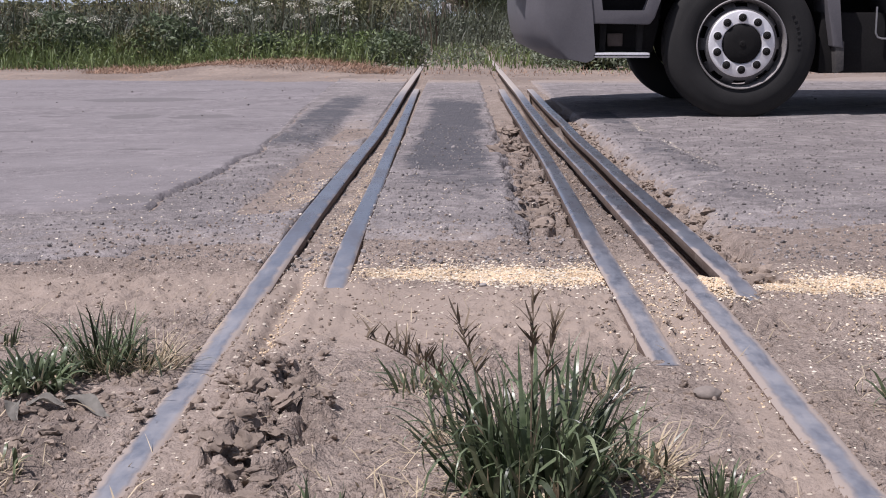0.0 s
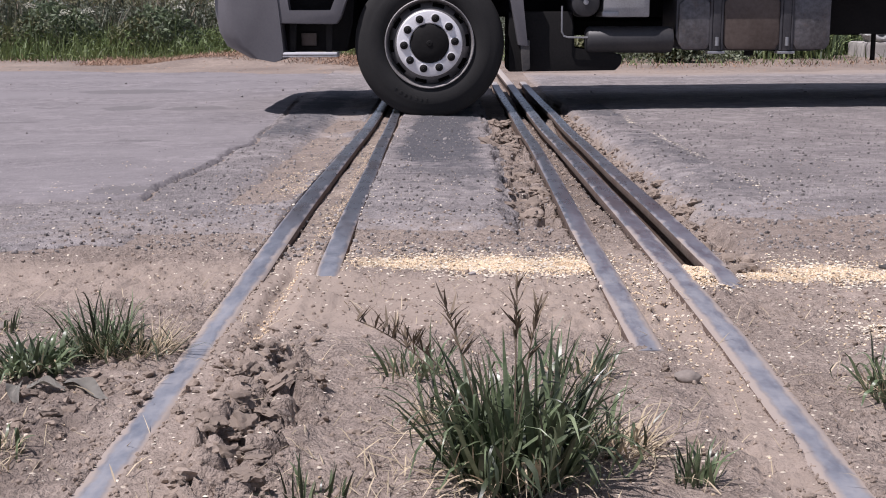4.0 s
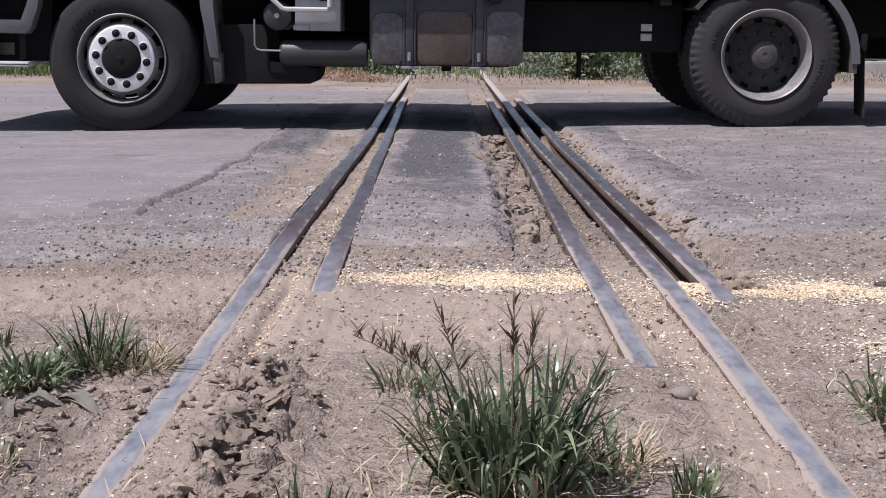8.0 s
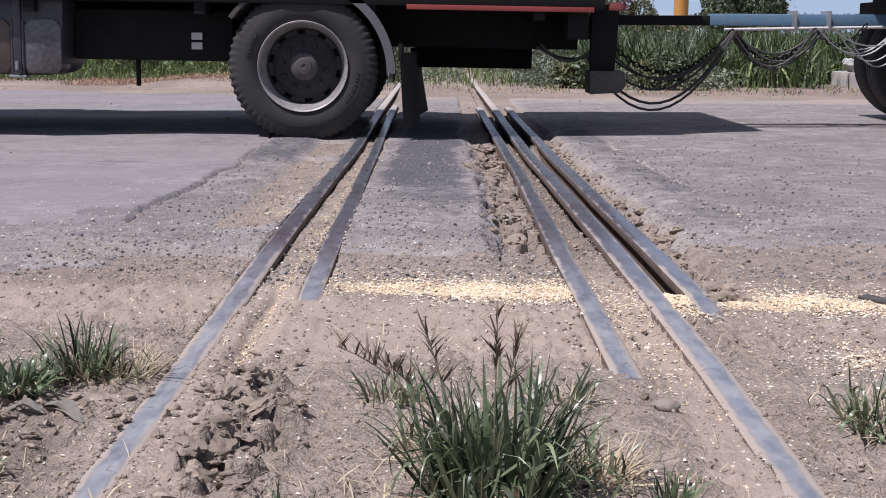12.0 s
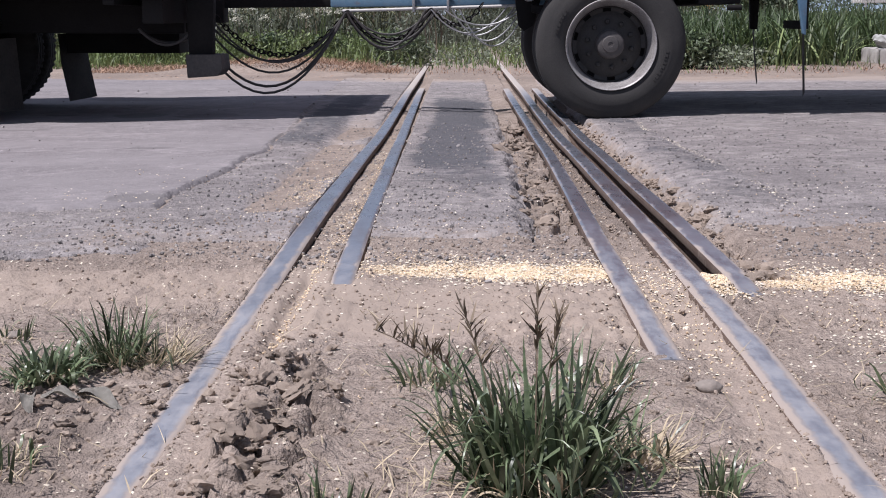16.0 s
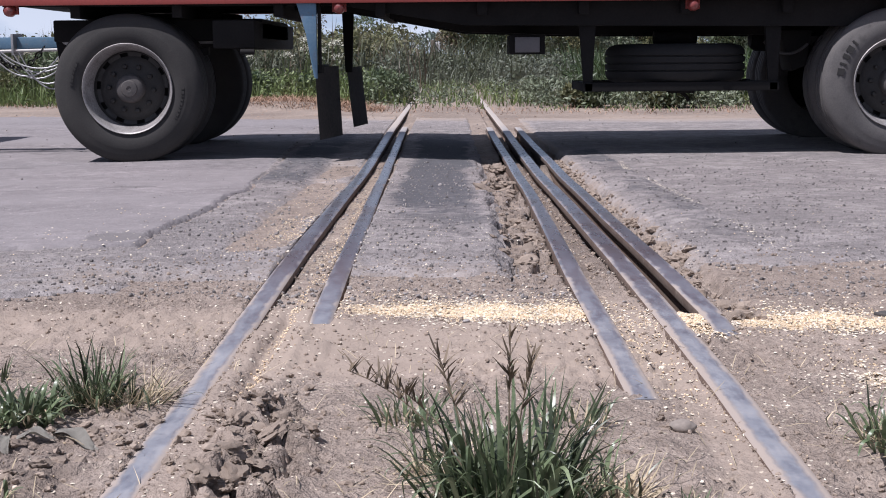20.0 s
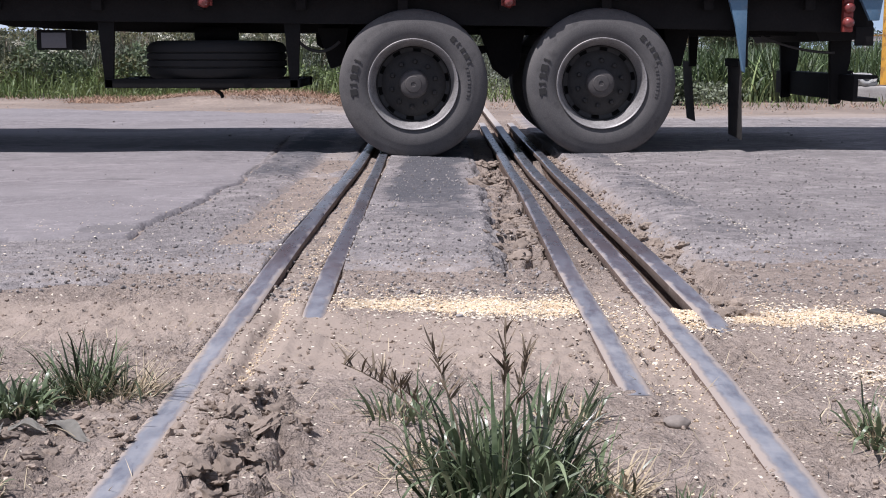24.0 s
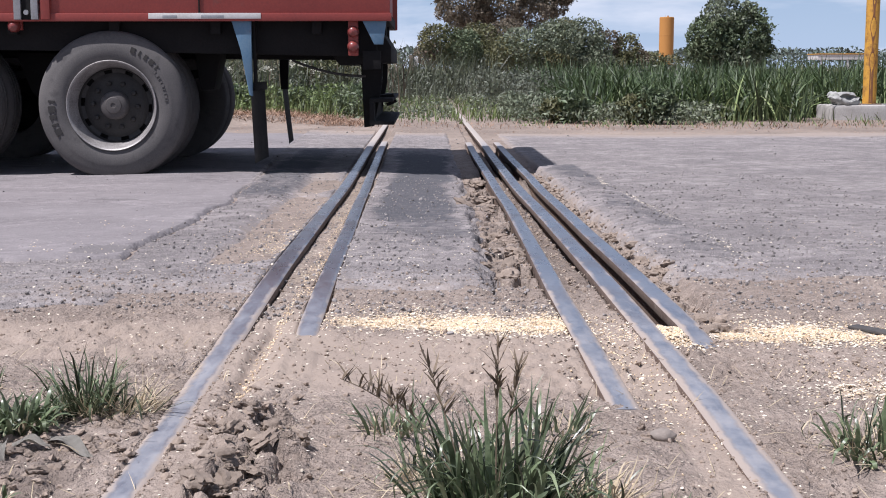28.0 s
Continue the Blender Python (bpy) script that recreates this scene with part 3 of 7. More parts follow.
def ground_height(x, y):
    base = np.interp(y, [-5, 15.5, 18.0, 40.0], [0.0745, 0.0745, 0.1145, 0.1245]) - 0.0745 * step(3.8, 8.6, y)
    side = step(1.2, 4.0, np.abs(x - 0.1))
    z = base * (1 - 0.5 * side * step(3.5, 5, y))
    near = (1 - step(3.0, 4.6, y)) * step(0.9, 1.25, y)
    z = z + road_roll(x) * step(6.8, 8.8, y) * (1 - step(11.0, 14.0, y))
    z = z + 0.11 * bell(x, -2.75, 0.5, 1.2) * bell(y, 18.15, 0.35, 0.6)
    inner = (1 - step(1.0, 2.0, np.abs(x - 0.08))) * step(0.9, 1.25, y)
    z = z + 0.006 * vnoise(x, y, 1.5, 2) + inner * (0.004 * vnoise(x, y, 6.0, 3) + near * 0.012 * vnoise(x, y, 7.0, 5, 0.62) + 0.0025 * vnoise(x, y, 45.0, 3))
    clump = step(0.0, 0.35, vnoise(x + 3.0, y, 2.2, 3))
    z = z + near * clump * (0.030 * np.abs(vnoise(x, y, 15.0, 4, 0.62)) - 0.008)
    xl, xr, gl, gr, th = x_left(y), x_right(y), x_guard_left(y), x_guard_right(y), x_third(y)
    crumb = vnoise(x, y, 14.0, 4, 0.6)
    # flange ways
    way = bell(x, (xl + gl) / 2, 0.045, 0.03) * step(2.6, 3.4, y)
    z = z - way * (0.014 + 0.008 * step(4.2, 5.2, y) + 0.008 * crumb)
    way = bell(x, (xr + gr) / 2, 0.045, 0.025) * step(2.2, 3.2, y)
    z = z - way * (0.014 + 0.022 * step(3.8, 5.0, y) + 0.008 * crumb)
    way = bell(x, (xr + th) / 2, 0.028, 0.012) * step(3.36, 3.46, y) * (1 - step(12.0, 12.6, y))
    z = z - way * 0.19
    # broken strip beside the guard rail, and beside the third rail
    strip = bell(x, gr - 0.115, 0.08 + 0.03 * crumb, 0.05) * step(3.7, 4.4, y) * (1 - step(9.2, 10.0, y))
    wx, wy = x + 0.015 * vnoise(x, y, 16.0, 2), y + 0.015 * vnoise(x + 7, y, 16.0, 2)
    gap, own = cells(wx, wy * 0.62, 0.088)
    z = z - strip * (0.006 + 0.046 * own + 0.085 * (1 - step(0.02, 0.20, gap)) + 0.008 * crumb)
    strip = bell(x, th + 0.075, 0.035, 0.05) * step(3.2, 3.7, y) * (1 - step(10.0, 11.0, y))
    z = z - strip * (0.032 + 0.045 * crumb + 0.02 * np.abs(vnoise(x, y, 26.0, 3)))
    # mud squeezed up inside the left rail, with cracks
    spine = np.interp(y, [1.5, 2.06, 2.3, 2.55], [-0.295, -0.285, -0.295, -0.35])
    ridge = bell(x, spine + 0.03 * vnoise(y, x, 5.0, 2), 0.055, 0.05) * step(1.4, 1.6, y) * (1 - step(2.42, 2.62, y))
    gap, own = cells(wx, wy * 0.8, 0.060)
    gap2, own2 = cells(wx + 0.01 * crumb, wy, 0.021)
    broken = step(-0.35, 0.05, vnoise(x + 2, y, 6.0, 3)) * ridge
    z = z + ridge * 0.012 + broken * (0.044 * own - 0.012 - 0.058 * (1 - step(0.02, 0.18, gap)) + 0.010 * own2 - 0.008 * (1 - step(0.02, 0.3, gap2)))
    # crazed crust here and there on the trodden soil
    crust = near * step(0.05, 0.30, vnoise(x + 9, y, 2.6, 3)) * (1 - ridge) * step(0.05, 0.09, np.minimum(np.abs(x - xl), np.abs(x - xr)))
    z = z + crust * (0.005 * own2 - 0.006 * (1 - step(0.02, 0.28, gap2)) - 0.014 * (1 - step(0.01, 0.08, gap)))
    # smooth tongue of mud pushed along by wheels
    z = z + 0.012 * bell(x, -0.352 + 0.01 * vnoise(y, x, 4.0, 2), 0.016, 0.018) * step(1.3, 1.5, y) * (1 - step(2.15, 2.3, y))
    # wheel flange furrow running out into the soil, with a drifted sand bank either side
    run = step(2.25, 2.45, y) * (1 - step(3.3, 3.6, y))
    z = z - 0.013 * run * bell(x, -0.390 + 0.004 * crumb, 0.008, 0.014)
    z = z + 0.008 * run * (bell(x, -0.338 + 0.006 * crumb, 0.012, 0.022) + 0.7 * bell(x, -0.432, 0.008, 0.014))
    # swept hollow left of the left rail
    z = z - 0.018 * bell(x, xl - 0.2, 0.06, 0.14) * step(4.4, 5.4, y) * (1 - step(9.0, 10.0, y))
    # swelling of tar right of the third rail
    z = z + 0.02 * bell(x, 1.07, 0.05, 0.14) * bell(y, 6.6, 1.2, 1.2)
    z = z - 0.008 * bell(x, xr - 0.075, 0.03, 0.02) * (1 - step(3.0, 3.6, y))
    z = z + 0.006 * bell(x, -0.288, 0.03, 0.02) * step(2.6, 2.8, y) * (1 - step(3.0, 3.2, y))
    # keep clear of the rail heads
    for c in (xl, xr):
        drift = 0.5 + 0.5 * vnoise(x * 0.3 + c, y, 3.0, 3, 0.5)
        z = z + near * 0.0035 * drift * bell(x, c, 0.034, 0.022)
        on = bell(x, c, 0.018 - 0.006 * near * drift + 0.010 * step(3.2, 4.2, y), 0.010 + 0.007 * near)
        z = z * (1 - on) + (rail_top(y) - 0.020 - 0.11 * step(3.3, 3.6, y)) * on
    for c, y0 in ((gl, 3.22), (gr, 2.53), (th, 3.12)):
        on = bell(x, c, 0.026, 0.010) * step(y0, y0 + 0.15, y) * (1 - step(12.8, 13.2, y))
        z = z * (1 - on) + (rail_top(y) - 0.020 - 0.11 * step(3.3, 3.6, y)) * on
    return z


def spaced(limit, fine, reach, growth):
    """Grid lines from 0, fine up to reach, then growing apart to the limit."""
    out, d = [0.0], fine
    while out[-1] < limit:
        if out[-1] > reach:
            d *= growth
        out.append(out[-1] + d)
    return np.array(out)


def sheet(name, xs, ys, height, mat, cover=None, layers=()):
    X, Y = np.meshgrid(xs, ys)
    Z = height(X, Y)
    nx, ny = len(xs), len(ys)
    i = np.arange(ny - 1)[:, None] * nx + np.arange(nx - 1)[None, :]
    faces = np.stack([i, i + 1, i + 1 + nx, i + nx], -1).reshape(-1, 4)
    if cover is not None:
        c = cover(X, Y)
        keep = c.ravel()[faces].max(1) > 0.02
        faces = faces[keep]
    me = array_mesh(name, np.stack([X, Y, Z], -1).reshape(-1, 3), faces, mat)
    for key, f in layers:
        a = me.attributes.new(key, "FLOAT", "POINT")
        a.data.foreach_set("value", f(X, Y).astype(np.float32).ravel())
    bm = bmesh.new()
    bm.from_mesh(me)
    bmesh.ops.delete(bm, geom=[v for v in bm.verts if not v.link_faces], context="VERTS")
    bm.to_mesh(me)
    bm.free()
    return new(name, me)


right = spaced(3000, 0.0088, 0.95, 1.035)
grid_x = np.concatenate([-right[:0:-1], right]) + 0.08
grid_y = [1.25]
while grid_y[-1] < 32:
    grid_y.append(grid_y[-1] + 0.0042 * grid_y[-1])
while grid_y[-1] < 3500:
    grid_y.append(grid_y[-1] * 1.12)
grid_y = np.array([-400, -100, -30, -10, -3, 0, 0.6, 1.0] + grid_y)
def verge_layer(x, y):
    return 0.6 * step(13.2, 15.0, y) * (1 - step(19.5, 22.0, y)) + 0.5 * bell(x, x_right(y) - 0.08, 0.035, 0.03) * (1 - step(3.5, 4.1, y)) + 0.3 * bell(x, -0.33, 0.08, 0.05) * step(2.6, 2.9, y) * (1 - step(3.6, 4.2, y)) + 0.6 * bell(x, 0.1, 0.3, 0.2) * bell(y, 3.0, 0.2, 0.25) + 0.4 * bell(x, x_left(y) + 0.1, 0.06, 0.05) * (1 - step(3.2, 4.0, y)) + 0.35 * bell(x, 0.95, 0.2, 0.15) * bell(y, 2.9, 0.15, 0.2) + 0.5 * bell(x, -0.85, 0.4, 0.2) * bell(y, 3.25, 0.15, 0.2) + 0.10 * vnoise(x, y, 1.2, 3)


def meal_layer(x, y):
    """Where ground maize and husk cover the surface."""
    n = 0.45 * vnoise(x, y, 6.0, 3, 0.6)
    a = bell(x, 0.08, 0.26, 0.12) * bell(y, 3.46 - 0.10 * (x + 0.15), 0.035, 0.10)
    b = bell(x, 0.66, 0.045, 0.01) * bell(y, 3.27, 0.10, 0.06) * 1.3
    c = step(0.74, 0.80, x) * (1 - step(1.9, 2.4, x)) * bell(y, 3.29 - 0.10 * (x - 0.77), 0.035, 0.09)
    d = 0.38 * bell(x, -0.390, 0.004, 0.010) * step(2.25, 2.6, y) * (1 - step(3.6, 4.2, y))
    e = 0.40 * bell(x, (x_left(y) + x_guard_left(y)) / 2, 0.03, 0.03) * step(3.6, 4.4, y) * (1 - step(8.5, 10.0, y))
    f = 0.22 * bell(x, x_left(y) - 0.2, 0.03, 0.12) * step(4.3, 5.0, y) * (1 - step(7.6, 8.6, y))
    g = 0.55 * bell(x, 0.99, 0.07, 0.07) * bell(y, 2.69, 0.05, 0.06) + 0.4 * bell(x, x_guard_right(y) + 0.05, 0.012, 0.03) * step(2.55, 2.8, y) * (1 - step(3.7, 4.4, y))
    m = np.maximum.reduce([a, b, c, d, e, f, g])
    return m * (1 + n)


# Where soil turns darker brown: patches, near left, ridge, flange way, strip, verge.
def darker_soil_layer(x, y):
    return 0.30 * vnoise(x, y, 1.7, 4, 0.6) + 0.60 * (1 - step(-0.66, -0.48, x)) * (1 - step(2.2, 2.6, y)) + 0.75 * bell(x, (x_right(y) + x_guard_right(y)) / 2, 0.045, 0.03) * step(3.7, 4.3, y) * (1 - step(10.0, 11.0, y)) + 0.35 * bell(x, x_guard_right(y) - 0.11, 0.08, 0.05) * step(3.9, 4.4, y) * (1 - step(9.2, 10.0, y)) + 0.3 * bell(x, -0.29, 0.06, 0.08) * (1 - step(2.35, 2.6, y)) + step(13.5, 15.0, y) * (0.52 + 0.35 * vnoise(x, y, 1.1, 4, 0.6))


ground = tagged(sheet("ground", grid_x, grid_y, ground_height, SOIL, None, (("sand", verge_layer), ("tar", darker_soil_layer), ("meal", meal_layer))), "dry pale brown soil, trodden and crumbled", "ground", kind="structure")


def far_edge(x):
    """Far side of the road."""
    return np.interp(x, [-30, -8, -3, 0, 2, 6, 40], [19.0, 17.6, 16.8, 15.5, 15.0, 15.2, 16.5])


def weed_front(x):
    """Where the weeds begin beyond the verge."""
    return np.interp(x, [-30, -8, -5, -3.8, -1.4, -0.9, 2.5, 6, 40], [22.0, 20.0, 19.2, 19.1, 18.5, 17.3, 16.5, 17.0, 20.0])


def slab_edge(y):
    return np.interp(y, [4.4, 4.75, 5.0, 5.8, 7.4, 9.1, 10.1, 14.5], [-1.10, -1.10, -1.12, -1.08, -1.10, -1.16, -1.22, -1.36])


def road_cover(x, y):
    """Where the asphalt lies: ragged towards the camera, straight on the far side."""
    n = vnoise(x, y, 1.6, 4, 0.6)
    n2 = vnoise(x, y, 12.0, 3, 0.6)
    near = step(-0.14, 0.14, y - (3.95 + 0.25 * np.tanh(x)) + 0.35 * n + 0.10 * n2)
    far = 1 - step(-0.2, 0.2, y - far_edge(x) + 0.35 * n + 0.12 * n2)
    gap = 1 - bell(x, (x_left(y) + x_guard_left(y)) / 2, 0.10, 0.03)
    gap2 = 1 - bell(x, (x_guard_right(y) + x_third(y)) / 2 - 0.035 - 0.03 * n2, 0.270, 0.04)
    hollow = 1 - 0.9 * bell(x, x_left(y) - 0.17, 0.05, 0.12) * step(0.0, 0.5, n + 0.3) * (1 - step(8.5, 9.5, y))
    under_slab = step(0.03, 0.06, slab_edge(y) - x) * step(4.72, 4.80, y)
    return near * far * np.minimum(gap, gap2) * hollow * (1 - under_slab)


def road_height(x, y):
    c = road_cover(x, y)
    edge = slab_edge(y) + 0.035 * vnoise(x, y, 3.0, 3, 0.6) + 0.018 * vnoise(x, y, 16.0, 3, 0.6)
    joint = bell(x, edge + 0.010, 0.002 + 0.008 * np.abs(vnoise(x, y, 4.0, 2)), 0.010) * step(4.6, 4.7, y) * (1 - step(10.5, 11.5, y))
    joint = np.maximum(joint, bell(y, 4.60, 0.010, 0.02) * (1 - step(-1.12, -1.08, x)))
    return ground_height(x, y) - 0.02 + 0.032 * c - 0.024 * joint + 0.004 * vnoise(x, y, 22.0, 3, 0.6) * c * (1 - step(1.0, 2.0, np.abs(x - 0.08)))


def sand_layer(x, y):
    far = 0.62 * step(-1.6, -0.2, y - far_edge(x))
    l = 0.50 * bell(x, x_left(y) - 0.2, 0.04, 0.16) * step(4.0, 5.0, y) * (1 - step(9, 11, y))
    n = 0.36 * (1 - step(3.9, 4.9, y))
    r = 0.45 * bell(x, x_third(y) + 0.13, 0.0, 0.10)
    return np.maximum.reduce([far, l, n, r]) + 0.2 * vnoise(x, y, 2.0, 3)


def tar_layer(x, y):
    warp = 0.10 * vnoise(x, y, 2.2, 4, 0.6)
    mid = 0.8 * bell(x + warp, -0.02, 0.14, 0.14) * step(4.4, 6.6, y + 4 * warp) * (1 - step(11.0, 12.5, y))
    band = (0.44 + 2.0 * warp) * step(0.90, 1.06, x + 0.5 * warp) * (1 - step(1.17, 1.20, x + 0.25 * warp)) * step(4.2, 4.9, y) * (1 - step(9.6, 10.6, y))
    lft = 0.6 * bell(x, -0.98, 0.10, 0.15) * step(7.0, 8.0, y) * (1 - step(12.0, 13.0, y))
    low = 0.12 * (1 - step(-0.95, -0.65, x)) * (1 - step(4.7, 5.2, y))
    return np.maximum.reduce([mid, band, lft, low]) + 0.22 * vnoise(x, y, 1.5, 4, 0.6) + 0.2 * step(0.1, 0.3, vnoise(x * 0.5, y * 1.3, 1.1, 4))


road_y = grid_y[(grid_y > 3.2) & (grid_y < 20)]
road_x = grid_x[(grid_x > -90) & (grid_x < 90)]
road = tagged(sheet("road", road_x, road_y, road_height, ASPHALT, road_cover, (("sand", sand_layer), ("tar", tar_layer), ("meal", meal_layer))),
              "worn grey asphalt road with ragged edges", "road", kind="structure")


def slab_cover(x, y):
    n = vnoise(x, y, 3.0, 3, 0.6)
    n2 = vnoise(x, y, 16.0, 3, 0.6)
    edge = slab_edge(y)
    side = step(-0.008, 0.008, edge - x + 0.035 * n + 0.018 * n2 + 0.010 * vnoise(x, y, 45.0, 2))
    near = step(-0.012, 0.012, y - 4.62 - 0.05 * step(-1.3, -1.1, x) + 0.03 * n + 0.015 * n2)
    far = 1 - step(-0.15, 0.15, y - far_edge(x) + 0.7 + 0.4 * n)
    return side * near * far


def slab_height(x, y):
    c = slab_cover(x, y)
    hole = step(0.30, 0.40, vnoise(x, y, 0.9, 3, 0.5)) * 0.002 + 0.007 * slab_wear(x, y)
    return ground_height(x, y) - 0.02 + (0.043 - 0.013 * step(6.0, 8.5, y)) * c - hole * c + 0.0015 * vnoise(x, y, 30.0, 2) * (1 - step(1.0, 2.0, -x))


def slab_wear(x, y):
    """Shallow patches where the top skin has come off the slab."""
    n = 0.12 * vnoise(x, y, 4.0, 4, 0.6)
    out = np.zeros_like(x)
    for px, py, rx, ry in ((-2.50, 10.1, 0.20, 0.30), (-1.92, 9.95, 0.27, 0.22), (-1.22, 4.88, 0.13, 0.16), (-3.0, 8.85, 0.22, 0.08), (-3.12, 10.15, 0.14, 0.10),
                           (-4.2, 9.3, 0.5, 0.22), (-2.9, 12.2, 0.6, 0.3), (-1.75, 7.3, 0.16, 0.09)):
        out = np.maximum(out, 1 - step(0.85, 1.0, np.hypot((x - px) / rx, (y - py) / ry) + 2 * n))
    return out


def slab_pale(x, y):
    return 0.35 + 0.45 * vnoise(x * 0.6, y * 1.4, 1.3, 5, 0.6)


def slab_dark(x, y):
    w = slab_wear(x, y)
    return 0.75 * w + 0.35 * w * (1 - step(0.3, 0.6, 1 - w)) + 0.30 * vnoise(x * 0.5, y * 1.2, 0.9, 4, 0.6)


slab = tagged(sheet("road_slab", road_x[road_x < -0.8], road_y, slab_height, CONCRETE, slab_cover, (("sand", slab_pale), ("tar", slab_dark))),
              "pale worn concrete paving with a broken edge", "road", kind="structure")


RAIL_HALF = ((0.0, 0.0), (0.012, -0.0003), (0.020, -0.0008), (0.0265, -0.002), (0.0305, -0.006), (0.032, -0.030), (0.028, -0.036), (0.009, -0.046), (0.009, -0.110), (0.05, -0.128), (0.05, -0.135))


def rail(name, xf, y0, y1, label, width=1.0, dip=None, lift=0.0):
    """A rail with head, web and foot along the line; the worn head is a part of its own."""
    t = thing(name, label, "rail", "rails of the crossing", pose(0, 0, 0))
    ys = np.concatenate([np.arange(y0, min(y1, 13), 0.1), np.arange(13, y1, 1.0) if y1 > 13 else [], [y1]])
    ys = np.unique(ys)
    for nm, lo, hi, mat, lab in (("rail_head", 0, 5, STEEL, "polished top of the rail"), ("rail_web", 4, 11, RUST, "rusted side of the rail")):
        bm = bmesh.new()
        half = RAIL_HALF[lo:hi]
        outline = [(-a * width, b) for a, b in half[::-1]] + [(a * width, b) for a, b in half if a > 0]
        if lo:
            outline = [(-a * width, b) for a, b in half] + [(a * width, b) for a, b in half[::-1]]
        rings = []
        for y in ys:
            d = dip(y) if dip else 0.0
            wob = 0.001 * math.sin(y * 2.1 + xf(3)) + lift
            rings.append([bm.verts.new((float(xf(y)) + a, y, float(rail_top(y)) + b - d + wob)) for a, b in outline])
        for p, q in zip(rings, rings[1:]):
            for k in range(len(outline) - (0 if lo else 1)):
                j = (k + 1) % len(outline)
                bm.faces.new((p[k], p[j], q[j], q[k]))
        for end in (rings[0], rings[-1]):
            bm.faces.new(end)
        head = part(nm, bm, mat, t, lab, smooth=50)
        if not lo:
            edge = head.data.attributes.new("edge", "FLOAT", "POINT")
            edge.data.foreach_set("value", [abs(v.co.x - float(xf(v.co.y))) / 0.0305 for v in head.data.vertices])
    return t


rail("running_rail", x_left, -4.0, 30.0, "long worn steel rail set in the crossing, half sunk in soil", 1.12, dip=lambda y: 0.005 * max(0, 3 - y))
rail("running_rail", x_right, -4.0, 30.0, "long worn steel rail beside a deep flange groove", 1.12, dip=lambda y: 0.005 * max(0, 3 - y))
rail("guard_rail", x_guard_left, 3.05, 13.2, "short steel guard rail sinking into soil at its end", dip=lambda y: 0.03 * max(0, 3.4 - y) / 0.35)
rail("guard_rail", x_guard_right, 2.52, 13.0, "short steel guard rail with a square cut end", dip=lambda y: 0.0)
rail("guard_rail", x_third, 3.0, 13.0, "short steel guard rail buried in spilled grain at its end", dip=lambda y: 0.018 * max(0, 3.4 - y) / 0.35)


# ---- wheels ----
def tyre_mesh(bm, R=0.53, w=0.285, lugs=0):
    """A tyre with grooved tread, bulged walls and bead; its outer wall near y = 0; lugs: blocks round the shoulder."""
    o = [(0.302, 0.030), (0.316, 0.012), (0.37, 0.000), (0.425, -0.007), (0.434, -0.003), (0.464, 0.001), (0.50, 0.014), (0.518, 0.028), (R, 0.046)]
    for g in (0.085, 0.142, 0.2):
        o += [(R, g - 0.008), (R - 0.014, g - 0.005), (R - 0.014, g + 0.005), (R, g + 0.008)]
    o += [(R, w - 0.046), (0.518, w - 0.028), (0.50, w - 0.014), (0.425, w + 0.007), (0.37, w), (0.316, w - 0.012), (0.302, w - 0.03)]
    n = lugs * 4 or 72
    lathe(bm, o, n, closed=True)
    if lugs:
        bm.verts.ensure_lookup_table()
        for i, (r, y) in enumerate(o):
            if r < 0.499:
                continue
            for k in range(n):
                v = bm.verts[i * n + k]
                edge = 0.07 < y < w - 0.07
                f = 1.0 if edge else (1.010 if (k + (1 if y > w / 2 else 0)) % 4 < 2 else 0.986)
                v.co = Vector((v.co.x * f, v.co.y, v.co.z * f))
    return bm


def letters(parent, tyre_mat, radius, start, count, span, tall=0.011, proud=0.0095):
    """Moulding or paint marks on the wall that cannot be read: plain bars."""
    bm = bmesh.new()
    for i in range(count):
        a = start + span * i / count
        c = Vector((math.cos(a), 0, math.sin(a)))
        s = Vector((-math.sin(a), 0, math.cos(a)))
        vs = []
        e = (0.004 + 0.009 * ((i * 5) % 3) / 2) * tall / 0.011 * 0.8
        for dy in (-proud, 0.004):
            for dr, ds in ((-tall, -e), (tall, -e), (tall, e), (-tall, e)):
                p = c * (radius + dr) + s * ds
                vs.append(bm.verts.new((p.x, dy, p.z)))
        for f in ((0, 1, 2, 3), (0, 1, 5, 4), (1, 2, 6, 5), (2, 3, 7, 6), (3, 0, 4, 7)):
            bm.faces.new([vs[k] for k in f])
    part("wall_lettering", bm, tyre_mat, parent, "worn raised bars of lettering")["kind"] = "stuff"


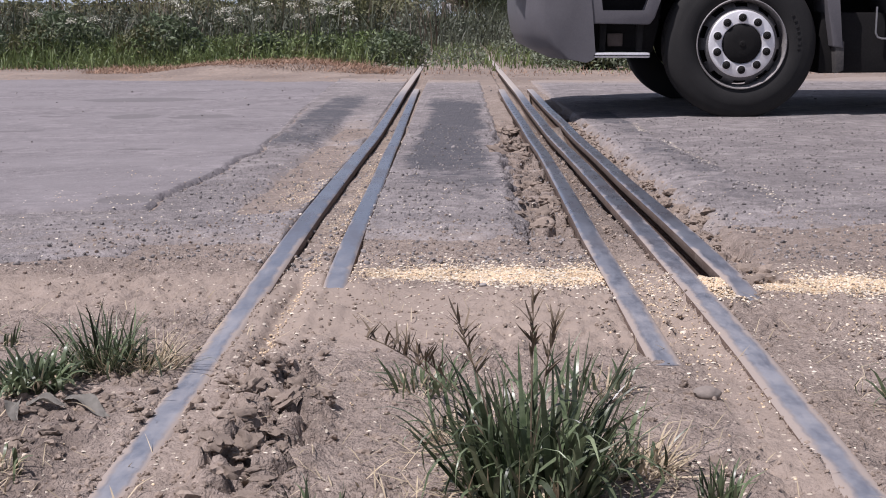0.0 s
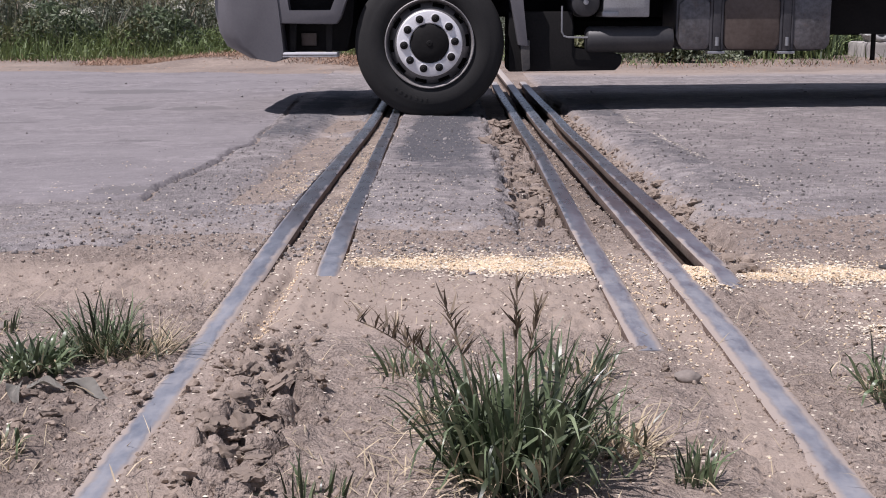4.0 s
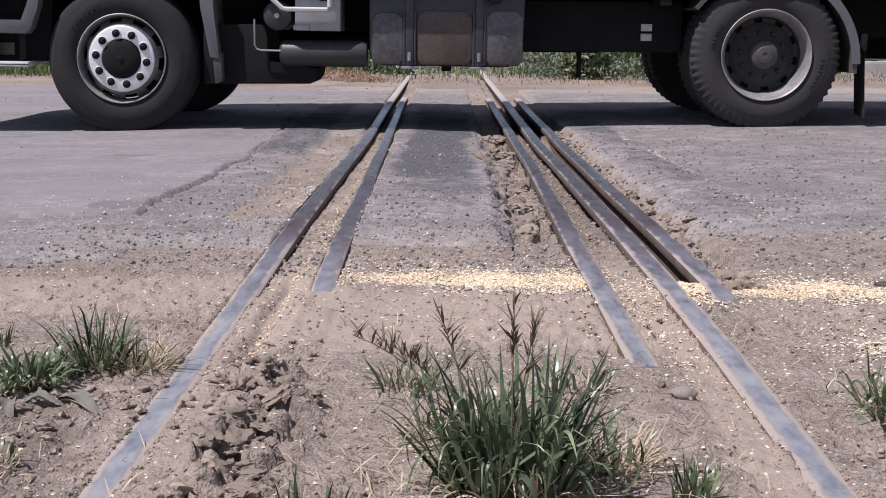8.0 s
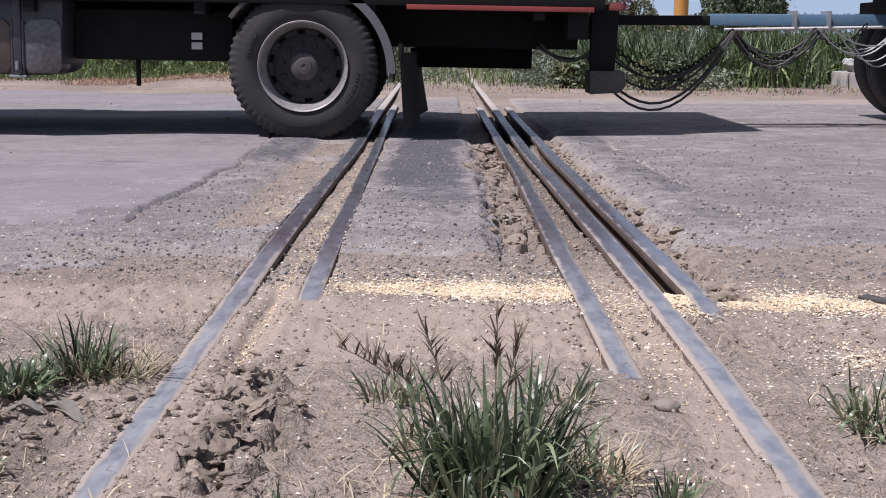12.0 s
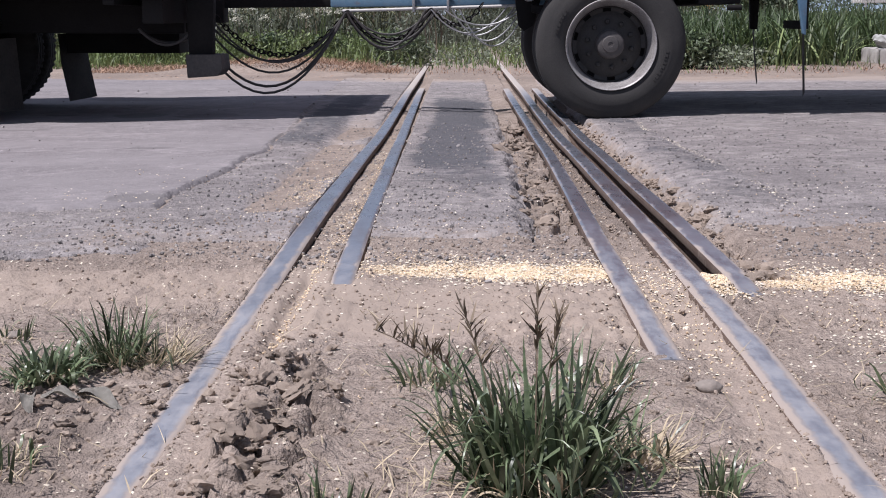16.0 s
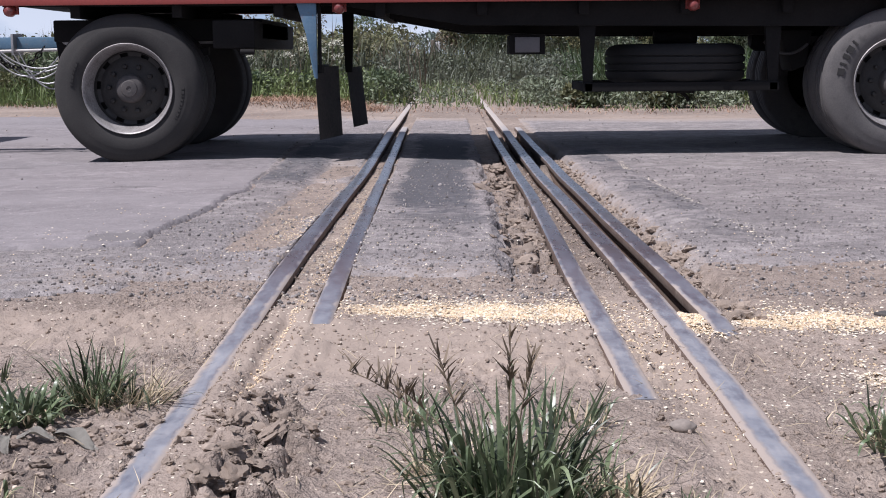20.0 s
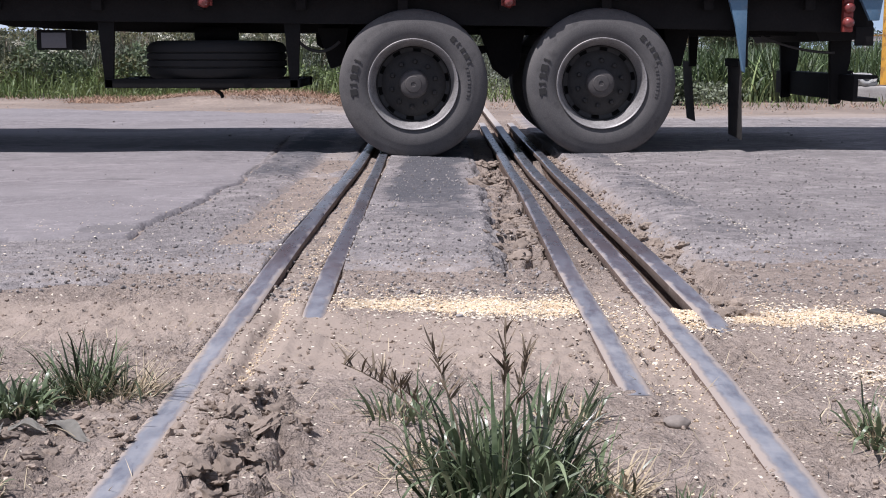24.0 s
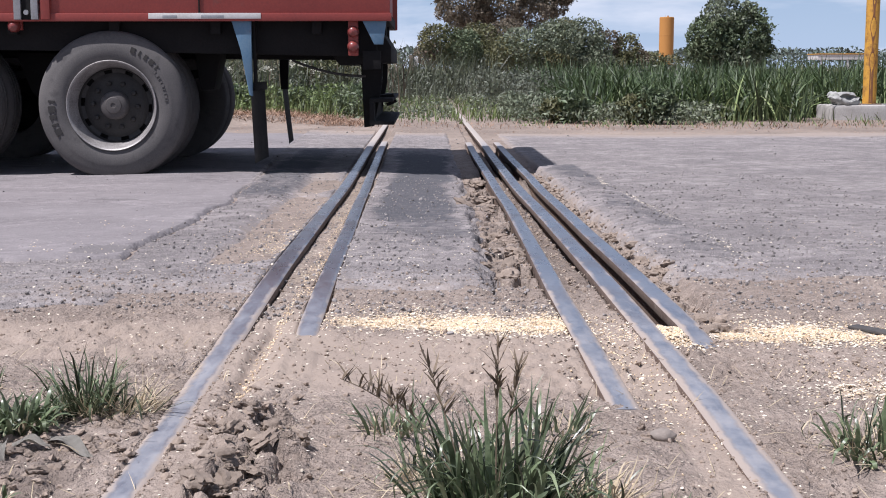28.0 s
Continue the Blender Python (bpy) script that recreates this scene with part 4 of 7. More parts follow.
def front_wheel(parent, at):
    w = new("front_wheel")
    w.parent, w.matrix_local = parent, at
    part("tyre", tyre_mesh(bmesh.new()), RUBBER, w, "black ribbed tyre with dusty tread")
    letters(w, RUBBER, 0.40, -0.1, 7, 0.7)
    bm = lathe(bmesh.new(), [(0.304, 0.03), (0.314, 0.010), (0.318, 0.0), (0.312, -0.003), (0.307, 0.004), (0.302, 0.03), (0.292, 0.11)], 60)
    part("rim", bm, RIM_LIP, w, "worn grey rim edge")
    # sloping ring with ten oval openings
    o = [(0.294, 0.105), (0.285, 0.085), (0.272, 0.060), (0.258, 0.040), (0.244, 0.018), (0.234, 0.006)]
    bm = lathe(bmesh.new(), o, 80, skip=lambda i, k: i in (1, 2) and k % 8 in (2, 3, 4, 5))
    part("disc_ring", bm, DISC_GREY, w, "dull grey sloping ring with openings")
    o = [(0.234, 0.006), (0.230, 0.000), (0.222, -0.003), (0.145, -0.005), (0.139, 0.0), (0.135, 0.03)]
    part("wheel_disc", lathe(bmesh.new(), o, 60), SILVER, w, "bright alloy wheel face")
    # Black disc added to stand in for the dark inside the openings.
    part("dark_backing", lathe(bmesh.new(), [(0.28, 0.125), (0.12, 0.13), (0.01, 0.13)], 40), BLACK, w)
    bm = lathe(bmesh.new(), [(0.137, 0.03), (0.134, -0.006), (0.116, -0.018), (0.06, -0.024), (0.022, -0.026), (0.018, -0.031), (0.004, -0.032)], 36)
    part("hub_cap", bm, BLACK, w, "dark dusty hub cap")
    first = collar = None
    for k in range(10):
        a = 2 * math.pi * (k + 0.5) / 10
        m = pose(0.181 * math.cos(a), 0, 0.181 * math.sin(a))
        if first is None:
            collar = part("nut_collar", lathe(bmesh.new(), [(0.034, 0.0), (0.034, -0.008), (0.029, -0.010), (0.027, -0.004)], 18), SILVER, w, at=m)
            first = part("wheel_nut", lathe(bmesh.new(), [(0.028, 0.0), (0.028, -0.010), (0.022, -0.022), (0.014, -0.028), (0.002, -0.029)], 14), BLACK, w, at=m)
        else:
            again("nut_collar", collar, w, m)
            again("wheel_nut", first, w, m)
    return w


def rear_wheel(parent, at, pale, hub_label, lugs=0):
    """Twin tyres on a deep dished steel wheel."""
    w = new("twin_wheel")
    w.parent, w.matrix_local = parent, at
    mat = RUBBER_PALE if pale else RUBBER_DUSTY
    t = part("outer_tyre", tyre_mesh(bmesh.new(), lugs=lugs), mat, w, "chalky grey worn tyre" if pale else "dusty black tyre")
    letters(w, mat, 0.395, 3.6, 9, 0.62)
    if pale:
        letters(w, RUBBER_DUSTY, 0.425, 0.30, 5, 0.66, 0.024)
        letters(w, RUBBER_DUSTY, 0.425, 4.2, 5, 0.6, 0.018)
    else:
        letters(w, mat, 0.395, 0.5, 7, 0.5)
    again("inner_tyre", t, w, pose(0, 0.33, 0))
    bm = lathe(bmesh.new(), [(0.310, 0.03), (0.319, 0.012), (0.323, 0.001), (0.319, -0.004), (0.312, 0.000), (0.306, 0.012), (0.298, 0.045), (0.272, 0.125), (0.268, 0.150)], 60)
    part("rim_edge", bm, RIM_LIP, w, "bare bright rim edge")
    o = [(0.269, 0.125), (0.258, 0.155), (0.232, 0.165), (0.190, 0.142), (0.12, 0.136), (0.100, 0.13)]
    bm = lathe(bmesh.new(), o, 80, skip=lambda i, k: i == 1 and k % 8 in (2, 3, 4))
    part("wheel_disc", bm, RIM, w, "dark dished steel wheel with openings")
    # Added black disc; gives the openings their dark depth.
    part("dark_backing", lathe(bmesh.new(), [(0.268, 0.20), (0.1, 0.20), (0.01, 0.20)], 30), BLACK, w)
    bm = lathe(bmesh.new(), [(0.104, 0.135), (0.100, 0.075), (0.088, 0.062), (0.060, 0.058), (0.055, 0.050), (0.03, 0.046), (0.018, 0.046), (0.016, 0.050), (0.002, 0.050)], 36)
    part("hub", bm, HUB, w, hub_label)
    first = None
    for k in range(10):
        a = 2 * math.pi * (k + 0.5) / 10
        m = pose(0.162 * math.cos(a), 0, 0.162 * math.sin(a))
        if first is None:
            first = part("wheel_nut", lathe(bmesh.new(), [(0.018, 0.145), (0.018, 0.12), (0.012, 0.112), (0.002, 0.11)], 8), RIM, w, at=m)
        else:
            again("wheel_nut", first, w, m)
    return w


WHEELS = []


def axle(parent, x, kind, pale=False, height=0.52, lugs=0):
    """Wheels of both sides, the far one turned about, and the axle beam."""
    inset = 0.02 if kind == "steer" else 0.0
    for y, turn in ((inset, 0), (2.46 - inset, 180)):
        at = pose(x, y, height, 0, 0, turn)
        w = front_wheel(parent, at) if kind == "steer" else rear_wheel(parent, at, pale, "dusty hub", lugs)
        WHEELS.append((w, x, y, height, turn))
    bm = rod(bmesh.new(), (x, 0.25, 0.52), (x, 2.2, 0.52), 0.06)
    part("axle", bm, BLACK, parent)


def leaf_flap(outline, y0, y1, skew, thick=0.012):
    """A hanging sheet: outline of near edge points (x, z), running back from y0 to y1 and across by skew."""
    bm = bmesh.new()
    near = [bm.verts.new((x - thick / 2, y0, z)) for x, z in outline]
    far_ = [bm.verts.new((x + skew - thick / 2, y1, z + 0.01)) for x, z in outline]
    faces = [bm.faces.new((near[i], near[i + 1], far_[i + 1], far_[i])) for i in range(len(outline) - 1)]
    bmesh.ops.solidify(bm, geom=faces, thickness=thick)
    return bm


# ---- truck ----
TRACK_Y = 9.25
truck = thing("truck", "grey and black lorry with a red body crossing the rails", "truck", at=pose(1.9, TRACK_Y, 0))
axle(truck, 0.0, "steer", height=0.523)
axle(truck, 4.575, "twin", height=0.520, lugs=60)

bumper = bmesh.new()
outline = [(-1.42, 0.95), (-1.41, 0.70), (-1.385, 0.56), (-1.33, 0.455), (-1.23, 0.375), (-1.10, 0.350), (-1.045, 0.375), (-1.035, 0.42), (-1.06, 0.70), (-1.09, 0.95)]
rings = []
for y in (-0.03, -0.015, 0.02, 0.08, 0.16, 0.30, 0.60, 1.23, 1.86, 2.16, 2.30, 2.38, 2.44, 2.485, 2.50):
    e = min(1.0, min(y + 0.03, 2.50 - y) / 0.6)
    bulge = 0.17 * (1 - (1 - e) ** 3) - (0.03 if y in (-0.03, 2.50) else 0.0)
    rings.append([bumper.verts.new((x - bulge * max(0.0, min(1.0, (-1.10 - x) / 0.22)), y, z)) for x, z in outline])
for p, q in zip(rings, rings[1:]):
    for k in range(len(outline)):
        j = (k + 1) % len(outline)
        bumper.faces.new((p[k], p[j], q[j], q[k]))
bumper.faces.new(rings[0])
bumper.faces.new(rings[-1])
part("bumper", bumper, GREY, truck, "rounded grey plastic bumper corner")
part("cab", prism(bmesh.new(), [(-1.40, 0.95), (-1.38, 1.8), (-1.15, 3.0), (0.62, 3.05), (0.62, 0.98)], 0.0, 2.46, 0.05), GREY, truck, "plain grey cab")
part("step_well", prism(bmesh.new(), [(-1.06, 0.95), (-1.04, 0.42), (-0.60, 0.42), (-0.56, 0.62), (-0.53, 0.95)], 0.22, 2.24, 0.01), BLACK, truck, "dark recessed step well")
part("door_sill", prism(bmesh.new(), [(-1.09, 0.95), (-1.075, 0.62), (-0.66, 0.615), (-0.625, 0.66), (-0.58, 0.80), (-0.55, 0.95), (-0.62, 0.95), (-0.655, 0.82), (-0.69, 0.70), (-1.0, 0.70), (-1.01, 0.95)], -0.02, 0.10, 0.012), GREY, truck, "grey door sill round the upper step")
part("upper_step", box(bmesh.new(), -1.02, -0.68, -0.015, 0.20, 0.665, 0.69, 0.006), SILVER, truck, "bright metal tread")
part("lower_step", box(bmesh.new(), -1.045, -0.655, -0.03, 0.18, 0.385, 0.42, 0.008), SILVER, truck, "bright metal step bar")
part("step_edge", box(bmesh.new(), -1.045, -0.655, -0.036, -0.028, 0.398, 0.404, 0.0), BLACK, truck)
for x in (-0.98, -0.72):
    part("step_bracket", prism(bmesh.new(), [(x - 0.02, 0.62), (x + 0.03, 0.62), (x + 0.02, 0.41), (x - 0.02, 0.41)], 0.06, 0.10, 0.004), BLACK, truck)
part("step_panel", box(bmesh.new(), -0.93, -0.82, 0.19, 0.225, 0.46, 0.55, 0.004), TANK_BROWN, truck, "small dark panel in the step well")
part("headlight", box(bmesh.new(), -1.60, -1.45, 0.12, 0.45, 0.80, 0.90, 0.012), SILVER, truck, "edge of a chrome headlight")
part("front_fender", prism(bmesh.new(), [(0.55, 1.0), (0.565, 0.80), (0.625, 0.465), (0.70, 0.455), (0.685, 0.52), (0.655, 0.80), (0.66, 1.0)], -0.01, 0.36, 0.012), GREY, truck, "grey mudguard edge behind the wheel")
part("front_flap", prism(bmesh.new(), [(0.64, 0.50), (0.705, 0.50), (0.71, 0.30), (0.66, 0.28)], 0.0, 0.36, 0.004), FLAP, truck, "black rubber flap")
part("battery_box", prism(bmesh.new(), [(0.56, 0.70), (0.56, 0.275), (1.33, 0.285), (1.37, 0.33), (1.375, 0.395), (1.30, 0.41), (1.02, 0.43), (1.02, 0.70)], 0.10, 0.75, 0.015), BLACK, truck, "black box hung low on the chassis")
part("air_cylinder", lathe(bmesh.new(), [(0.01, 0.02), (0.072, 0.022), (0.098, 0.036), (0.105, 0.065), (0.105, 0.40), (0.02, 0.42)], 28, (1.10, 0, 0.765)), TANK_BLACK, truck, "black brake cylinder end on")
part("cylinder_cap", lathe(bmesh.new(), [(0.002, 0.005), (0.018, 0.006), (0.02, 0.03)], 16, (1.10, 0, 0.765)), ZINC, truck)
part("pipe", tube(bmesh.new(), [(0.935, 0.05, 0.74), (0.935, 0.05, 0.56), (0.95, 0.05, 0.53), (0.98, 0.05, 0.52), (1.12, 0.05, 0.518)], 0.007), ZINC, truck, "bent metal pipe")
part("silver_box", box(bmesh.new(), 1.225, 1.55, 0.02, 0.40, 0.66, 0.95, 0.015), ZINC, truck, "dull silver filter box")
part("box_lid", box(bmesh.new(), 1.215, 1.33, 0.005, 0.41, 0.664, 0.70, 0.006), ZINC, truck)
part("white_pipe", tube(bmesh.new(), [(0.96, -0.02, 1.0), (1.06, -0.02, 0.89), (1.14, -0.02, 0.818), (1.17, -0.02, 0.81), (1.46, -0.02, 0.81), (1.475, -0.02, 0.83), (1.475, -0.02, 1.0)], 0.017), WHITE, truck, "white bent pipe guard")
part("air_tank", lathe(bmesh.new(), [(0.004, 1.105), (0.06, 1.107), (0.082, 1.115), (0.094, 1.135), (0.094, 1.70), (0.085, 1.73), (0.004, 1.74)], 32, (0, 0.13, 0.502), axis="x"), TANK_BLACK, truck, "black cylindrical air tank")
tank = part("fuel_tank", prism(bmesh.new(), [(1.745, 0.97), (1.745, 0.52), (1.765, 0.455), (1.82, 0.425), (2.74, 0.42), (2.80, 0.44), (2.85, 0.50), (2.86, 0.97)], 0.085, 0.69, 0.035), TANK_DARK, truck, "dull dented metal fuel tank")
for x0, x1, z1, mat, lab in ((1.765, 1.995, 0.80, TANK, "scuffed grey end panel"), (2.085, 2.485, 0.815, TANK_BROWN, "brown stained middle panel"), (2.575, 2.845, 0.82, TANK, "scuffed grey end panel")):
    part("tank_panel", prism(bmesh.new(), [(x0, z1 - 0.05), (x0, 0.475), (x0 + 0.03, 0.43), (x1 - 0.03, 0.43), (x1, 0.475), (x1, z1 - 0.05), (x1 - 0.05, z1), (x0 + 0.05, z1)], 0.066, 0.3, 0.022), mat, tank, lab)
for x in (2.036, 2.532):
    part("tank_strap", box(bmesh.new(), x - 0.028, x + 0.028, 0.056, 0.60, 0.425, 0.97, 0.006), TANK_DARK, tank, "grey strap round the tank")
    for side in (-0.038, 0.038):
        part("strap_bead", rod(bmesh.new(), (x + side, 0.070, 0.43), (x + side, 0.070, 0.80), 0.012), TANK_DARK, tank)
    part("strap_foot", box(bmesh.new(), x - 0.06, x + 0.06, 0.05, 0.17, 0.402, 0.422, 0.004), ZINC, tank)
    part("strap_bolt", rod(bmesh.new(), (x, 0.045, 0.46), (x, 0.045, 0.52), 0.014), ZINC, tank)
part("drain_plug", rod(bmesh.new(), (2.30, 0.2, 0.385), (2.30, 0.2, 0.43), 0.035), BLACK, tank)
part("chassis_rail", box(bmesh.new(), -0.9, 6.6, 0.80, 0.88, 0.66, 0.95, 0.01), BLACK, truck, "black steel chassis rail")
part("chassis_rail", box(bmesh.new(), -0.9, 6.6, 1.58, 1.66, 0.66, 0.95, 0.01), BLACK, truck, "black steel chassis rail")
part("under_guard", box(bmesh.new(), 2.86, 4.02, 0.35, 0.75, 0.535, 0.90, 0.01), BLACK, truck, "black box under the body")
part("far_tank", box(bmesh.new(), 0.75, 3.6, 1.75, 2.4, 0.50, 0.95, 0.03), BLACK, truck, "dark tank on the other side")
for z in (0.645, 0.715):
    part("reflector", box(bmesh.new(), 3.72, 3.80, 0.33, 0.352, z - 0.026, z + 0.026, 0.004), WHITE, truck, "small pale plate")
part("prop_shaft", rod(bmesh.new(), (0.6, 1.23, 0.62), (4.5, 1.23, 0.56), 0.05), BLACK, truck)
part("hanging_pipe", rod(bmesh.new(), (3.29, 0.5, 0.34), (3.29, 0.5, 0.60), 0.018), BLACK, truck)
part("leaf_spring", prism(bmesh.new(), [(3.9, 0.72), (4.56, 0.60), (5.2, 0.72), (5.2, 0.76), (4.56, 0.68), (3.9, 0.76)], 0.78, 0.86, 0.006), BLACK, truck)
# mudguard over the twin wheels
bm = bmesh.new()
arc = [radians(a) for a in range(-6, 150, 6)]
prism(bm, [(4.565 + 0.645 * math.cos(a), 0.48 + 0.645 * math.sin(a)) for a in arc] + [(4.565 + 0.615 * math.cos(a), 0.48 + 0.615 * math.sin(a)) for a in arc[::-1]], -0.01, 0.60, 0.0)
part("rear_mudguard", bm, FLAP, truck, "curved black mudguard", smooth=30)
# Light catching the black guard's rim is drawn as a grey strip.
part("lit_mudguard_edge", prism(bmesh.new(), [(4.565 + r * math.cos(radians(a)), 0.48 + r * math.sin(radians(a))) for r, seq in ((0.66, range(0, 66, 5)), (0.60, range(65, -1, -5))) for a in seq], -0.02, -0.005, 0.0), GREY, truck, "mudguard rim, its lit stretch coloured grey")
part("rear_flap", leaf_flap([(5.262, 0.62), (5.275, 0.40), (5.294, 0.09)], 0.0, 0.60, 0.11), FLAP, truck, "black rubber mud flap")
part("flap_bracket", box(bmesh.new(), 5.245, 5.275, 0.0, 0.40, 0.57, 0.69, 0.006), BLACK, truck, "dark flap holder")
part("far_flap", leaf_flap([(5.30, 0.64), (5.315, 0.40), (5.375, 0.07)], 1.86, 2.42, 0.08), FLAP, truck, "black rubber mud flap")
part("rear_box", box(bmesh.new(), 5.36, 6.33, 1.86, 2.36, 0.48, 0.78, 0.012), BLACK, truck, "black tool box under the tail")
part("rear_crossbar", box(bmesh.new(), 6.45, 6.60, 0.1, 2.36, 0.74, 0.96, 0.01), BLACK, truck)
part("lamp_bracket", prism(bmesh.new(), [(6.67, 1.0), (6.68, 0.50), (6.86, 0.50), (6.88, 1.0)], 0.56, 0.66, 0.006), BLACK, truck, "dark lamp bracket at the tail")
part("tail_box", prism(bmesh.new(), [(6.665, 0.51), (6.675, 0.335), (6.90, 0.35), (6.94, 0.40), (6.93, 0.51)], 0.50, 0.85, 0.010), FLAP, truck, "dark dusty box at the foot of the tail bracket")
for z in (0.975, 1.05):
    part("tail_lamp", lathe(bmesh.new(), [(0.002, 0.0), (0.02, 0.002), (0.03, 0.012), (0.03, 0.08)], 20, (6.775, 0.06, z), axis="x"), LENS, truck, "round red tail lamp")
    part("tail_lamp_side", box(bmesh.new(), 6.725, 6.83, 0.0, 0.06, z - 0.028, z + 0.028, 0.01), LENS, truck, "red tail lamp")
part("body_floor", box(bmesh.new(), 0.85, 6.70, -0.02, 2.48, 0.955, 1.08, 0.01), BLACK, truck, "dark floor frame of the body")
part("side_strip", box(bmesh.new(), 5.30, 6.62, -0.035, -0.02, 0.93, 0.965, 0.004), RED, truck, "red edge of the cargo body")
part("cargo_body", box(bmesh.new(), 0.85, 6.72, -0.02, 2.48, 1.08, 2.75, 0.02), RED, truck, "red cargo body")
for i in range(5):
    x = 1.4 + i * 1.2
    part("floor_bearer", box(bmesh.new(), x, x + 0.08, 0.0, 2.46, 0.87, 0.955, 0.004), BLACK, truck)
part("tow_hitch", box(bmesh.new(), 6.58, 6.85, 1.12, 1.34, 0.74, 0.92, 0.02), BLACK, truck, "black tow coupling")
part("hose_bundle", tube(bmesh.new(), sag((6.30, 0.6, 0.70), (6.68, 0.6, 0.66), 0.10), 0.012), HOSE, truck, "sagging black hose")
part("hose_bundle", tube(bmesh.new(), sag((6.28, 0.7, 0.68), (6.68, 0.6, 0.62), 0.05), 0.010), HOSE, truck, "sagging black hose")

# ---- trailer ----
TR = 9.777
trailer = thing("trailer", "red drawbar trailer on blue brackets with three axles", "trailer", at=pose(1.9 + TR, TRACK_Y, 0))


def tx(x):
    return x - TR


axle(trailer, tx(9.79), "twin", height=0.530)
axle(trailer, tx(15.268), "twin", pale=True, height=0.520)
axle(trailer, tx(16.607), "twin", pale=True, height=0.506)
# drawbar and its lines
part("drawbar", box(bmesh.new(), tx(7.70), tx(9.4), 1.16, 1.30, 0.815, 0.910, 0.012), BLUE, trailer, "worn blue steel drawbar")
part("drawbar_end", box(bmesh.new(), tx(6.80), tx(7.71), 1.175, 1.285, 0.818, 0.895, 0.012), BLACK, trailer, "dark front end of the drawbar")
part("drawbar_arm", box(bmesh.new(), tx(9.15), tx(10.3), 0.75, 0.85, 0.85, 0.94, 0.01), ZINC, trailer, "grey drawbar arm")
part("drawbar_arm", box(bmesh.new(), tx(9.15), tx(10.3), 1.61, 1.71, 0.85, 0.94, 0.01), ZINC, trailer, "grey drawbar arm")
part("hose_rod", rod(bmesh.new(), (tx(7.80), 1.10, 0.785), (tx(9.3), 1.10, 0.815), 0.012), WHITE, trailer, "pale rod that carries the hoses")
for x in (8.35, 8.62):
    part("clamp", box(bmesh.new(), tx(x), tx(x) + 0.02, 1.08, 1.32, 0.77, 0.935, 0.003), ZINC, trailer)
part("drawbar_pivot", lathe(bmesh.new(), [(0.002, 0.0), (0.05, 0.0), (0.055, 0.01), (0.055, 1.5), (0.002, 1.5)], 20, (tx(9.24), 0.5, 0.89)), ZINC, trailer, "grey drawbar pivot")
part("hinge_plate", prism(bmesh.new(), [(tx(9.16), 0.66), (tx(9.20), 0.62), (tx(9.27), 0.66), (tx(9.36), 0.98), (tx(9.12), 0.98)], 0.55, 0.62, 0.006), BLACK, trailer, "black hinge plate")


def line(x0, x1, z0, z1, drop, r, mat, name, lab, y=1.05):
    part(name, tube(bmesh.new(), sag((tx(x0), y, z0), (tx(x1), y - 0.03, z1), drop), r), mat, trailer, lab)


for x0, z0, drop, r, y in ((6.72, 0.58, 0.46, 0.011, 0.95), (6.70, 0.56, 0.50, 0.010, 0.92), (6.76, 0.70, 0.33, 0.009, 1.00), (6.78, 0.74, 0.36, 0.008, 0.98), (6.74, 0.66, 0.40, 0.009, 1.03)):
    line(x0, 7.84, z0, 0.77, drop, r, HOSE, "hose", "sagging black air hose", y)
for i, (x0, x1, d) in enumerate(((7.84, 8.50, 0.26), (7.86, 8.48, 0.22), (7.82, 8.53, 0.30), (7.85, 8.50, 0.18), (7.87, 8.55, 0.24), (7.84, 8.46, 0.28))):
    line(x0, x1, 0.775, 0.785, d, 0.009, HOSE, "hose", "sagging black air hose", 1.08 - 0.025 * i)
for i, (x0, x1, d) in enumerate(((8.52, 9.2, 0.17), (8.54, 9.16, 0.22), (8.66, 9.22, 0.26), (8.72, 9.25, 0.30), (8.50, 9.10, 0.20), (8.60, 9.24, 0.14))):
    line(x0, x1, 0.79, 0.82, d, 0.006, ZINC, "cable", "thin grey electric cable", 1.05 - 0.03 * i)


def chain(a, b, drop, n):
    """Hanging chain of oval links, each turned against the next."""
    pts = sag(a, b, drop, n)
    bm = bmesh.new()
    for i in range(n):
        mid, d = (pts[i] + pts[i + 1]) / 2, (pts[i + 1] - pts[i])
        turn = d.to_track_quat("X", "Z").to_matrix().to_4x4() @ Matrix.Rotation(radians(90 * (i % 2) + 20), 4, "X")
        ln = d.length * 0.70
        ring = [Matrix.Translation(mid) @ turn @ Vector((ln * math.cos(u), 0.020 * math.sin(u), 0)) for u in [2 * math.pi * k / 9 for k in range(9)]]
        loops = []
        for k in range(9):
            t = (ring[(k + 1) % 9] - ring[k - 1]).normalized()
            s = t.cross(Vector((0.2, 0.9, 0.3))).normalized()
            u = s.cross(t)
            loops.append([bm.verts.new(ring[k] + 0.0065 * (s * math.cos(q) + u * math.sin(q))) for q in (0, 2.1, 4.2)])
        for k in range(9):
            for q in range(3):
                bm.faces.new((loops[k][q], loops[k][(q + 1) % 3], loops[(k + 1) % 9][(q + 1) % 3], loops[(k + 1) % 9][q]))
    part("chain", bm, BLACK, trailer, "hanging black safety chain")


chain((tx(6.78), 0.98, 0.80), (tx(7.85), 1.02, 0.78), 0.34, 32)
chain((tx(7.85), 1.0, 0.78), (tx(8.50), 1.02, 0.79), 0.23, 18)
chain((tx(8.50), 1.0, 0.79), (tx(8.9), 1.02, 0.83), 0.14, 13)
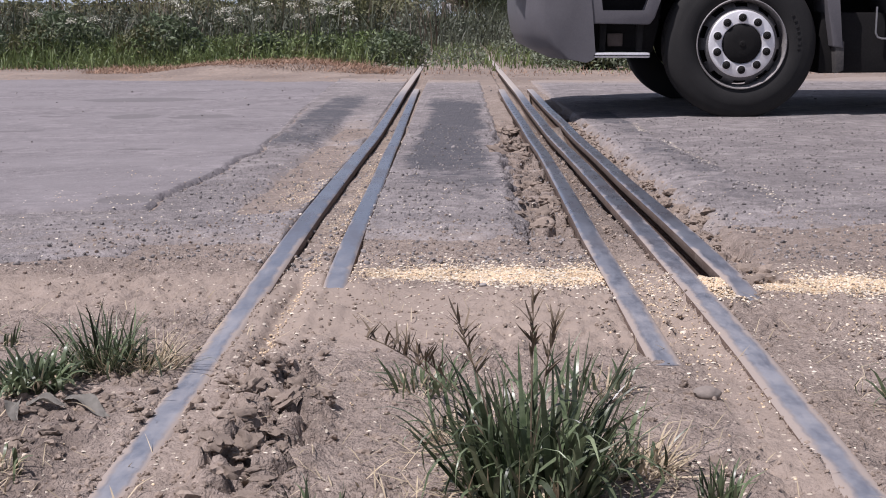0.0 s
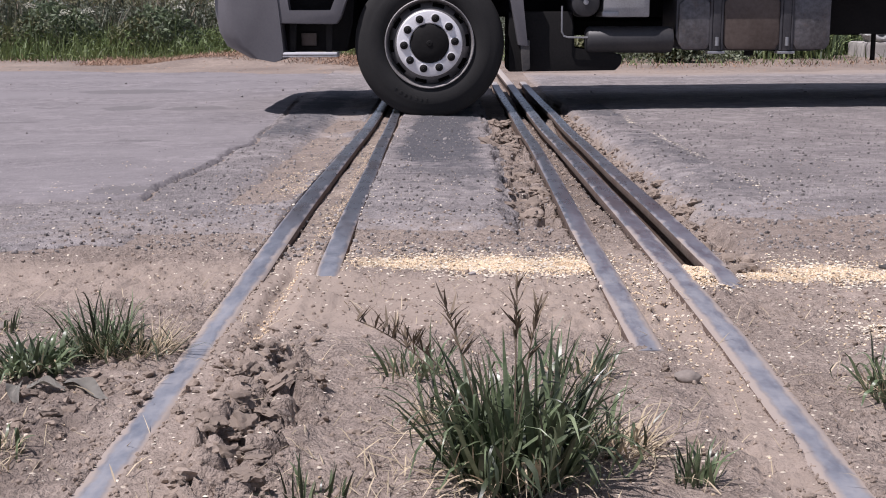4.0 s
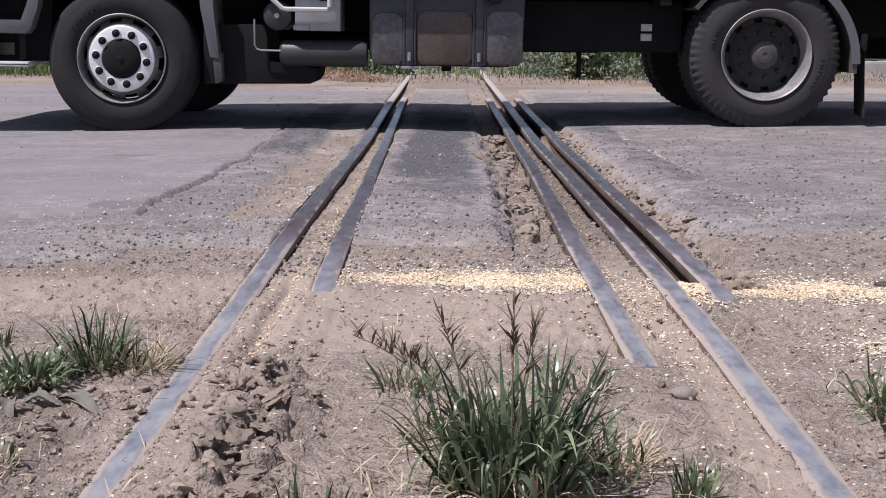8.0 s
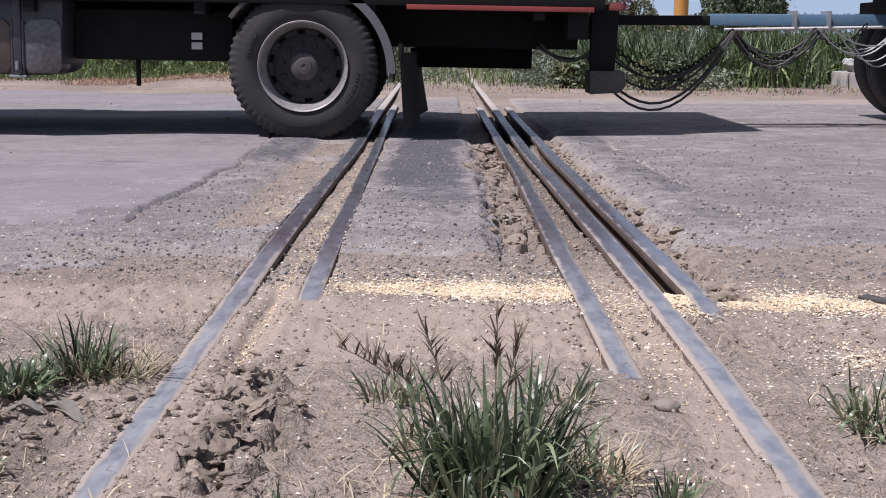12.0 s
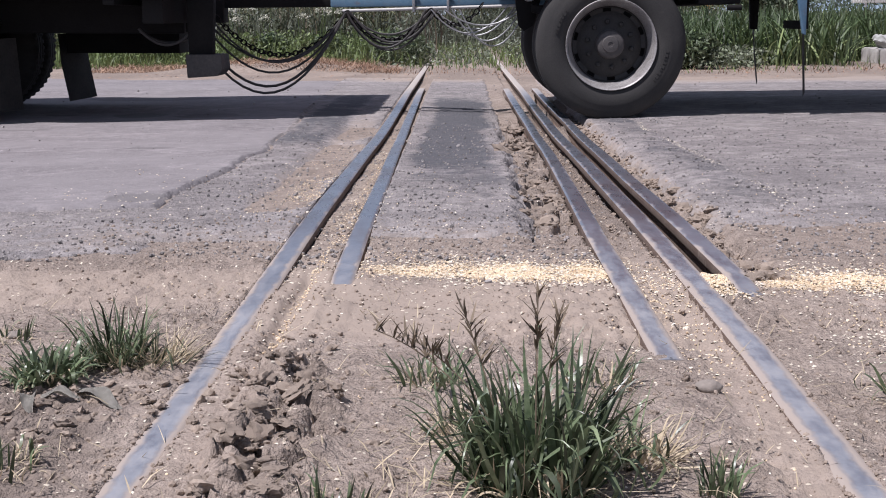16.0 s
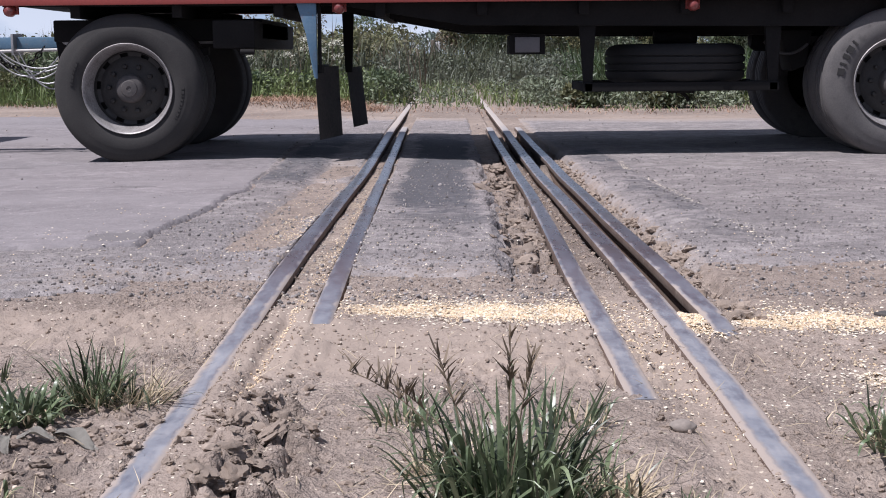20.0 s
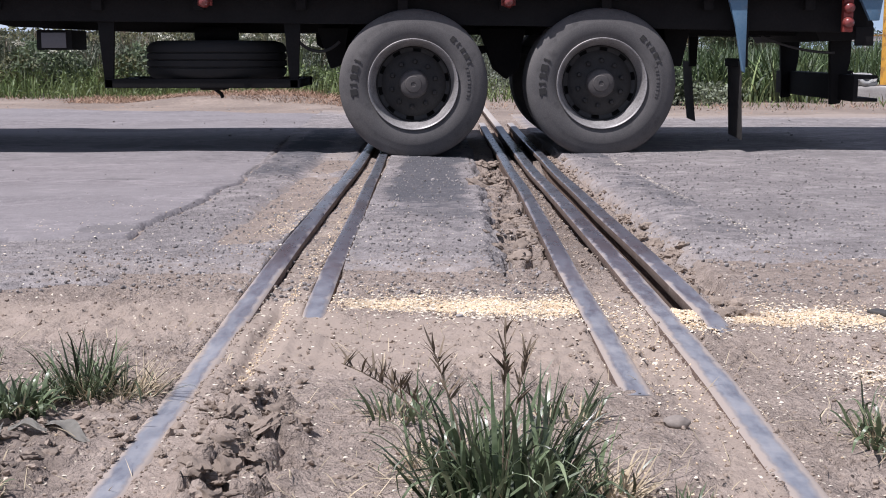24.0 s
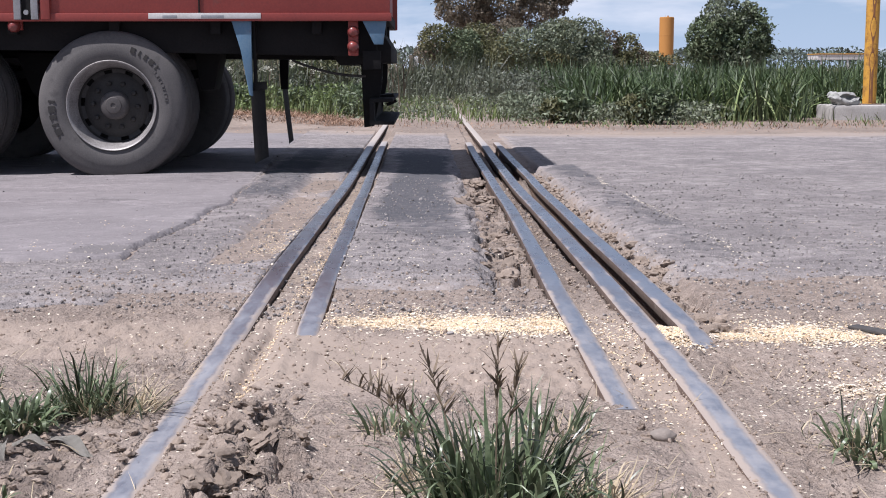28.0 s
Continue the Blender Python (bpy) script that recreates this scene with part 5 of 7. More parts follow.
# turntable and front frame
part("front_frame", box(bmesh.new(), tx(9.15), tx(10.70), 0.45, 2.0, 0.86, 1.02, 0.015), BLACK, trailer, "black turntable frame")
part("frame_end", box(bmesh.new(), tx(10.40), tx(10.70), 0.05, 2.4, 0.80, 1.0, 0.015), BLACK, trailer, "black frame end")
part("frame_bolt", rod(bmesh.new(), (tx(10.60), 0.02, 0.775), (tx(10.70), 0.02, 0.775), 0.02), BLACK, trailer)
part("turntable", lathe(bmesh.new(), [(0.3, 1.0), (0.5, 1.0), (0.5, 1.07), (0.3, 1.07)], 36, (tx(9.93), 1.23, 0), axis="z", closed=True), BLACK, trailer, "turntable ring")
part("front_spring", prism(bmesh.new(), [(tx(9.25), 0.76), (tx(9.78), 0.60), (tx(10.3), 0.76), (tx(10.3), 0.82), (tx(9.78), 0.70), (tx(9.25), 0.82)], 0.42, 0.50, 0.006), BLACK, trailer, "leaf spring")
# long chassis: deepens behind the turntable
side = [(tx(9.0), 1.12), (tx(11.3), 1.09), (tx(12.2), 0.915), (tx(13.0), 0.885), (tx(18.45), 0.845), (tx(18.55), 0.88), (tx(18.55), 1.12)]
part("chassis_beam", prism(bmesh.new(), side, 0.78, 0.90, 0.008), BLACK, trailer, "black chassis beam")
part("chassis_beam", prism(bmesh.new(), side, 1.56, 1.68, 0.008), BLACK, trailer, "black chassis beam")
part("side_rave", prism(bmesh.new(), [(tx(8.9), 1.105), (tx(11.32), 1.095), (tx(12.2), 0.95), (tx(16.0), 0.91), (tx(18.5), 0.86), (tx(18.5), 1.12), (tx(8.9), 1.13)], 0.10, 0.14, 0.005), BLACK, trailer, "dark inner side panel")
part("trailer_floor", box(bmesh.new(), tx(8.9), tx(18.58), 0.0, 2.46, 1.12, 1.20, 0.008), BLACK, trailer)
for i in range(13):
    x = 9.4 + 0.72 * i
    part("cross_member", box(bmesh.new(), tx(x), tx(x) + 0.07, 0.04, 2.42, 1.02, 1.12, 0.004), BLACK, trailer)
part("side_board", box(bmesh.new(), tx(8.9), tx(18.60), -0.03, 0.03, 1.115, 1.80, 0.012), RED, trailer, "faded red side board")
part("side_board", box(bmesh.new(), tx(8.9), tx(18.60), 2.43, 2.49, 1.115, 1.80, 0.012), RED, trailer, "faded red side board")
part("side_rail", box(bmesh.new(), tx(8.9), tx(18.61), -0.045, -0.028, 1.108, 1.165, 0.006), RED, trailer, "red lower rail")
part("upper_body", box(bmesh.new(), tx(8.92), tx(18.56), 0.03, 2.43, 1.20, 2.75, 0.02), RED, trailer, "red grain body")
part("reflective_strip", box(bmesh.new(), tx(16.90), tx(17.69), -0.050, -0.043, 1.125, 1.165, 0.002), WHITE, trailer, "worn white reflective strip")
for x, w in ((17.0, 0.10), (17.27, 0.16)):
    part("strip_wear", box(bmesh.new(), tx(x), tx(x) + w, -0.0525, -0.0497, 1.128, 1.150, 0.001), ZINC, trailer, "scuffed grey patch of the strip")
part("board_seam", box(bmesh.new(), tx(17.252), tx(17.260), -0.0465, -0.02, 1.12, 1.80, 0.0), BLACK, trailer, "dark vertical seam")
for x in (12.2, 14.6):
    part("board_seam", box(bmesh.new(), tx(x), tx(x) + 0.008, -0.0465, -0.02, 1.12, 1.80, 0.0), BLACK, trailer, "dark vertical seam")
for x in (15.965, 16.085):
    part("board_post", box(bmesh.new(), tx(x), tx(x) + 0.05, -0.075, -0.03, 1.12, 1.80, 0.004), ZINC, trailer, "dull grey upright on the side board")
part("post_gap", box(bmesh.new(), tx(16.015), tx(16.085), -0.055, -0.044, 1.12, 1.80, 0.0), BLACK, trailer, "dark slot between uprights")
part("board_post", box(bmesh.new(), tx(16.15), tx(16.215), -0.065, -0.03, 1.12, 1.80, 0.004), RED, trailer, "red upright on the side board")
for x in (8.985, 11.305, 13.80, 15.94):
    lamp = part("marker_lamp", lathe(bmesh.new(), [(0.002, -0.045), (0.02, -0.042), (0.036, -0.028), (0.042, -0.005), (0.042, 0.03), (0.03, 0.035)], 24, (tx(x), 0.0, 1.075)), LENS, trailer, "round red side lamp")
    part("lamp_foot", box(bmesh.new(), tx(x) - 0.05, tx(x) + 0.05, 0.03, 0.06, 1.05, 1.12, 0.004), RED, lamp)
for x in (16.05,):
    part("body_bolt", rod(bmesh.new(), (tx(x), -0.07, 1.17), (tx(x), -0.03, 1.17), 0.018), ZINC, trailer, "rusty bolt head")
# flap brackets
for x, skew, low, deep in ((11.005, 0.13, 0.145, 0.46), (17.475, 0.03, 0.10, 0.60)):
    part("flap_bracket", prism(bmesh.new(), [(tx(x), 1.12), (tx(x) + 0.142, 1.12), (tx(x) + 0.140, 0.95), (tx(x) + 0.142, 0.58), (tx(x) + 0.118, 0.59), (tx(x) + 0.065, 0.90)], -0.02, 0.02, 0.006), BLUE, trailer, "worn blue flap bracket")
    part("mud_flap", leaf_flap([(tx(x) + 0.128, 0.66), (tx(x) + 0.135, 0.45), (tx(x) + 0.150, low)], 0.02, deep, skew), FLAP, trailer, "stiff dusty mud flap behind the wheel")
    part("flap_hanger", box(bmesh.new(), tx(x) + 0.13, tx(x) + 0.17, 0.03, 0.60, 0.62, 0.68, 0.004), BLACK, trailer)
    # Side of the blue bracket, black because its shade is put into the colour.
    part("shaded_bracket_flange", box(bmesh.new(), tx(x) + 0.145, tx(x) + 0.165, 0.02, 0.10, 0.62, 1.12, 0.004), BLACK, trailer)
for x, skew in ((11.19, 0.10), (17.60, 0.0)):
    part("flap_post", prism(bmesh.new(), [(tx(x) - 0.02, 1.12), (tx(x) + 0.08, 1.12), (tx(x) + 0.06, 0.60), (tx(x), 0.60)], 1.95, 2.0, 0.003), BLACK, trailer)
    part("mud_flap", leaf_flap([(tx(x) + 0.02, 0.64), (tx(x) + 0.04, 0.40), (tx(x) + 0.07, 0.13)], 1.95, 2.35, skew), FLAP, trailer, "black rubber mud flap")
part("tool_box", box(bmesh.new(), tx(12.52), tx(12.78), 0.3, 0.7, 0.74, 0.885, 0.01), BLACK, trailer, "small black box under the chassis")
part("box_plate", box(bmesh.new(), tx(12.56), tx(12.74), 0.285, 0.30, 0.755, 0.865, 0.004), GREY, trailer)
# spare wheel in its cradle
sp = part("spare_tyre", lathe(bmesh.new(), [(r, a - 0.142) for r, a in [(0.292, 0.030), (0.36, 0.0), (0.43, -0.002), (0.49, 0.016), (0.515, 0.045), (0.52, 0.085), (0.506, 0.089), (0.506, 0.095), (0.52, 0.1), (0.52, 0.138), (0.506, 0.142), (0.506, 0.148), (0.52, 0.152), (0.52, 0.19), (0.506, 0.194), (0.506, 0.2), (0.52, 0.205), (0.515, 0.24), (0.49, 0.27), (0.43, 0.286), (0.36, 0.285), (0.292, 0.255)]], 64, axis="z", closed=True), RUBBER, trailer, "dusty spare tyre lying flat", at=pose(tx(13.78), 0.62, 0.665))
part("spare_rim", lathe(bmesh.new(), [(0.292, 0.10), (0.28, 0.05), (0.2, 0.03), (0.05, 0.03), (0.005, 0.03)], 32, axis="z"), RIM, sp, "dark spare rim")
part("cradle_bar", box(bmesh.new(), tx(13.05), tx(14.45), 0.12, 0.20, 0.47, 0.535, 0.006), BLACK, trailer, "dark cradle bar")
part("cradle_bar", box(bmesh.new(), tx(13.05), tx(14.45), 1.0, 1.08, 0.47, 0.535, 0.006), BLACK, trailer, "dark cradle bar")
for x in (13.05, 14.38):
    part("cradle_post", prism(bmesh.new(), [(tx(x) - 0.04, 0.95), (tx(x) + 0.08, 0.95), (tx(x) + 0.06, 0.53), (tx(x), 0.47)], 0.14, 0.18, 0.004), BLACK, trailer, "black cradle post")
    part("cradle_cross", box(bmesh.new(), tx(x), tx(x) + 0.06, 0.12, 1.08, 0.47, 0.53, 0.004), BLACK, trailer)
part("winch_drum", rod(bmesh.new(), (tx(13.62), 0.62, 0.86), (tx(13.94), 0.62, 0.86), 0.05), BLACK, trailer)
part("lock_hook", tube(bmesh.new(), [(tx(13.78), 0.4, 0.49), (tx(13.80), 0.4, 0.45), (tx(13.84), 0.4, 0.42), (tx(13.85), 0.4, 0.39)], 0.014), BLACK, trailer)
part("chain_lock", box(bmesh.new(), tx(13.70), tx(13.88), 0.3, 0.5, 0.45, 0.49, 0.01), BLACK, trailer)
# tandem suspension
for x0 in (15.268, 16.611):
    part("leaf_spring", prism(bmesh.new(), [(tx(x0) - 0.55, 0.72), (tx(x0), 0.60), (tx(x0) + 0.55, 0.72), (tx(x0) + 0.55, 0.78), (tx(x0), 0.70), (tx(x0) - 0.55, 0.78)], 0.70, 0.78, 0.006), BLACK, trailer, "leaf spring")
part("equaliser", prism(bmesh.new(), [(tx(15.75), 0.90), (tx(16.1), 0.90), (tx(16.05), 0.60), (tx(15.96), 0.52), (tx(15.86), 0.60)], 0.62, 0.82, 0.01), BLACK, trailer, "black suspension hanger")
part("front_hanger", prism(bmesh.new(), [(tx(14.55), 0.90), (tx(14.78), 0.90), (tx(14.74), 0.64), (tx(14.64), 0.60)], 0.5, 0.8, 0.01), BLACK, trailer, "black suspension hanger")
part("rear_hanger", prism(bmesh.new(), [(tx(17.12), 0.90), (tx(17.32), 0.90), (tx(17.26), 0.62), (tx(17.16), 0.62)], 0.5, 0.8, 0.01), BLACK, trailer, "black suspension hanger")
part("air_tank", lathe(bmesh.new(), [(0.004, 14.47), (0.08, 14.48), (0.11, 14.52), (0.11, 14.9), (0.08, 14.94), (0.004, 14.95)], 24, (-TR, 1.2, 0.86), axis="x"), BLACK, trailer, "black air tank")
part("brake_hose", tube(bmesh.new(), sag((tx(14.40), 0.4, 0.82), (tx(14.72), 0.4, 0.80), 0.08), 0.012), HOSE, trailer, "black brake hose")
part("brake_hose", tube(bmesh.new(), sag((tx(17.85), 0.5, 0.84), (tx(18.4), 0.5, 0.72), 0.03), 0.010), HOSE, trailer, "black hose under the tail")
# tail
part("corner_plate", prism(bmesh.new(), [(tx(18.40), 1.115), (tx(18.572), 1.115), (tx(18.548), 0.945), (tx(18.485), 0.945)], -0.02, 0.03, 0.006), BLUE, trailer, "blue corner plate")
lamp_board = part("lamp_board", box(bmesh.new(), tx(18.30), tx(18.37), 0.0, 0.06, 0.865, 1.11, 0.008), RED, trailer, "red lamp holder")
for z in (0.93, 1.035):
    part("tail_lamp", lathe(bmesh.new(), [(0.002, -0.045), (0.02, -0.042), (0.034, -0.028), (0.042, -0.008), (0.042, 0.02)], 24, (tx(18.335), 0.0, z)), LENS, lamp_board, "round red tail lamp")
part("rear_member", prism(bmesh.new(), [(tx(18.15), 1.10), (tx(18.15), 0.90), (tx(18.22), 0.80), (tx(18.60), 0.82), (tx(18.60), 0.93), (tx(18.5), 1.10)], 0.25, 2.2, 0.01), BLACK, trailer, "black rear cross member")
for y in (0.50, 1.90):
    part("guard_post", prism(bmesh.new(), [(tx(18.36), 0.92), (tx(18.53), 0.92), (tx(18.52), 0.66), (tx(18.46), 0.345), (tx(18.385), 0.335)], y, y + 0.06, 0.006), BLACK, trailer, "dark rear guard post")
part("guard_bar", prism(bmesh.new(), [(tx(18.44), 0.37), (tx(18.62), 0.37), (tx(18.62), 0.395), (tx(18.47), 0.395), (tx(18.47), 0.535), (tx(18.61), 0.535), (tx(18.61), 0.56), (tx(18.44), 0.56)], 0.15, 2.31, 0.004), BLACK, trailer, "dark channel of the rear guard")
part("guard_plate", box(bmesh.new(), tx(18.40), tx(18.53), 0.03, 0.06, 0.77, 0.90, 0.006), BLACK, trailer, "dark plate below the corner")
part("tow_hook", tube(bmesh.new(), [(tx(18.5), 0.7, 0.56), (tx(18.60), 0.7, 0.575), (tx(18.62), 0.7, 0.53), (tx(18.55), 0.7, 0.50)], 0.014), BLACK, trailer, "bent black hook")


# ---- litter on the ground ----
def surface(x, y):
    """Top of whatever covers the ground there."""
    z = ground_height(x, y)
    z = np.where((y > 3.3) & (y < 19.5), np.maximum(z, road_height(x, y)), z)
    return np.where((x < -0.9) & (y > 4.4) & (y < 14.6), np.maximum(z, slab_height(x, y)), z)


def template(kind):
    """Small unit shapes: a flattened kernel, a rough lump, a flake."""
    bm = bmesh.new()
    if kind == "kernel":
        bmesh.ops.create_icosphere(bm, subdivisions=1, radius=1.0)
        for v in bm.verts:
            v.co = Vector((v.co.x * (1.0 - 0.25 * v.co.y), v.co.y * 1.25, v.co.z * 0.62))
    elif kind == "grit":
        bmesh.ops.create_icosphere(bm, subdivisions=1, radius=1.0)
        for v in bm.verts:
            v.co *= 0.75 + 0.5 * random.random()
            v.co.z *= 0.7
    elif kind == "lump":
        bmesh.ops.create_icosphere(bm, subdivisions=2, radius=1.0)
        o = Vector((random.random() * 9, random.random() * 9, 0))
        for v in bm.verts:
            v.co *= 1.0 + 0.75 * noise.noise(v.co * 1.5 + o) + 0.45 * noise.noise(v.co * 3.5 + o)
            v.co.z *= 0.6
    else:
        for x, y, z in ((-1, -0.5, 0), (0.2, -0.6, 0.12), (1, 0, 0), (0.1, 0.6, 0.1), (-0.8, 0.45, 0.05), (0, 0, 0.28)):
            bm.verts.new((x, y, z))
        vs = list(bm.verts)
        for i in range(5):
            bm.faces.new((vs[i], vs[(i + 1) % 5], vs[5]))
    bmesh.ops.triangulate(bm, faces=bm.faces)
    bm.verts.ensure_lookup_table()
    v = np.array([tuple(q.co) for q in bm.verts])
    f = np.array([[q.index for q in face.verts] for face in bm.faces])
    bm.free()
    return v, f


def scatter(name, kinds, x, y, size, mat, label, category, sink=0.3, tilt=0.5, smooth=False, stretch=None):
    """Many small pieces laid on the surface, in one mesh."""
    V, F, base = [], [], 0
    shapes = [template(kinds) for _ in range(4)]
    z = surface(x, y)
    which = rng.integers(0, 4, len(x))
    for s, (tv, tf) in enumerate(shapes):
        m = which == s
        n = int(m.sum())
        if not n:
            continue
        a, b, c = rng.uniform(0, 6.28, n), rng.normal(0, tilt, n), rng.normal(0, tilt, n)
        v = np.repeat(tv[None], n, 0) * size[m][:, None, None]
        if stretch is not None:
            v[:, :, 0] *= stretch[m][:, None]
        for ang, i, j in ((b, 1, 2), (c, 0, 2), (a, 0, 1)):
            ca, sa = np.cos(ang)[:, None], np.sin(ang)[:, None]
            p, q = v[:, :, i] * ca - v[:, :, j] * sa, v[:, :, i] * sa + v[:, :, j] * ca
            v[:, :, i], v[:, :, j] = p, q
        v[:, :, 0] += x[m][:, None]
        v[:, :, 1] += y[m][:, None]
        v[:, :, 2] += (z[m] + size[m] * (0.62 - sink))[:, None]
        V.append(v.reshape(-1, 3))
        F.append((tf[None] + (np.arange(n) * len(tv))[:, None, None]).reshape(-1, 3) + base)
        base += n * len(tv)
    return tagged(new(name, array_mesh(name, np.concatenate(V), np.concatenate(F), mat, smooth)), label, category, kind="stuff")


def field(n, x0, x1, y0, y1, power=1.0):
    """Random places, crowded towards the near edge by power."""
    return rng.uniform(x0, x1, n), y0 + (y1 - y0) * rng.random(n) ** power


def grain_places():
    X, Y = [], []

    def band(n, x0, x1, yc, half, slope=0.0):
        x = rng.uniform(x0, x1, n)
        y = yc + slope * (x - x0) + rng.normal(0, half, n)
        keep = vnoise(x, y, 7.0, 3) + 0.35 > rng.uniform(-0.4, 0.5, n)
        X.append(x[keep]), Y.append(y[keep])

    band(1500, -0.30, 0.42, 3.52, 0.09, -0.10)
    band(3800, -0.15, 0.40, 3.46, 0.05, -0.12)
    band(2000, 0.02, 0.40, 3.37, 0.04, -0.05)
    band(4200, 0.63, 0.705, 3.29, 0.075)
    band(7600, 0.77, 1.9, 3.28, 0.06, -0.10)
    band(2200, 0.77, 2.2, 3.34, 0.10, -0.10)
    band(420, 0.45, 0.57, 3.15, 0.22)
    for x, y in (field(330, -0.395, -0.372, 2.4, 4.0), field(560, -0.40, -0.34, 4.0, 8.0, 1.3), field(260, -0.85, -0.5, 4.4, 8.0), field(260, -0.68, -0.52, 4.9, 5.8), field(260, 0.80, 1.3, 2.5, 3.0),
                 field(200, 0.45, 0.58, 2.3, 3.6), field(260, -0.9, 1.2, 1.6, 3.4), field(300, -1.5, 2.0, 3.6, 6.0), field(260, 0.92, 1.15, 2.55, 2.85)):
        X.append(x), Y.append(y)
    return np.concatenate(X), np.concatenate(Y)


gx, gy = grain_places()
scatter("spilled_grain", "kernel", gx, gy, rng.uniform(0.0015, 0.0030, len(gx)), GRAIN, "yellow maize kernels spilled in a band over the crossing", "grain", sink=0.25)
keep = rng.random(len(gx)) < 0.42
gx, gy = gx[keep] + rng.normal(0, 0.05, keep.sum()), gy[keep] + rng.normal(0, 0.07, keep.sum())
scatter("chaff", "flake", gx, gy, rng.uniform(0.003, 0.007, len(gx)), CHAFF, "pale dry chaff flakes strewn among the grain", "chaff", sink=0.5, tilt=0.25)
sx, sy = field(3000, -1.1, 1.35, 1.45, 3.6)
scatter("pale_crumbs", "flake", sx, sy, rng.uniform(0.0018, 0.005, len(sx)), CHAFF, "pale husk crumbs on the soil", "chaff", sink=0.55, tilt=0.3)
sy = rng.uniform(4.4, 9.8, 1500)
sx = 1.19 + 0.05 * vnoise(sy * 0, sy, 2.5, 4) + rng.normal(0, 0.012, 1500) + 0.05 * step(8, 9.6, sy)
keep = vnoise(sx, sy, 1.8, 3) + rng.uniform(-0.3, 0.3, 1500) > 0.10
scatter("crack_dust", "flake", sx[keep], sy[keep], rng.uniform(0.002, 0.006, int(keep.sum())), CHAFF, "pale dust and chips along a crack in the asphalt", "dust", sink=0.5, tilt=0.25)
sx, sy = 1.0 + rng.normal(0, 0.09, 700), 2.68 + rng.normal(0, 0.07, 700)
scatter("husk_patch", "flake", sx, sy, rng.uniform(0.002, 0.006, 700), CHAFF, "thin patch of pale husks on the soil", "chaff", sink=0.5, tilt=0.3)
sx, sy = field(1200, -1.6, 1.9, 3.5, 5.2)
scatter("pale_chips", "flake", sx, sy, rng.uniform(0.0025, 0.006, len(sx)), CHAFF, "pale chips on the worn asphalt", "chaff", sink=0.5, tilt=0.3)
sy = rng.uniform(1.5, 4.5, 1500)
sx = np.where(rng.random(1500) < 0.5, x_left(sy), x_right(sy)) + np.where(rng.random(1500) < 0.5, -1, 1) * np.abs(rng.normal(0.031, 0.006, 1500))
scatter("rail_crumbs", "grit", sx, sy, 0.0015 + 0.0035 * rng.random(1500) ** 3, CLOD, "soil crumbs drifted against the rails", "soil", sink=0.2)
sx, sy = field(8000, -1.15, 1.35, 1.4, 4.4)
scatter("soil_crumbs", "grit", sx, sy, 0.0014 + 0.0055 * rng.random(len(sx)) ** 5, CLOD, "small crumbs of dry soil", "soil", sink=0.3)
sx, sy = field(15000, -2.4, 2.6, 3.6, 9.2, 1.7)
keep = (vnoise(sx, sy, 2.0, 3) > -0.35) & ~((sx < -1.1) & (sy > 4.65))
sx, sy = sx[keep], sy[keep]
scatter("gravel", "grit", sx, sy, 0.0024 + 0.0065 * rng.random(len(sx)) ** 4, PEBBLE, "loose grey gravel on the worn asphalt", "gravel", sink=0.25)
sx, sy = field(700, -6, 6, 6.0, 17.0)
scatter("loose_stones", "grit", sx, sy, 0.004 + 0.010 * rng.random(len(sx)) ** 5, PEBBLE, "loose stones on the road", "gravel", sink=0.25)


def clod_places():
    y1 = rng.uniform(4.2, 9.2, 120)
    x1 = x_guard_right(y1) - 0.095 + rng.normal(0, 0.04, 120)
    s1 = 0.005 + 0.014 * rng.random(120) ** 2
    y2 = rng.uniform(3.3, 9.5, 230)
    x2 = x_third(y2) + 0.085 + rng.normal(0, 0.028, 230)
    s2 = 0.005 + 0.02 * rng.random(230) ** 2
    y3 = rng.uniform(1.6, 2.75, 130)
    x3 = -0.31 + rng.normal(0, 0.06, 130)
    s3 = 0.003 + 0.014 * rng.random(130) ** 3
    x4, y4 = field(260, -1.0, 1.2, 1.5, 3.2)
    s4 = 0.003 + 0.008 * rng.random(260) ** 3
    x5, y5 = -0.62 + rng.normal(0, 0.12, 160), 2.3 + rng.normal(0, 0.2, 160)
    s5 = 0.003 + 0.010 * rng.random(160) ** 3
    y6 = rng.uniform(4.0, 9.0, 300)
    x6 = (x_right(y6) + x_guard_right(y6)) / 2 + rng.normal(0, 0.022, 300)
    s6 = 0.003 + 0.009 * rng.random(300) ** 3
    return (np.concatenate(q) for q in ((x1, x2, x3, x4, x5, x6), (y1, y2, y3, y4, y5, y6), (s1, s2, s3, s4, s5, s6)))


cx, cy, cs = clod_places()
scatter("soil_clods", "lump", cx, cy, cs, CLOD, "broken clods of dry earth beside the rails", "soil", sink=0.6, smooth=False)


lump_meshes = []
for k in range(7):
    random.seed(60 + k)
    bm = bmesh.new()
    bmesh.ops.create_icosphere(bm, subdivisions=3, radius=1.0)
    o = Vector((k * 3.7, k * 1.3, 5))
    for v in bm.verts:
        v.co *= 1.0 + 0.55 * noise.noise(v.co * 1.2 + o) + 0.45 * noise.noise(v.co * 3.0 + o)
        v.co.z *= 0.65
    me = mesh_of(bm, "lump", 35)
    me.materials.append(CLOD)
    lump_meshes.append(me)


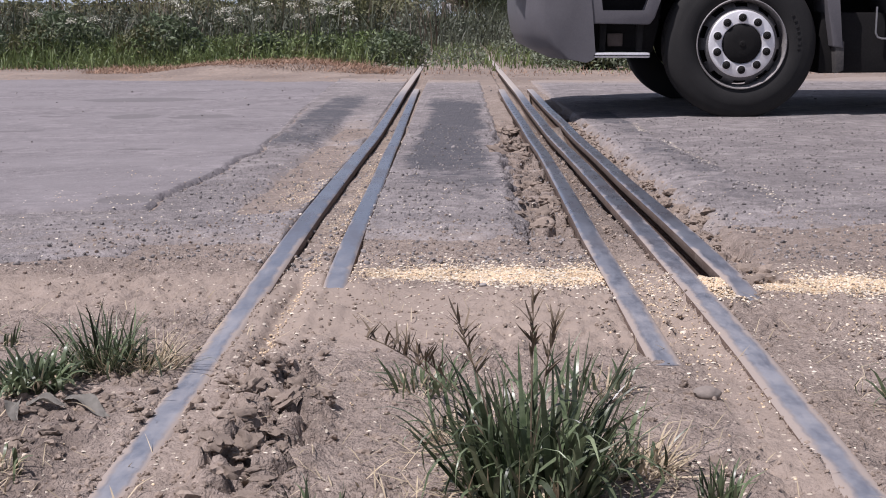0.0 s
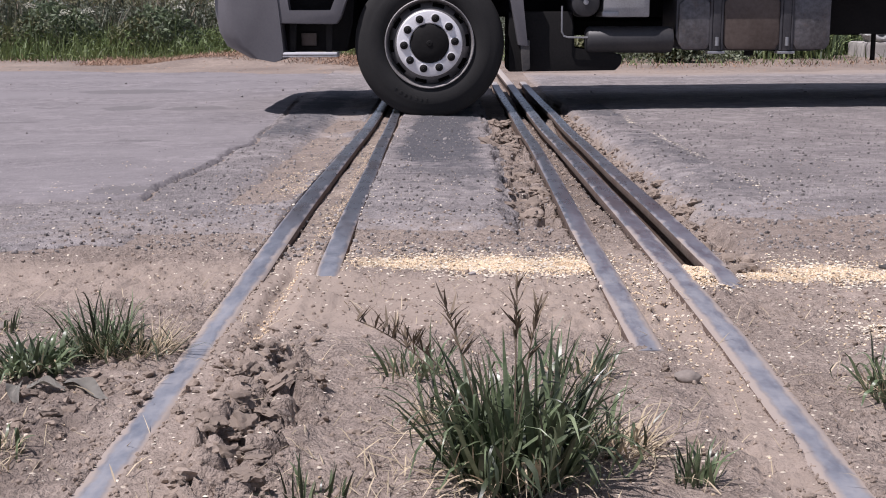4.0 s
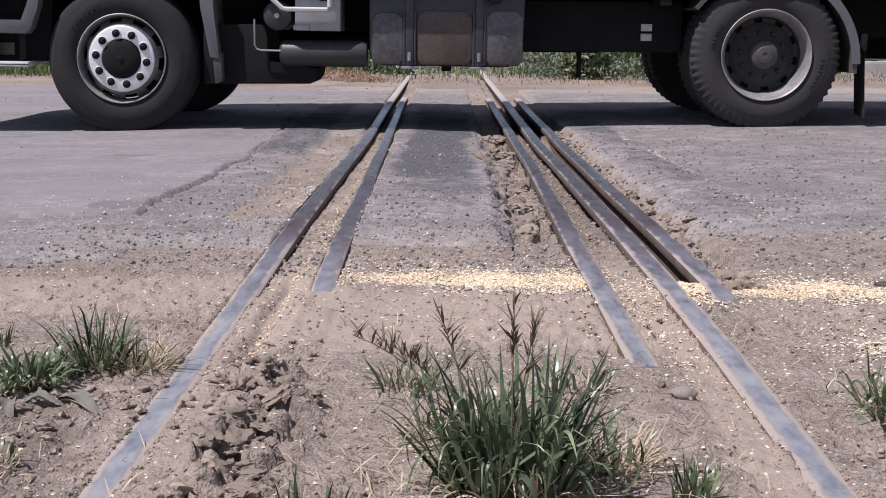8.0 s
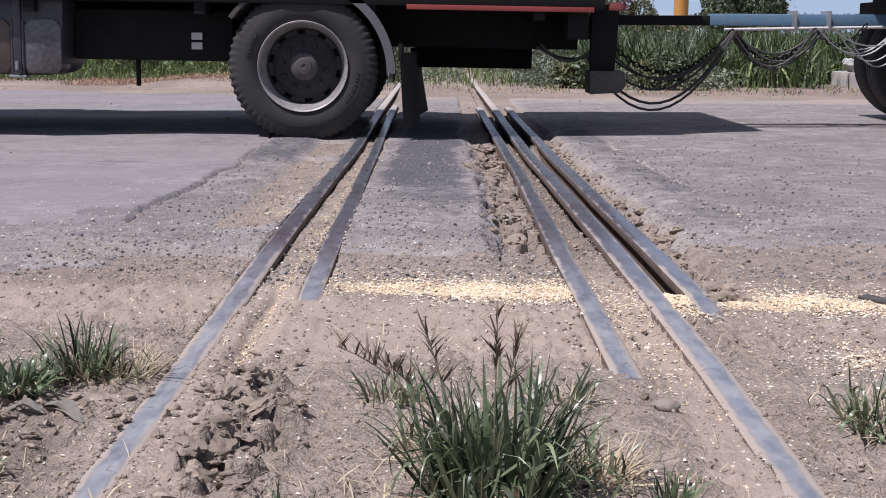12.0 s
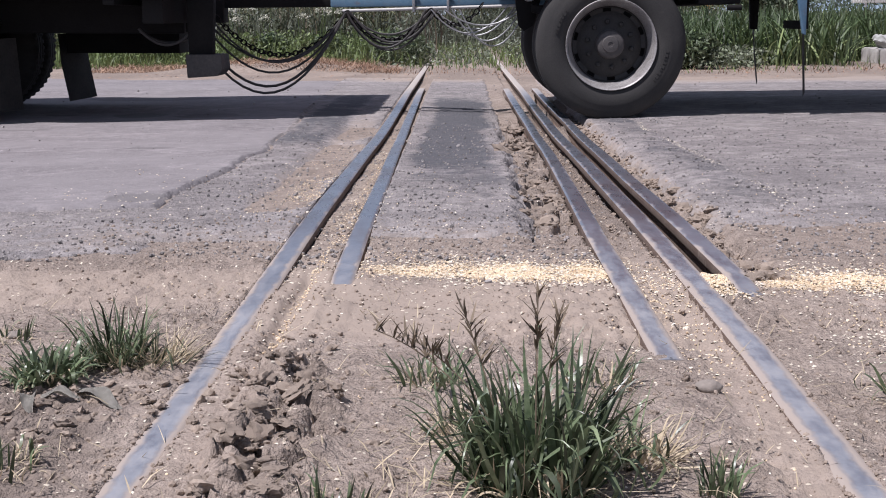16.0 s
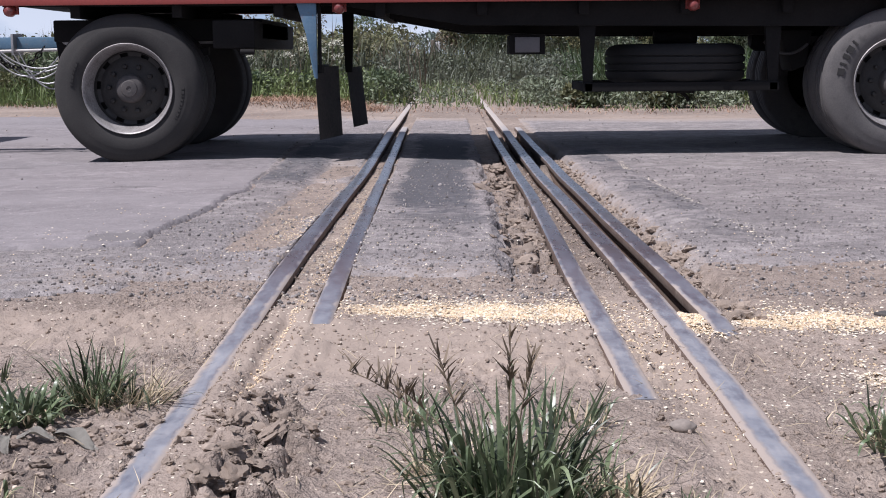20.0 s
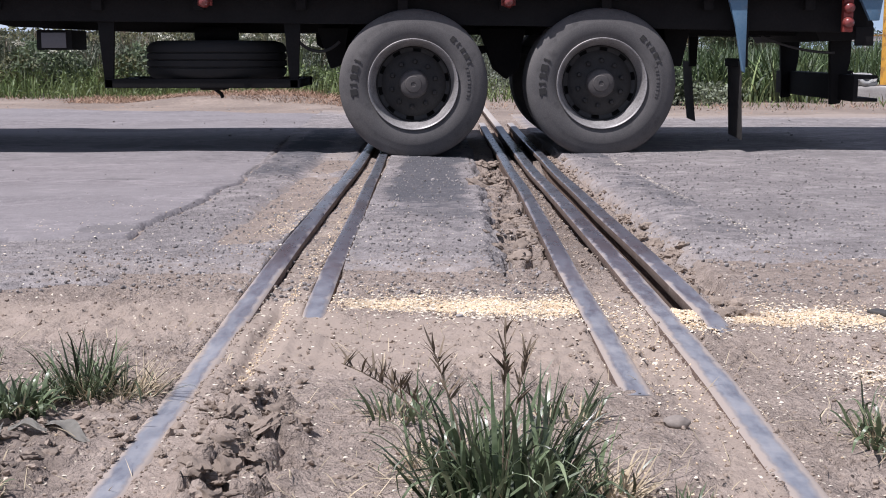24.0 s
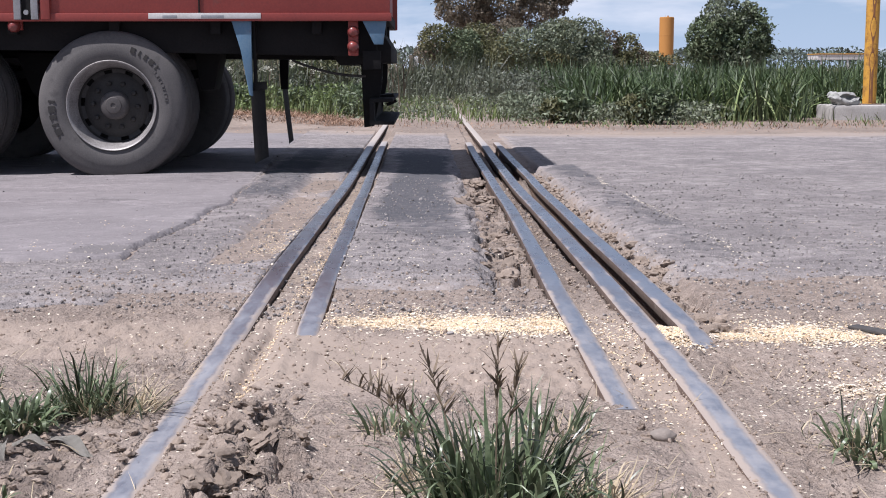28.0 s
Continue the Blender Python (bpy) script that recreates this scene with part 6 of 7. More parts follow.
def lumps(n, xf, spread, y0, y1, s0, s1):
    """Single lumps of broken paving and earth, each an object of its own."""
    for i in range(n):
        y = y0 + (y1 - y0) * rng.random()
        x = float(xf(y)) + rng.normal(0, spread)
        s = s0 + (s1 - s0) * rng.random() ** 2
        ob = new("lump", lump_meshes[i % 7])
        ob.parent = ground
        z = float(surface(np.array([x]), np.array([y]))[0])
        ob.matrix_local = pose(x, y, z + s * 0.1, rng.normal(0, 15), rng.normal(0, 15), rng.uniform(0, 360)) @ Matrix.Diagonal((s * rng.uniform(0.9, 1.7), s, s * rng.uniform(0.7, 1.0), 1))


lumps(120, lambda y: x_guard_right(y) - 0.115, 0.05, 4.1, 9.3, 0.010, 0.038)
lumps(90, lambda y: x_third(y) + 0.085, 0.03, 3.3, 9.0, 0.008, 0.028)
lumps(90, lambda y: -0.31, 0.045, 1.65, 2.45, 0.004, 0.02)
lumps(60, lambda y: -0.62, 0.14, 2.05, 2.6, 0.003, 0.016)
lumps(22, lambda y: 0.42, 0.10, 1.75, 2.45, 0.003, 0.013)


# ---- grass ----
def blades(x, y, z, height, width, lean, away, curl, segs=6, fold=0.0):
    """Curved tapering strips; away is the compass angle in which each leans."""
    n = len(x)
    t = np.linspace(0, 1, segs + 1)[None, :]
    out = height[:, None] * (lean[:, None] * t + curl[:, None] * t ** 2.4)
    up = height[:, None] * (t - 0.55 * np.abs(curl[:, None]) * t ** 2.6)
    w = width[:, None] * np.clip(1.15 * (1 - t ** 2.2), 0.04, 1) * (0.55 + 0.45 * np.clip(t * 4, 0, 1))
    ca, sa = np.cos(away)[:, None], np.sin(away)[:, None]
    turn = rng.uniform(-0.9, 0.9, n)[:, None]
    sx_, sy_ = -np.sin(away[:, None] + turn), np.cos(away[:, None] + turn)
    cxx, cyy, czz = x[:, None] + ca * out, y[:, None] + sa * out, z[:, None] + up
    left = np.stack([cxx - sx_ * w, cyy - sy_ * w, czz], -1)
    rightv = np.stack([cxx + sx_ * w, cyy + sy_ * w, czz + fold * w], -1)
    v = np.stack([left, rightv], 2).reshape(n, -1, 3)
    i = np.arange(segs) * 2
    f = np.stack([i, i + 1, i + 3, i + 2], -1)
    f = (f[None] + (np.arange(n) * (segs + 1) * 2)[:, None, None]).reshape(-1, 4)
    return v.reshape(-1, 3), f


def wild_blades(x, y, length, width, tilt, away, bend, where, swing, segs=10):
    """Grass blades that rise, then fold over at a point of their own while turning aside."""
    n = len(x)
    p = np.stack([x, y, np.full(n, -0.008)], -1)
    turn = away + rng.uniform(-0.9, 0.9, n)
    rows_, dl = [], length / segs
    for i in range(segs + 1):
        s = i / segs
        w = width * (1.12 * (1 - s ** 2.4) + 0.02) * (0.6 + 0.4 * min(1, s * 4))
        side = np.stack([-np.sin(turn), np.cos(turn), 0.25 * np.sin(turn * 3)], -1) * w[:, None]
        rows_.append(np.stack([p - side, p + side], 1))
        th = tilt + bend * np.clip((s - where + 0.22) / 0.44, 0, 1) ** 1.3
        ph = away + swing * s
        p = p + dl[:, None] * np.stack([np.sin(th) * np.cos(ph), np.sin(th) * np.sin(ph), np.cos(th)], -1)
        p[:, 2] = np.maximum(p[:, 2], 0.004)
    v = np.stack(rows_, 1).reshape(n, -1, 3)
    i = np.arange(segs) * 2
    return v, np.stack([i, i + 1, i + 3, i + 2], -1)


def tuft(name, x, y, green, dry, tall, spread, label, category="grass", wide=0.0042, droop=0.9, flat=0.8, group="grass tufts by the rails", stalks=()):
    z = float(surface(np.array([x]), np.array([y]))[0])
    t = thing(name, label, category, group, pose(x, y, z))
    for nm, n, mat, hs, lo in (("green_blade", green, BLADE, 1.0, 0.1), ("dry_blade", dry, DRY, 0.70, 0.7)):
        if not n:
            continue
        r = spread * 0.62 * np.sqrt(rng.random(n))
        a = rng.uniform(0, 6.28, n)
        h = tall * hs * (0.35 + 0.8 * rng.random(n) ** 0.8)
        away = a + rng.normal(0, 0.9, n)
        pick = rng.random(n)
        if hs == 1:
            tilt = np.abs(rng.normal(0, 0.24, n)) + 0.30 * flat * r / spread
            bend = np.where(pick < 0.3, rng.uniform(0.0, 0.5, n), np.where(pick < 0.72, rng.uniform(0.6, 1.5, n), rng.uniform(1.5, 2.6, n))) * droop
        else:
            tilt = rng.uniform(0.5, 1.5, n)
            bend = rng.uniform(-0.6, 1.9, n)
        v, f = wild_blades(r * np.cos(a), r * np.sin(a), h, wide * rng.uniform(0.4, 1.2, n) * (1 if hs == 1 else 0.55), tilt, away, bend, rng.uniform(0.3, 0.95, n), rng.normal(0, 0.7, n))
        for v1 in v:
            ob = new(nm, array_mesh(nm, v1, f, mat))
            ob.parent = t
    for k, (dx, dy, h, lx, ly, bend) in enumerate(stalks):
        pts = [(dx + lx * (u ** 1.5), dy + ly * (u ** 1.5), h * (u - bend * u ** 3)) for u in [i / 10 for i in range(11)]]
        st = part("seed_stalk", tube(bmesh.new(), pts, 0.0016, 5, 0.5), SEED, t, "thin brown seed stalk")
        n = 30
        u = rng.uniform(0.68, 1.0, n)
        p = np.array([[np.interp(q, np.linspace(0, 1, 11), [s[c] for s in pts]) for c in range(3)] for q in u])
        dirn = math.atan2(ly, lx)
        v, f = blades(p[:, 0], p[:, 1], p[:, 2], rng.uniform(0.014, 0.036, n), np.full(n, 0.0021), rng.uniform(0.3, 0.9, n), rng.uniform(0, 6.28, n), rng.uniform(-0.2, 0.4, n), 3)
        sd = new("seed_head", array_mesh("seed_head", v, f, SEED))
        sd.parent = t
    return t


tuft("grass_tuft", 0.118, 1.825, 430, 150, 0.215, 0.135, "large green grass tuft with brown seed stalks in bare soil", wide=0.0046, droop=1.75, flat=1.5,
     stalks=((0.0, 0.0, 0.285, 0.005, 0.02, 0.0), (0.0, 0.0, 0.255, 0.035, 0.0, 0.0), (-0.03, 0.0, 0.29, -0.20, 0.03, 0.22), (-0.04, 0.0, 0.255, -0.06, 0.03, 0.02), (-0.03, 0.01, 0.27, -0.16, 0.05, 0.22)))
tuft("grass_tuft", -0.045, 2.37, 46, 40, 0.085, 0.09, "low green sprig of grass beside a larger tuft", wide=0.0032, droop=1.3, flat=2.2)
tuft("grass_tuft", 0.27, 2.36, 36, 40, 0.085, 0.10, "low mixed green and dry grass sprig", wide=0.003, droop=1.2, flat=1.8)
tuft("grass_tuft", 0.02, 2.08, 8, 130, 0.12, 0.09, "flattened straw coloured dead grass", wide=0.0034, droop=1.2, flat=2.6)
tuft("grass_tuft", 0.285, 1.95, 14, 190, 0.13, 0.085, "flattened straw coloured dead grass", wide=0.0036, droop=1.2, flat=2.6)
tuft("grass_tuft", -0.670, 2.52, 170, 120, 0.150, 0.070, "sprawling green and straw coloured grass tuft", wide=0.0027, droop=1.6, flat=2.0)
tuft("grass_tuft", -0.605, 2.55, 40, 260, 0.15, 0.11, "half dried grass tuft in bare soil", wide=0.0022, droop=1.5, flat=4.0)
tuft("grass_tuft", -0.770, 2.41, 190, 60, 0.085, 0.11, "flattened dusty grass tuft", wide=0.0044, droop=1.5, flat=4.2)
tuft("grass_tuft", -0.70, 1.93, 36, 70, 0.075, 0.11, "short dry grass tuft", wide=0.003, droop=1.2)
tuft("grass_tuft", 0.83, 2.20, 110, 150, 0.14, 0.13, "loose green tuft with dry blades", wide=0.0034, droop=1.8, flat=2.2)
tuft("grass_tuft", 0.375, 1.80, 44, 6, 0.07, 0.05, "small upright green sprout", wide=0.0028, droop=0.4)
tuft("grass_tuft", -0.17, 1.74, 36, 30, 0.07, 0.08, "small half dry sprout", wide=0.0028, droop=0.7)
tuft("grass_tuft", -0.96, 2.72, 26, 40, 0.055, 0.08, "tiny dry tuft on bare soil", wide=0.0026, droop=1.2)
n = 1000
sx, sy = rng.uniform(-1.0, 1.2, n), rng.uniform(1.5, 3.2, n)
near_main = rng.random(n) < 0.45
sx[near_main], sy[near_main] = 0.10 + rng.normal(0, 0.15, near_main.sum()), 1.9 + rng.normal(0, 0.13, near_main.sum())
v, f = blades(sx, sy, surface(sx, sy) + 0.003, rng.uniform(0.008, 0.035, n), rng.uniform(0.0006, 0.0016, n), rng.uniform(1.0, 2.5, n), rng.uniform(0, 6.28, n), rng.uniform(-0.3, 0.3, n), 3)
v[:, 2] = np.clip(v[:, 2], 0.05, 0.095)
tagged(new("straw_bits", array_mesh("straw_bits", v, f, DRY)), "bits of dry straw lying on the soil", "straw", kind="stuff")


# ---- single pieces by the rails ----
def piece(name, x, y, size, mat, label, category, seed, flat=1.0, turn=0.0, tilt=0.0):
    random.seed(seed)
    bm = bmesh.new()
    bmesh.ops.create_icosphere(bm, subdivisions=3, radius=1.0)
    o = Vector((seed * 3.1, seed * 1.7, 0))
    for v in bm.verts:
        v.co *= 1 + 0.28 * noise.noise(v.co * 1.3 + o) + 0.08 * noise.noise(v.co * 4 + o)
        v.co = Vector((v.co.x * size[0], v.co.y * size[1], v.co.z * size[2]))
    ob = lone(name, bm, mat, label, category)
    ob.matrix_world = pose(x, y, float(surface(np.array([x]), np.array([y]))[0]) + size[2] * 0.35, tilt, tilt * 0.6, turn)
    return ob


piece("stone", 0.462, 2.33, (0.024, 0.018, 0.014), STONE, "rounded brown field stone lying in soil", "stone", 1, turn=-15)
piece("stone", 0.318, 4.50, (0.036, 0.042, 0.020), CLOD, "rounded pale lump in the broken strip by the rail", "stone", 2, turn=20)
piece("stone", -0.95, 2.75, (0.02, 0.014, 0.010), STONE, "small flat stone in soil", "stone", 3)
piece("stone", 0.08, 3.26, (0.010, 0.008, 0.006), PEBBLE, "small dark stone by the grain", "stone", 4)


def curled_chip(x, y, length, width, turn, curl, label, mat, rise=0.02):
    """A curled sliver of bark or leaf."""
    bm = bmesh.new()
    rows_ = []
    for i in range(11):
        u = i / 10
        w = width * (0.35 + 0.65 * math.sin(math.pi * min(1, 0.15 + u * 0.85)))
        row = []
        for j in range(7):
            s = j / 3 - 1
            row.append(bm.verts.new((length * (u - 0.5), w * s * 0.5 + 0.006 * math.sin(u * 5), rise * math.sin(u * math.pi) + curl * s * s + 0.003 * math.sin(9 * u + 3 * s))))
        rows_.append(row)
    for a, b in zip(rows_, rows_[1:]):
        for j in range(6):
            bm.faces.new((a[j], a[j + 1], b[j + 1], b[j]))
    r = bmesh.ops.solidify(bm, geom=bm.faces[:], thickness=0.0025)
    ob = lone("bark_chip", bm, mat, label, "bark")
    ob.matrix_world = pose(x, y, float(surface(np.array([x]), np.array([y]))[0]) + 0.003, 5, 0, turn)
    return ob


curled_chip(-0.640, 2.285, 0.16, 0.034, -44, 0.004, "curled grey green leaf sliver on the soil", CHIP, 0.012)
curled_chip(-0.755, 2.25, 0.08, 0.030, -60, 0.006, "curled brown bark piece on the soil", CHIP, 0.022)
curled_chip(-0.71, 2.285, 0.07, 0.03, 5, 0.006, "small curled leaf scrap", CHIP, 0.012)
bm = box(bmesh.new(), -0.022, 0.022, -0.075, 0.075, 0.0, 0.008, 0.003)
ob = lone("rubber_scrap", bm, FLAP, "flat dark scrap of rubber by the grain", "scrap")
ob.matrix_world = pose(1.205, 3.30, float(surface(np.array([1.205]), np.array([3.30]))[0]) + 0.004, 0, 0, 35)


# ---- weeds beyond the road ----
def leaf_cloud(p, size, mat, name, flat=0.0):
    """Small folded leaves, two triangles each, turned at random."""
    n = len(p)
    a = rng.normal(size=(n, 3))
    a[:, 2] *= 1 - flat
    a /= np.linalg.norm(a, axis=1)[:, None]
    b = np.cross(a, rng.normal(size=(n, 3)))
    b /= np.linalg.norm(b, axis=1)[:, None]
    s = size[:, None]
    v = np.stack([p - a * s, p + b * s * 0.42, p + a * s, p - b * s * 0.42 + np.cross(a, b) * s * 0.2], 1).reshape(-1, 3)
    f = (np.array([[0, 1, 2, 3]])[None] + (np.arange(n) * 4)[:, None, None]).reshape(-1, 4)
    return array_mesh(name, v, f, mat, False)


def ground_z(x, y):
    return ground_height(x, y)


def meadow(name, n, x0, x1, y0, y1, h0, h1, w, mat, label, category="weeds", curl=0.5, edge=0.5, patchy=0.0, segs=4, lean=0.25, shape=None, ahead=0.0):
    x, y = rng.uniform(x0, x1, n), rng.uniform(y0, y1, n)
    keep = (y > y0 + edge * (0.5 + 0.5 * vnoise(x, y, 0.8, 3))) & (vnoise(x, y, 0.6, 3) > patchy - 1 + 0.35 * rng.random(n))
    keep &= y > weed_front(x) - ahead
    if shape is not None:
        keep &= shape(x, y)
    x, y = x[keep], y[keep]
    n = len(x)
    h = (h0 + (h1 - h0) * rng.random(n) ** 1.4) * (1 + 0.25 * vnoise(x, y, 0.5, 2)) * (0.55 + 0.45 * np.clip((y - weed_front(x) + ahead) / 1.5, 0, 1))
    v, f = blades(x, y, ground_z(x, y) - 0.01, h, w * rng.uniform(0.5, 1.2, n), lean * rng.random(n), rng.uniform(0, 6.28, n), curl * rng.random(n), segs)
    return tagged(new(name, array_mesh(name, v, f, mat)), label, category, kind="stuff")


def off_track(x, y):
    """Clear of the rails, which run on between low weeds."""
    return (np.abs(x - 0.07) > 1.15 + 0.35 * vnoise(y, x, 0.7, 2)) | (y > 27)


def off_block(x, y):
    """Clear of the concrete block and the ground before it."""
    return (np.abs(x - 6.45) > 1.0) | (y > 19.3)


def leafy(name, n, x0, x1, y0, y1, h, size, mat, label, shape=None, category="weeds"):
    x, y = rng.uniform(x0, x1, n), rng.uniform(y0, y1, n)
    keep = (vnoise(x, y, 0.9, 3) > -0.25 + 0.3 * rng.random(n)) & (y > weed_front(x))
    if shape is not None:
        keep &= shape(x, y)
    x, y = x[keep], y[keep]
    top = h * (0.65 + 0.45 * vnoise(x, y, 0.7, 3)) * (0.4 + 0.6 * np.clip((y - weed_front(x)) / 1.2, 0, 1))
    z = ground_z(x, y) + np.clip(top, 0.04, None) * rng.random(len(x)) ** 0.7
    return tagged(new(name, leaf_cloud(np.stack([x, y, z], 1), size * rng.uniform(0.6, 1.3, len(x)), mat, name)), label, category, kind="stuff")


# dry verge
meadow("dry_mound", 17000, -5.2, -0.8, 16.9, 20.2, 0.04, 0.17, 0.005, VERGE_DRY, "mound of bleached dry grass on the verge", "grass", curl=1.6, lean=1.8, edge=0.0, patchy=0.15, segs=3, ahead=1.3, shape=lambda x, y: y < weed_front(x) + 0.3)
sx, sy = field(2200, -9, 9, 15.2, 18.6)
scatter("verge_litter", "flake", sx, sy, 0.006 + 0.02 * rng.random(len(sx)) ** 3, VERGE_DRY, "dry litter on the verge", "litter", sink=0.6, tilt=0.12)
meadow("dry_verge", 11000, -9, 9.5, 15.8, 20.5, 0.03, 0.13, 0.005, VERGE_DRY, "bleached dry grass along the verge", "grass", curl=0.9, lean=0.7, edge=0.0, patchy=0.35, segs=3, ahead=0.7, shape=lambda x, y: y < weed_front(x) + 0.6)
meadow("verge_grass", 3600, -9, 9.5, 16.2, 20.8, 0.08, 0.26, 0.008, WEED, "short green verge grass", "grass", curl=0.8, lean=0.5, edge=0.0, patchy=0.25, segs=3, ahead=0.15, shape=lambda x, y: off_track(x, y) & (y < weed_front(x) + 1.2))
# left of the rails
meadow("tall_weeds", 14000, -11, -0.6, 17.0, 24.5, 0.15, 0.60, 0.008, WEED, "dense green roadside grass and weeds", "weeds", curl=0.6, edge=0.8, shape=off_track)
leafy("leafy_weeds", 22000, -11, -0.9, 17.0, 24.0, 0.62, 0.032, WEED, "leafy green roadside weeds", off_track)
meadow("seeding_weeds", 900, -17, -0.3, 23, 40, 0.8, 1.6, 0.014, BROWN_LEAF, "tall brownish seeding weeds", "weeds", curl=0.35, lean=0.3, edge=1.5)
meadow("back_weeds", 9000, -18, 1.5, 22, 42, 0.7, 1.4, 0.012, SHADED_SCRUB, "tall olive weeds behind the verge", "weeds", curl=0.5, edge=1.5, shape=lambda x, y: (np.abs(x) > 1.2) | (y > 29))
leafy("back_leaves", 34000, -16, 1.0, 22.5, 34, 1.25, 0.045, SHADED_SCRUB, "leafy olive weeds behind the verge", lambda x, y: (np.abs(x) > 1.3) | (y > 29))
leafy("hedge_leaves", 15000, -22, -1.2, 37, 48, 2.0, 0.10, BUSH, "rough olive hedge in the field", category="bushes")
leafy("hedge_brown", 9000, -22, -0.8, 36, 46, 1.9, 0.08, BUSH, "rough dusty scrub in the field", category="bushes")
# between and beside the rails
meadow("track_weeds", 2600, -1.5, 1.7, 17.0, 29, 0.05, 0.32, 0.009, WEED, "low weeds between the rails", "weeds", curl=0.7, edge=1.2, patchy=0.1)
leafy("track_leaves", 4200, -1.6, 1.8, 17.6, 30, 0.30, 0.035, BUSH_GREY, "low grey green weeds between the rails",
      lambda x, y: (np.abs(x - x_left(y)) > 0.12) & (np.abs(x - x_right(y)) > 0.12))
# right of the rails
leafy("dock_weeds", 12000, 0.9, 4.2, 17.2, 20.5, 0.42, 0.036, BUSH_GREY, "grey green leafy weeds by the verge", off_track)
meadow("cane_grass", 12000, 2.3, 13, 17.6, 26, 0.55, 1.0, 0.019, CANE, "tall dark cane grass", "grass", curl=0.75, edge=1.0, lean=0.35, segs=5, shape=off_block)
meadow("cane_tips", 5600, 2.6, 13, 17.6, 24, 0.30, 0.85, 0.013, CANE_TIP, "paler cane grass blades", "grass", curl=1.25, edge=1.0, lean=0.5, segs=6, shape=off_block)
meadow("far_cane", 9000, 3.0, 32, 26, 52, 0.7, 1.15, 0.024, CANE, "tall cane grass further back", "grass", curl=0.6, lean=0.3)
meadow("far_field", 7000, -45, 45, 50, 130, 0.7, 1.15, 0.06, BUSH, "overgrown field", "grass", curl=0.5, lean=0.3, segs=3)
leafy("track_scrub", 26000, -2.4, 4.4, 21, 42, 0.95, 0.042, SCRUB_GREY, "soft grey green scrub over the old track", lambda x, y: (np.abs(x - 0.07) > 0.9) | (y > 29))
meadow("rail_side_weeds", 2600, -3.0, 4.5, 26, 46, 0.3, 0.65, 0.010, SCRUB_GREY, "grey green weeds over the old track", "weeds", curl=0.5)


def umbel(x, y, h):
    """A white flowering umbel on a thin stalk."""
    z = float(ground_z(np.array([x]), np.array([y]))[0])
    t = thing("umbel_plant", "tall weed with a white flower umbel", "flower", "white flowering weeds", pose(x, y, z))
    bm = bmesh.new()
    lx = random.uniform(-0.1, 0.1)
    tube(bm, [(0, 0, 0), (lx * 0.4, 0, h * 0.5), (lx, 0, h)], 0.006, 5, 0.6)
    part("stalk", bm, WEED, t)
    n = 60
    r = random.uniform(0.08, 0.15) * np.sqrt(rng.random(n))
    a = rng.uniform(0, 6.28, n)
    p = np.stack([lx + r * np.cos(a), r * np.sin(a), h + 0.05 - 3.5 * r ** 2 + rng.normal(0, 0.022, n)], 1)
    fl = new("flower_head", leaf_cloud(p, rng.uniform(0.014, 0.026, n), FLOWER, "flower_head", 0.5))
    fl.parent = t
    return t


random.seed(4)
for i in range(24):
    g = random.choice(((-4.9, 0.5), (-3.4, 0.35), (-2.2, 0.25), (-6.6, 0.6), (-1.7, 0.12), (-3.9, 0.9)))
    umbel(g[0] + random.gauss(0, g[1]), random.uniform(20.0, 23.0), random.uniform(0.66, 1.0))


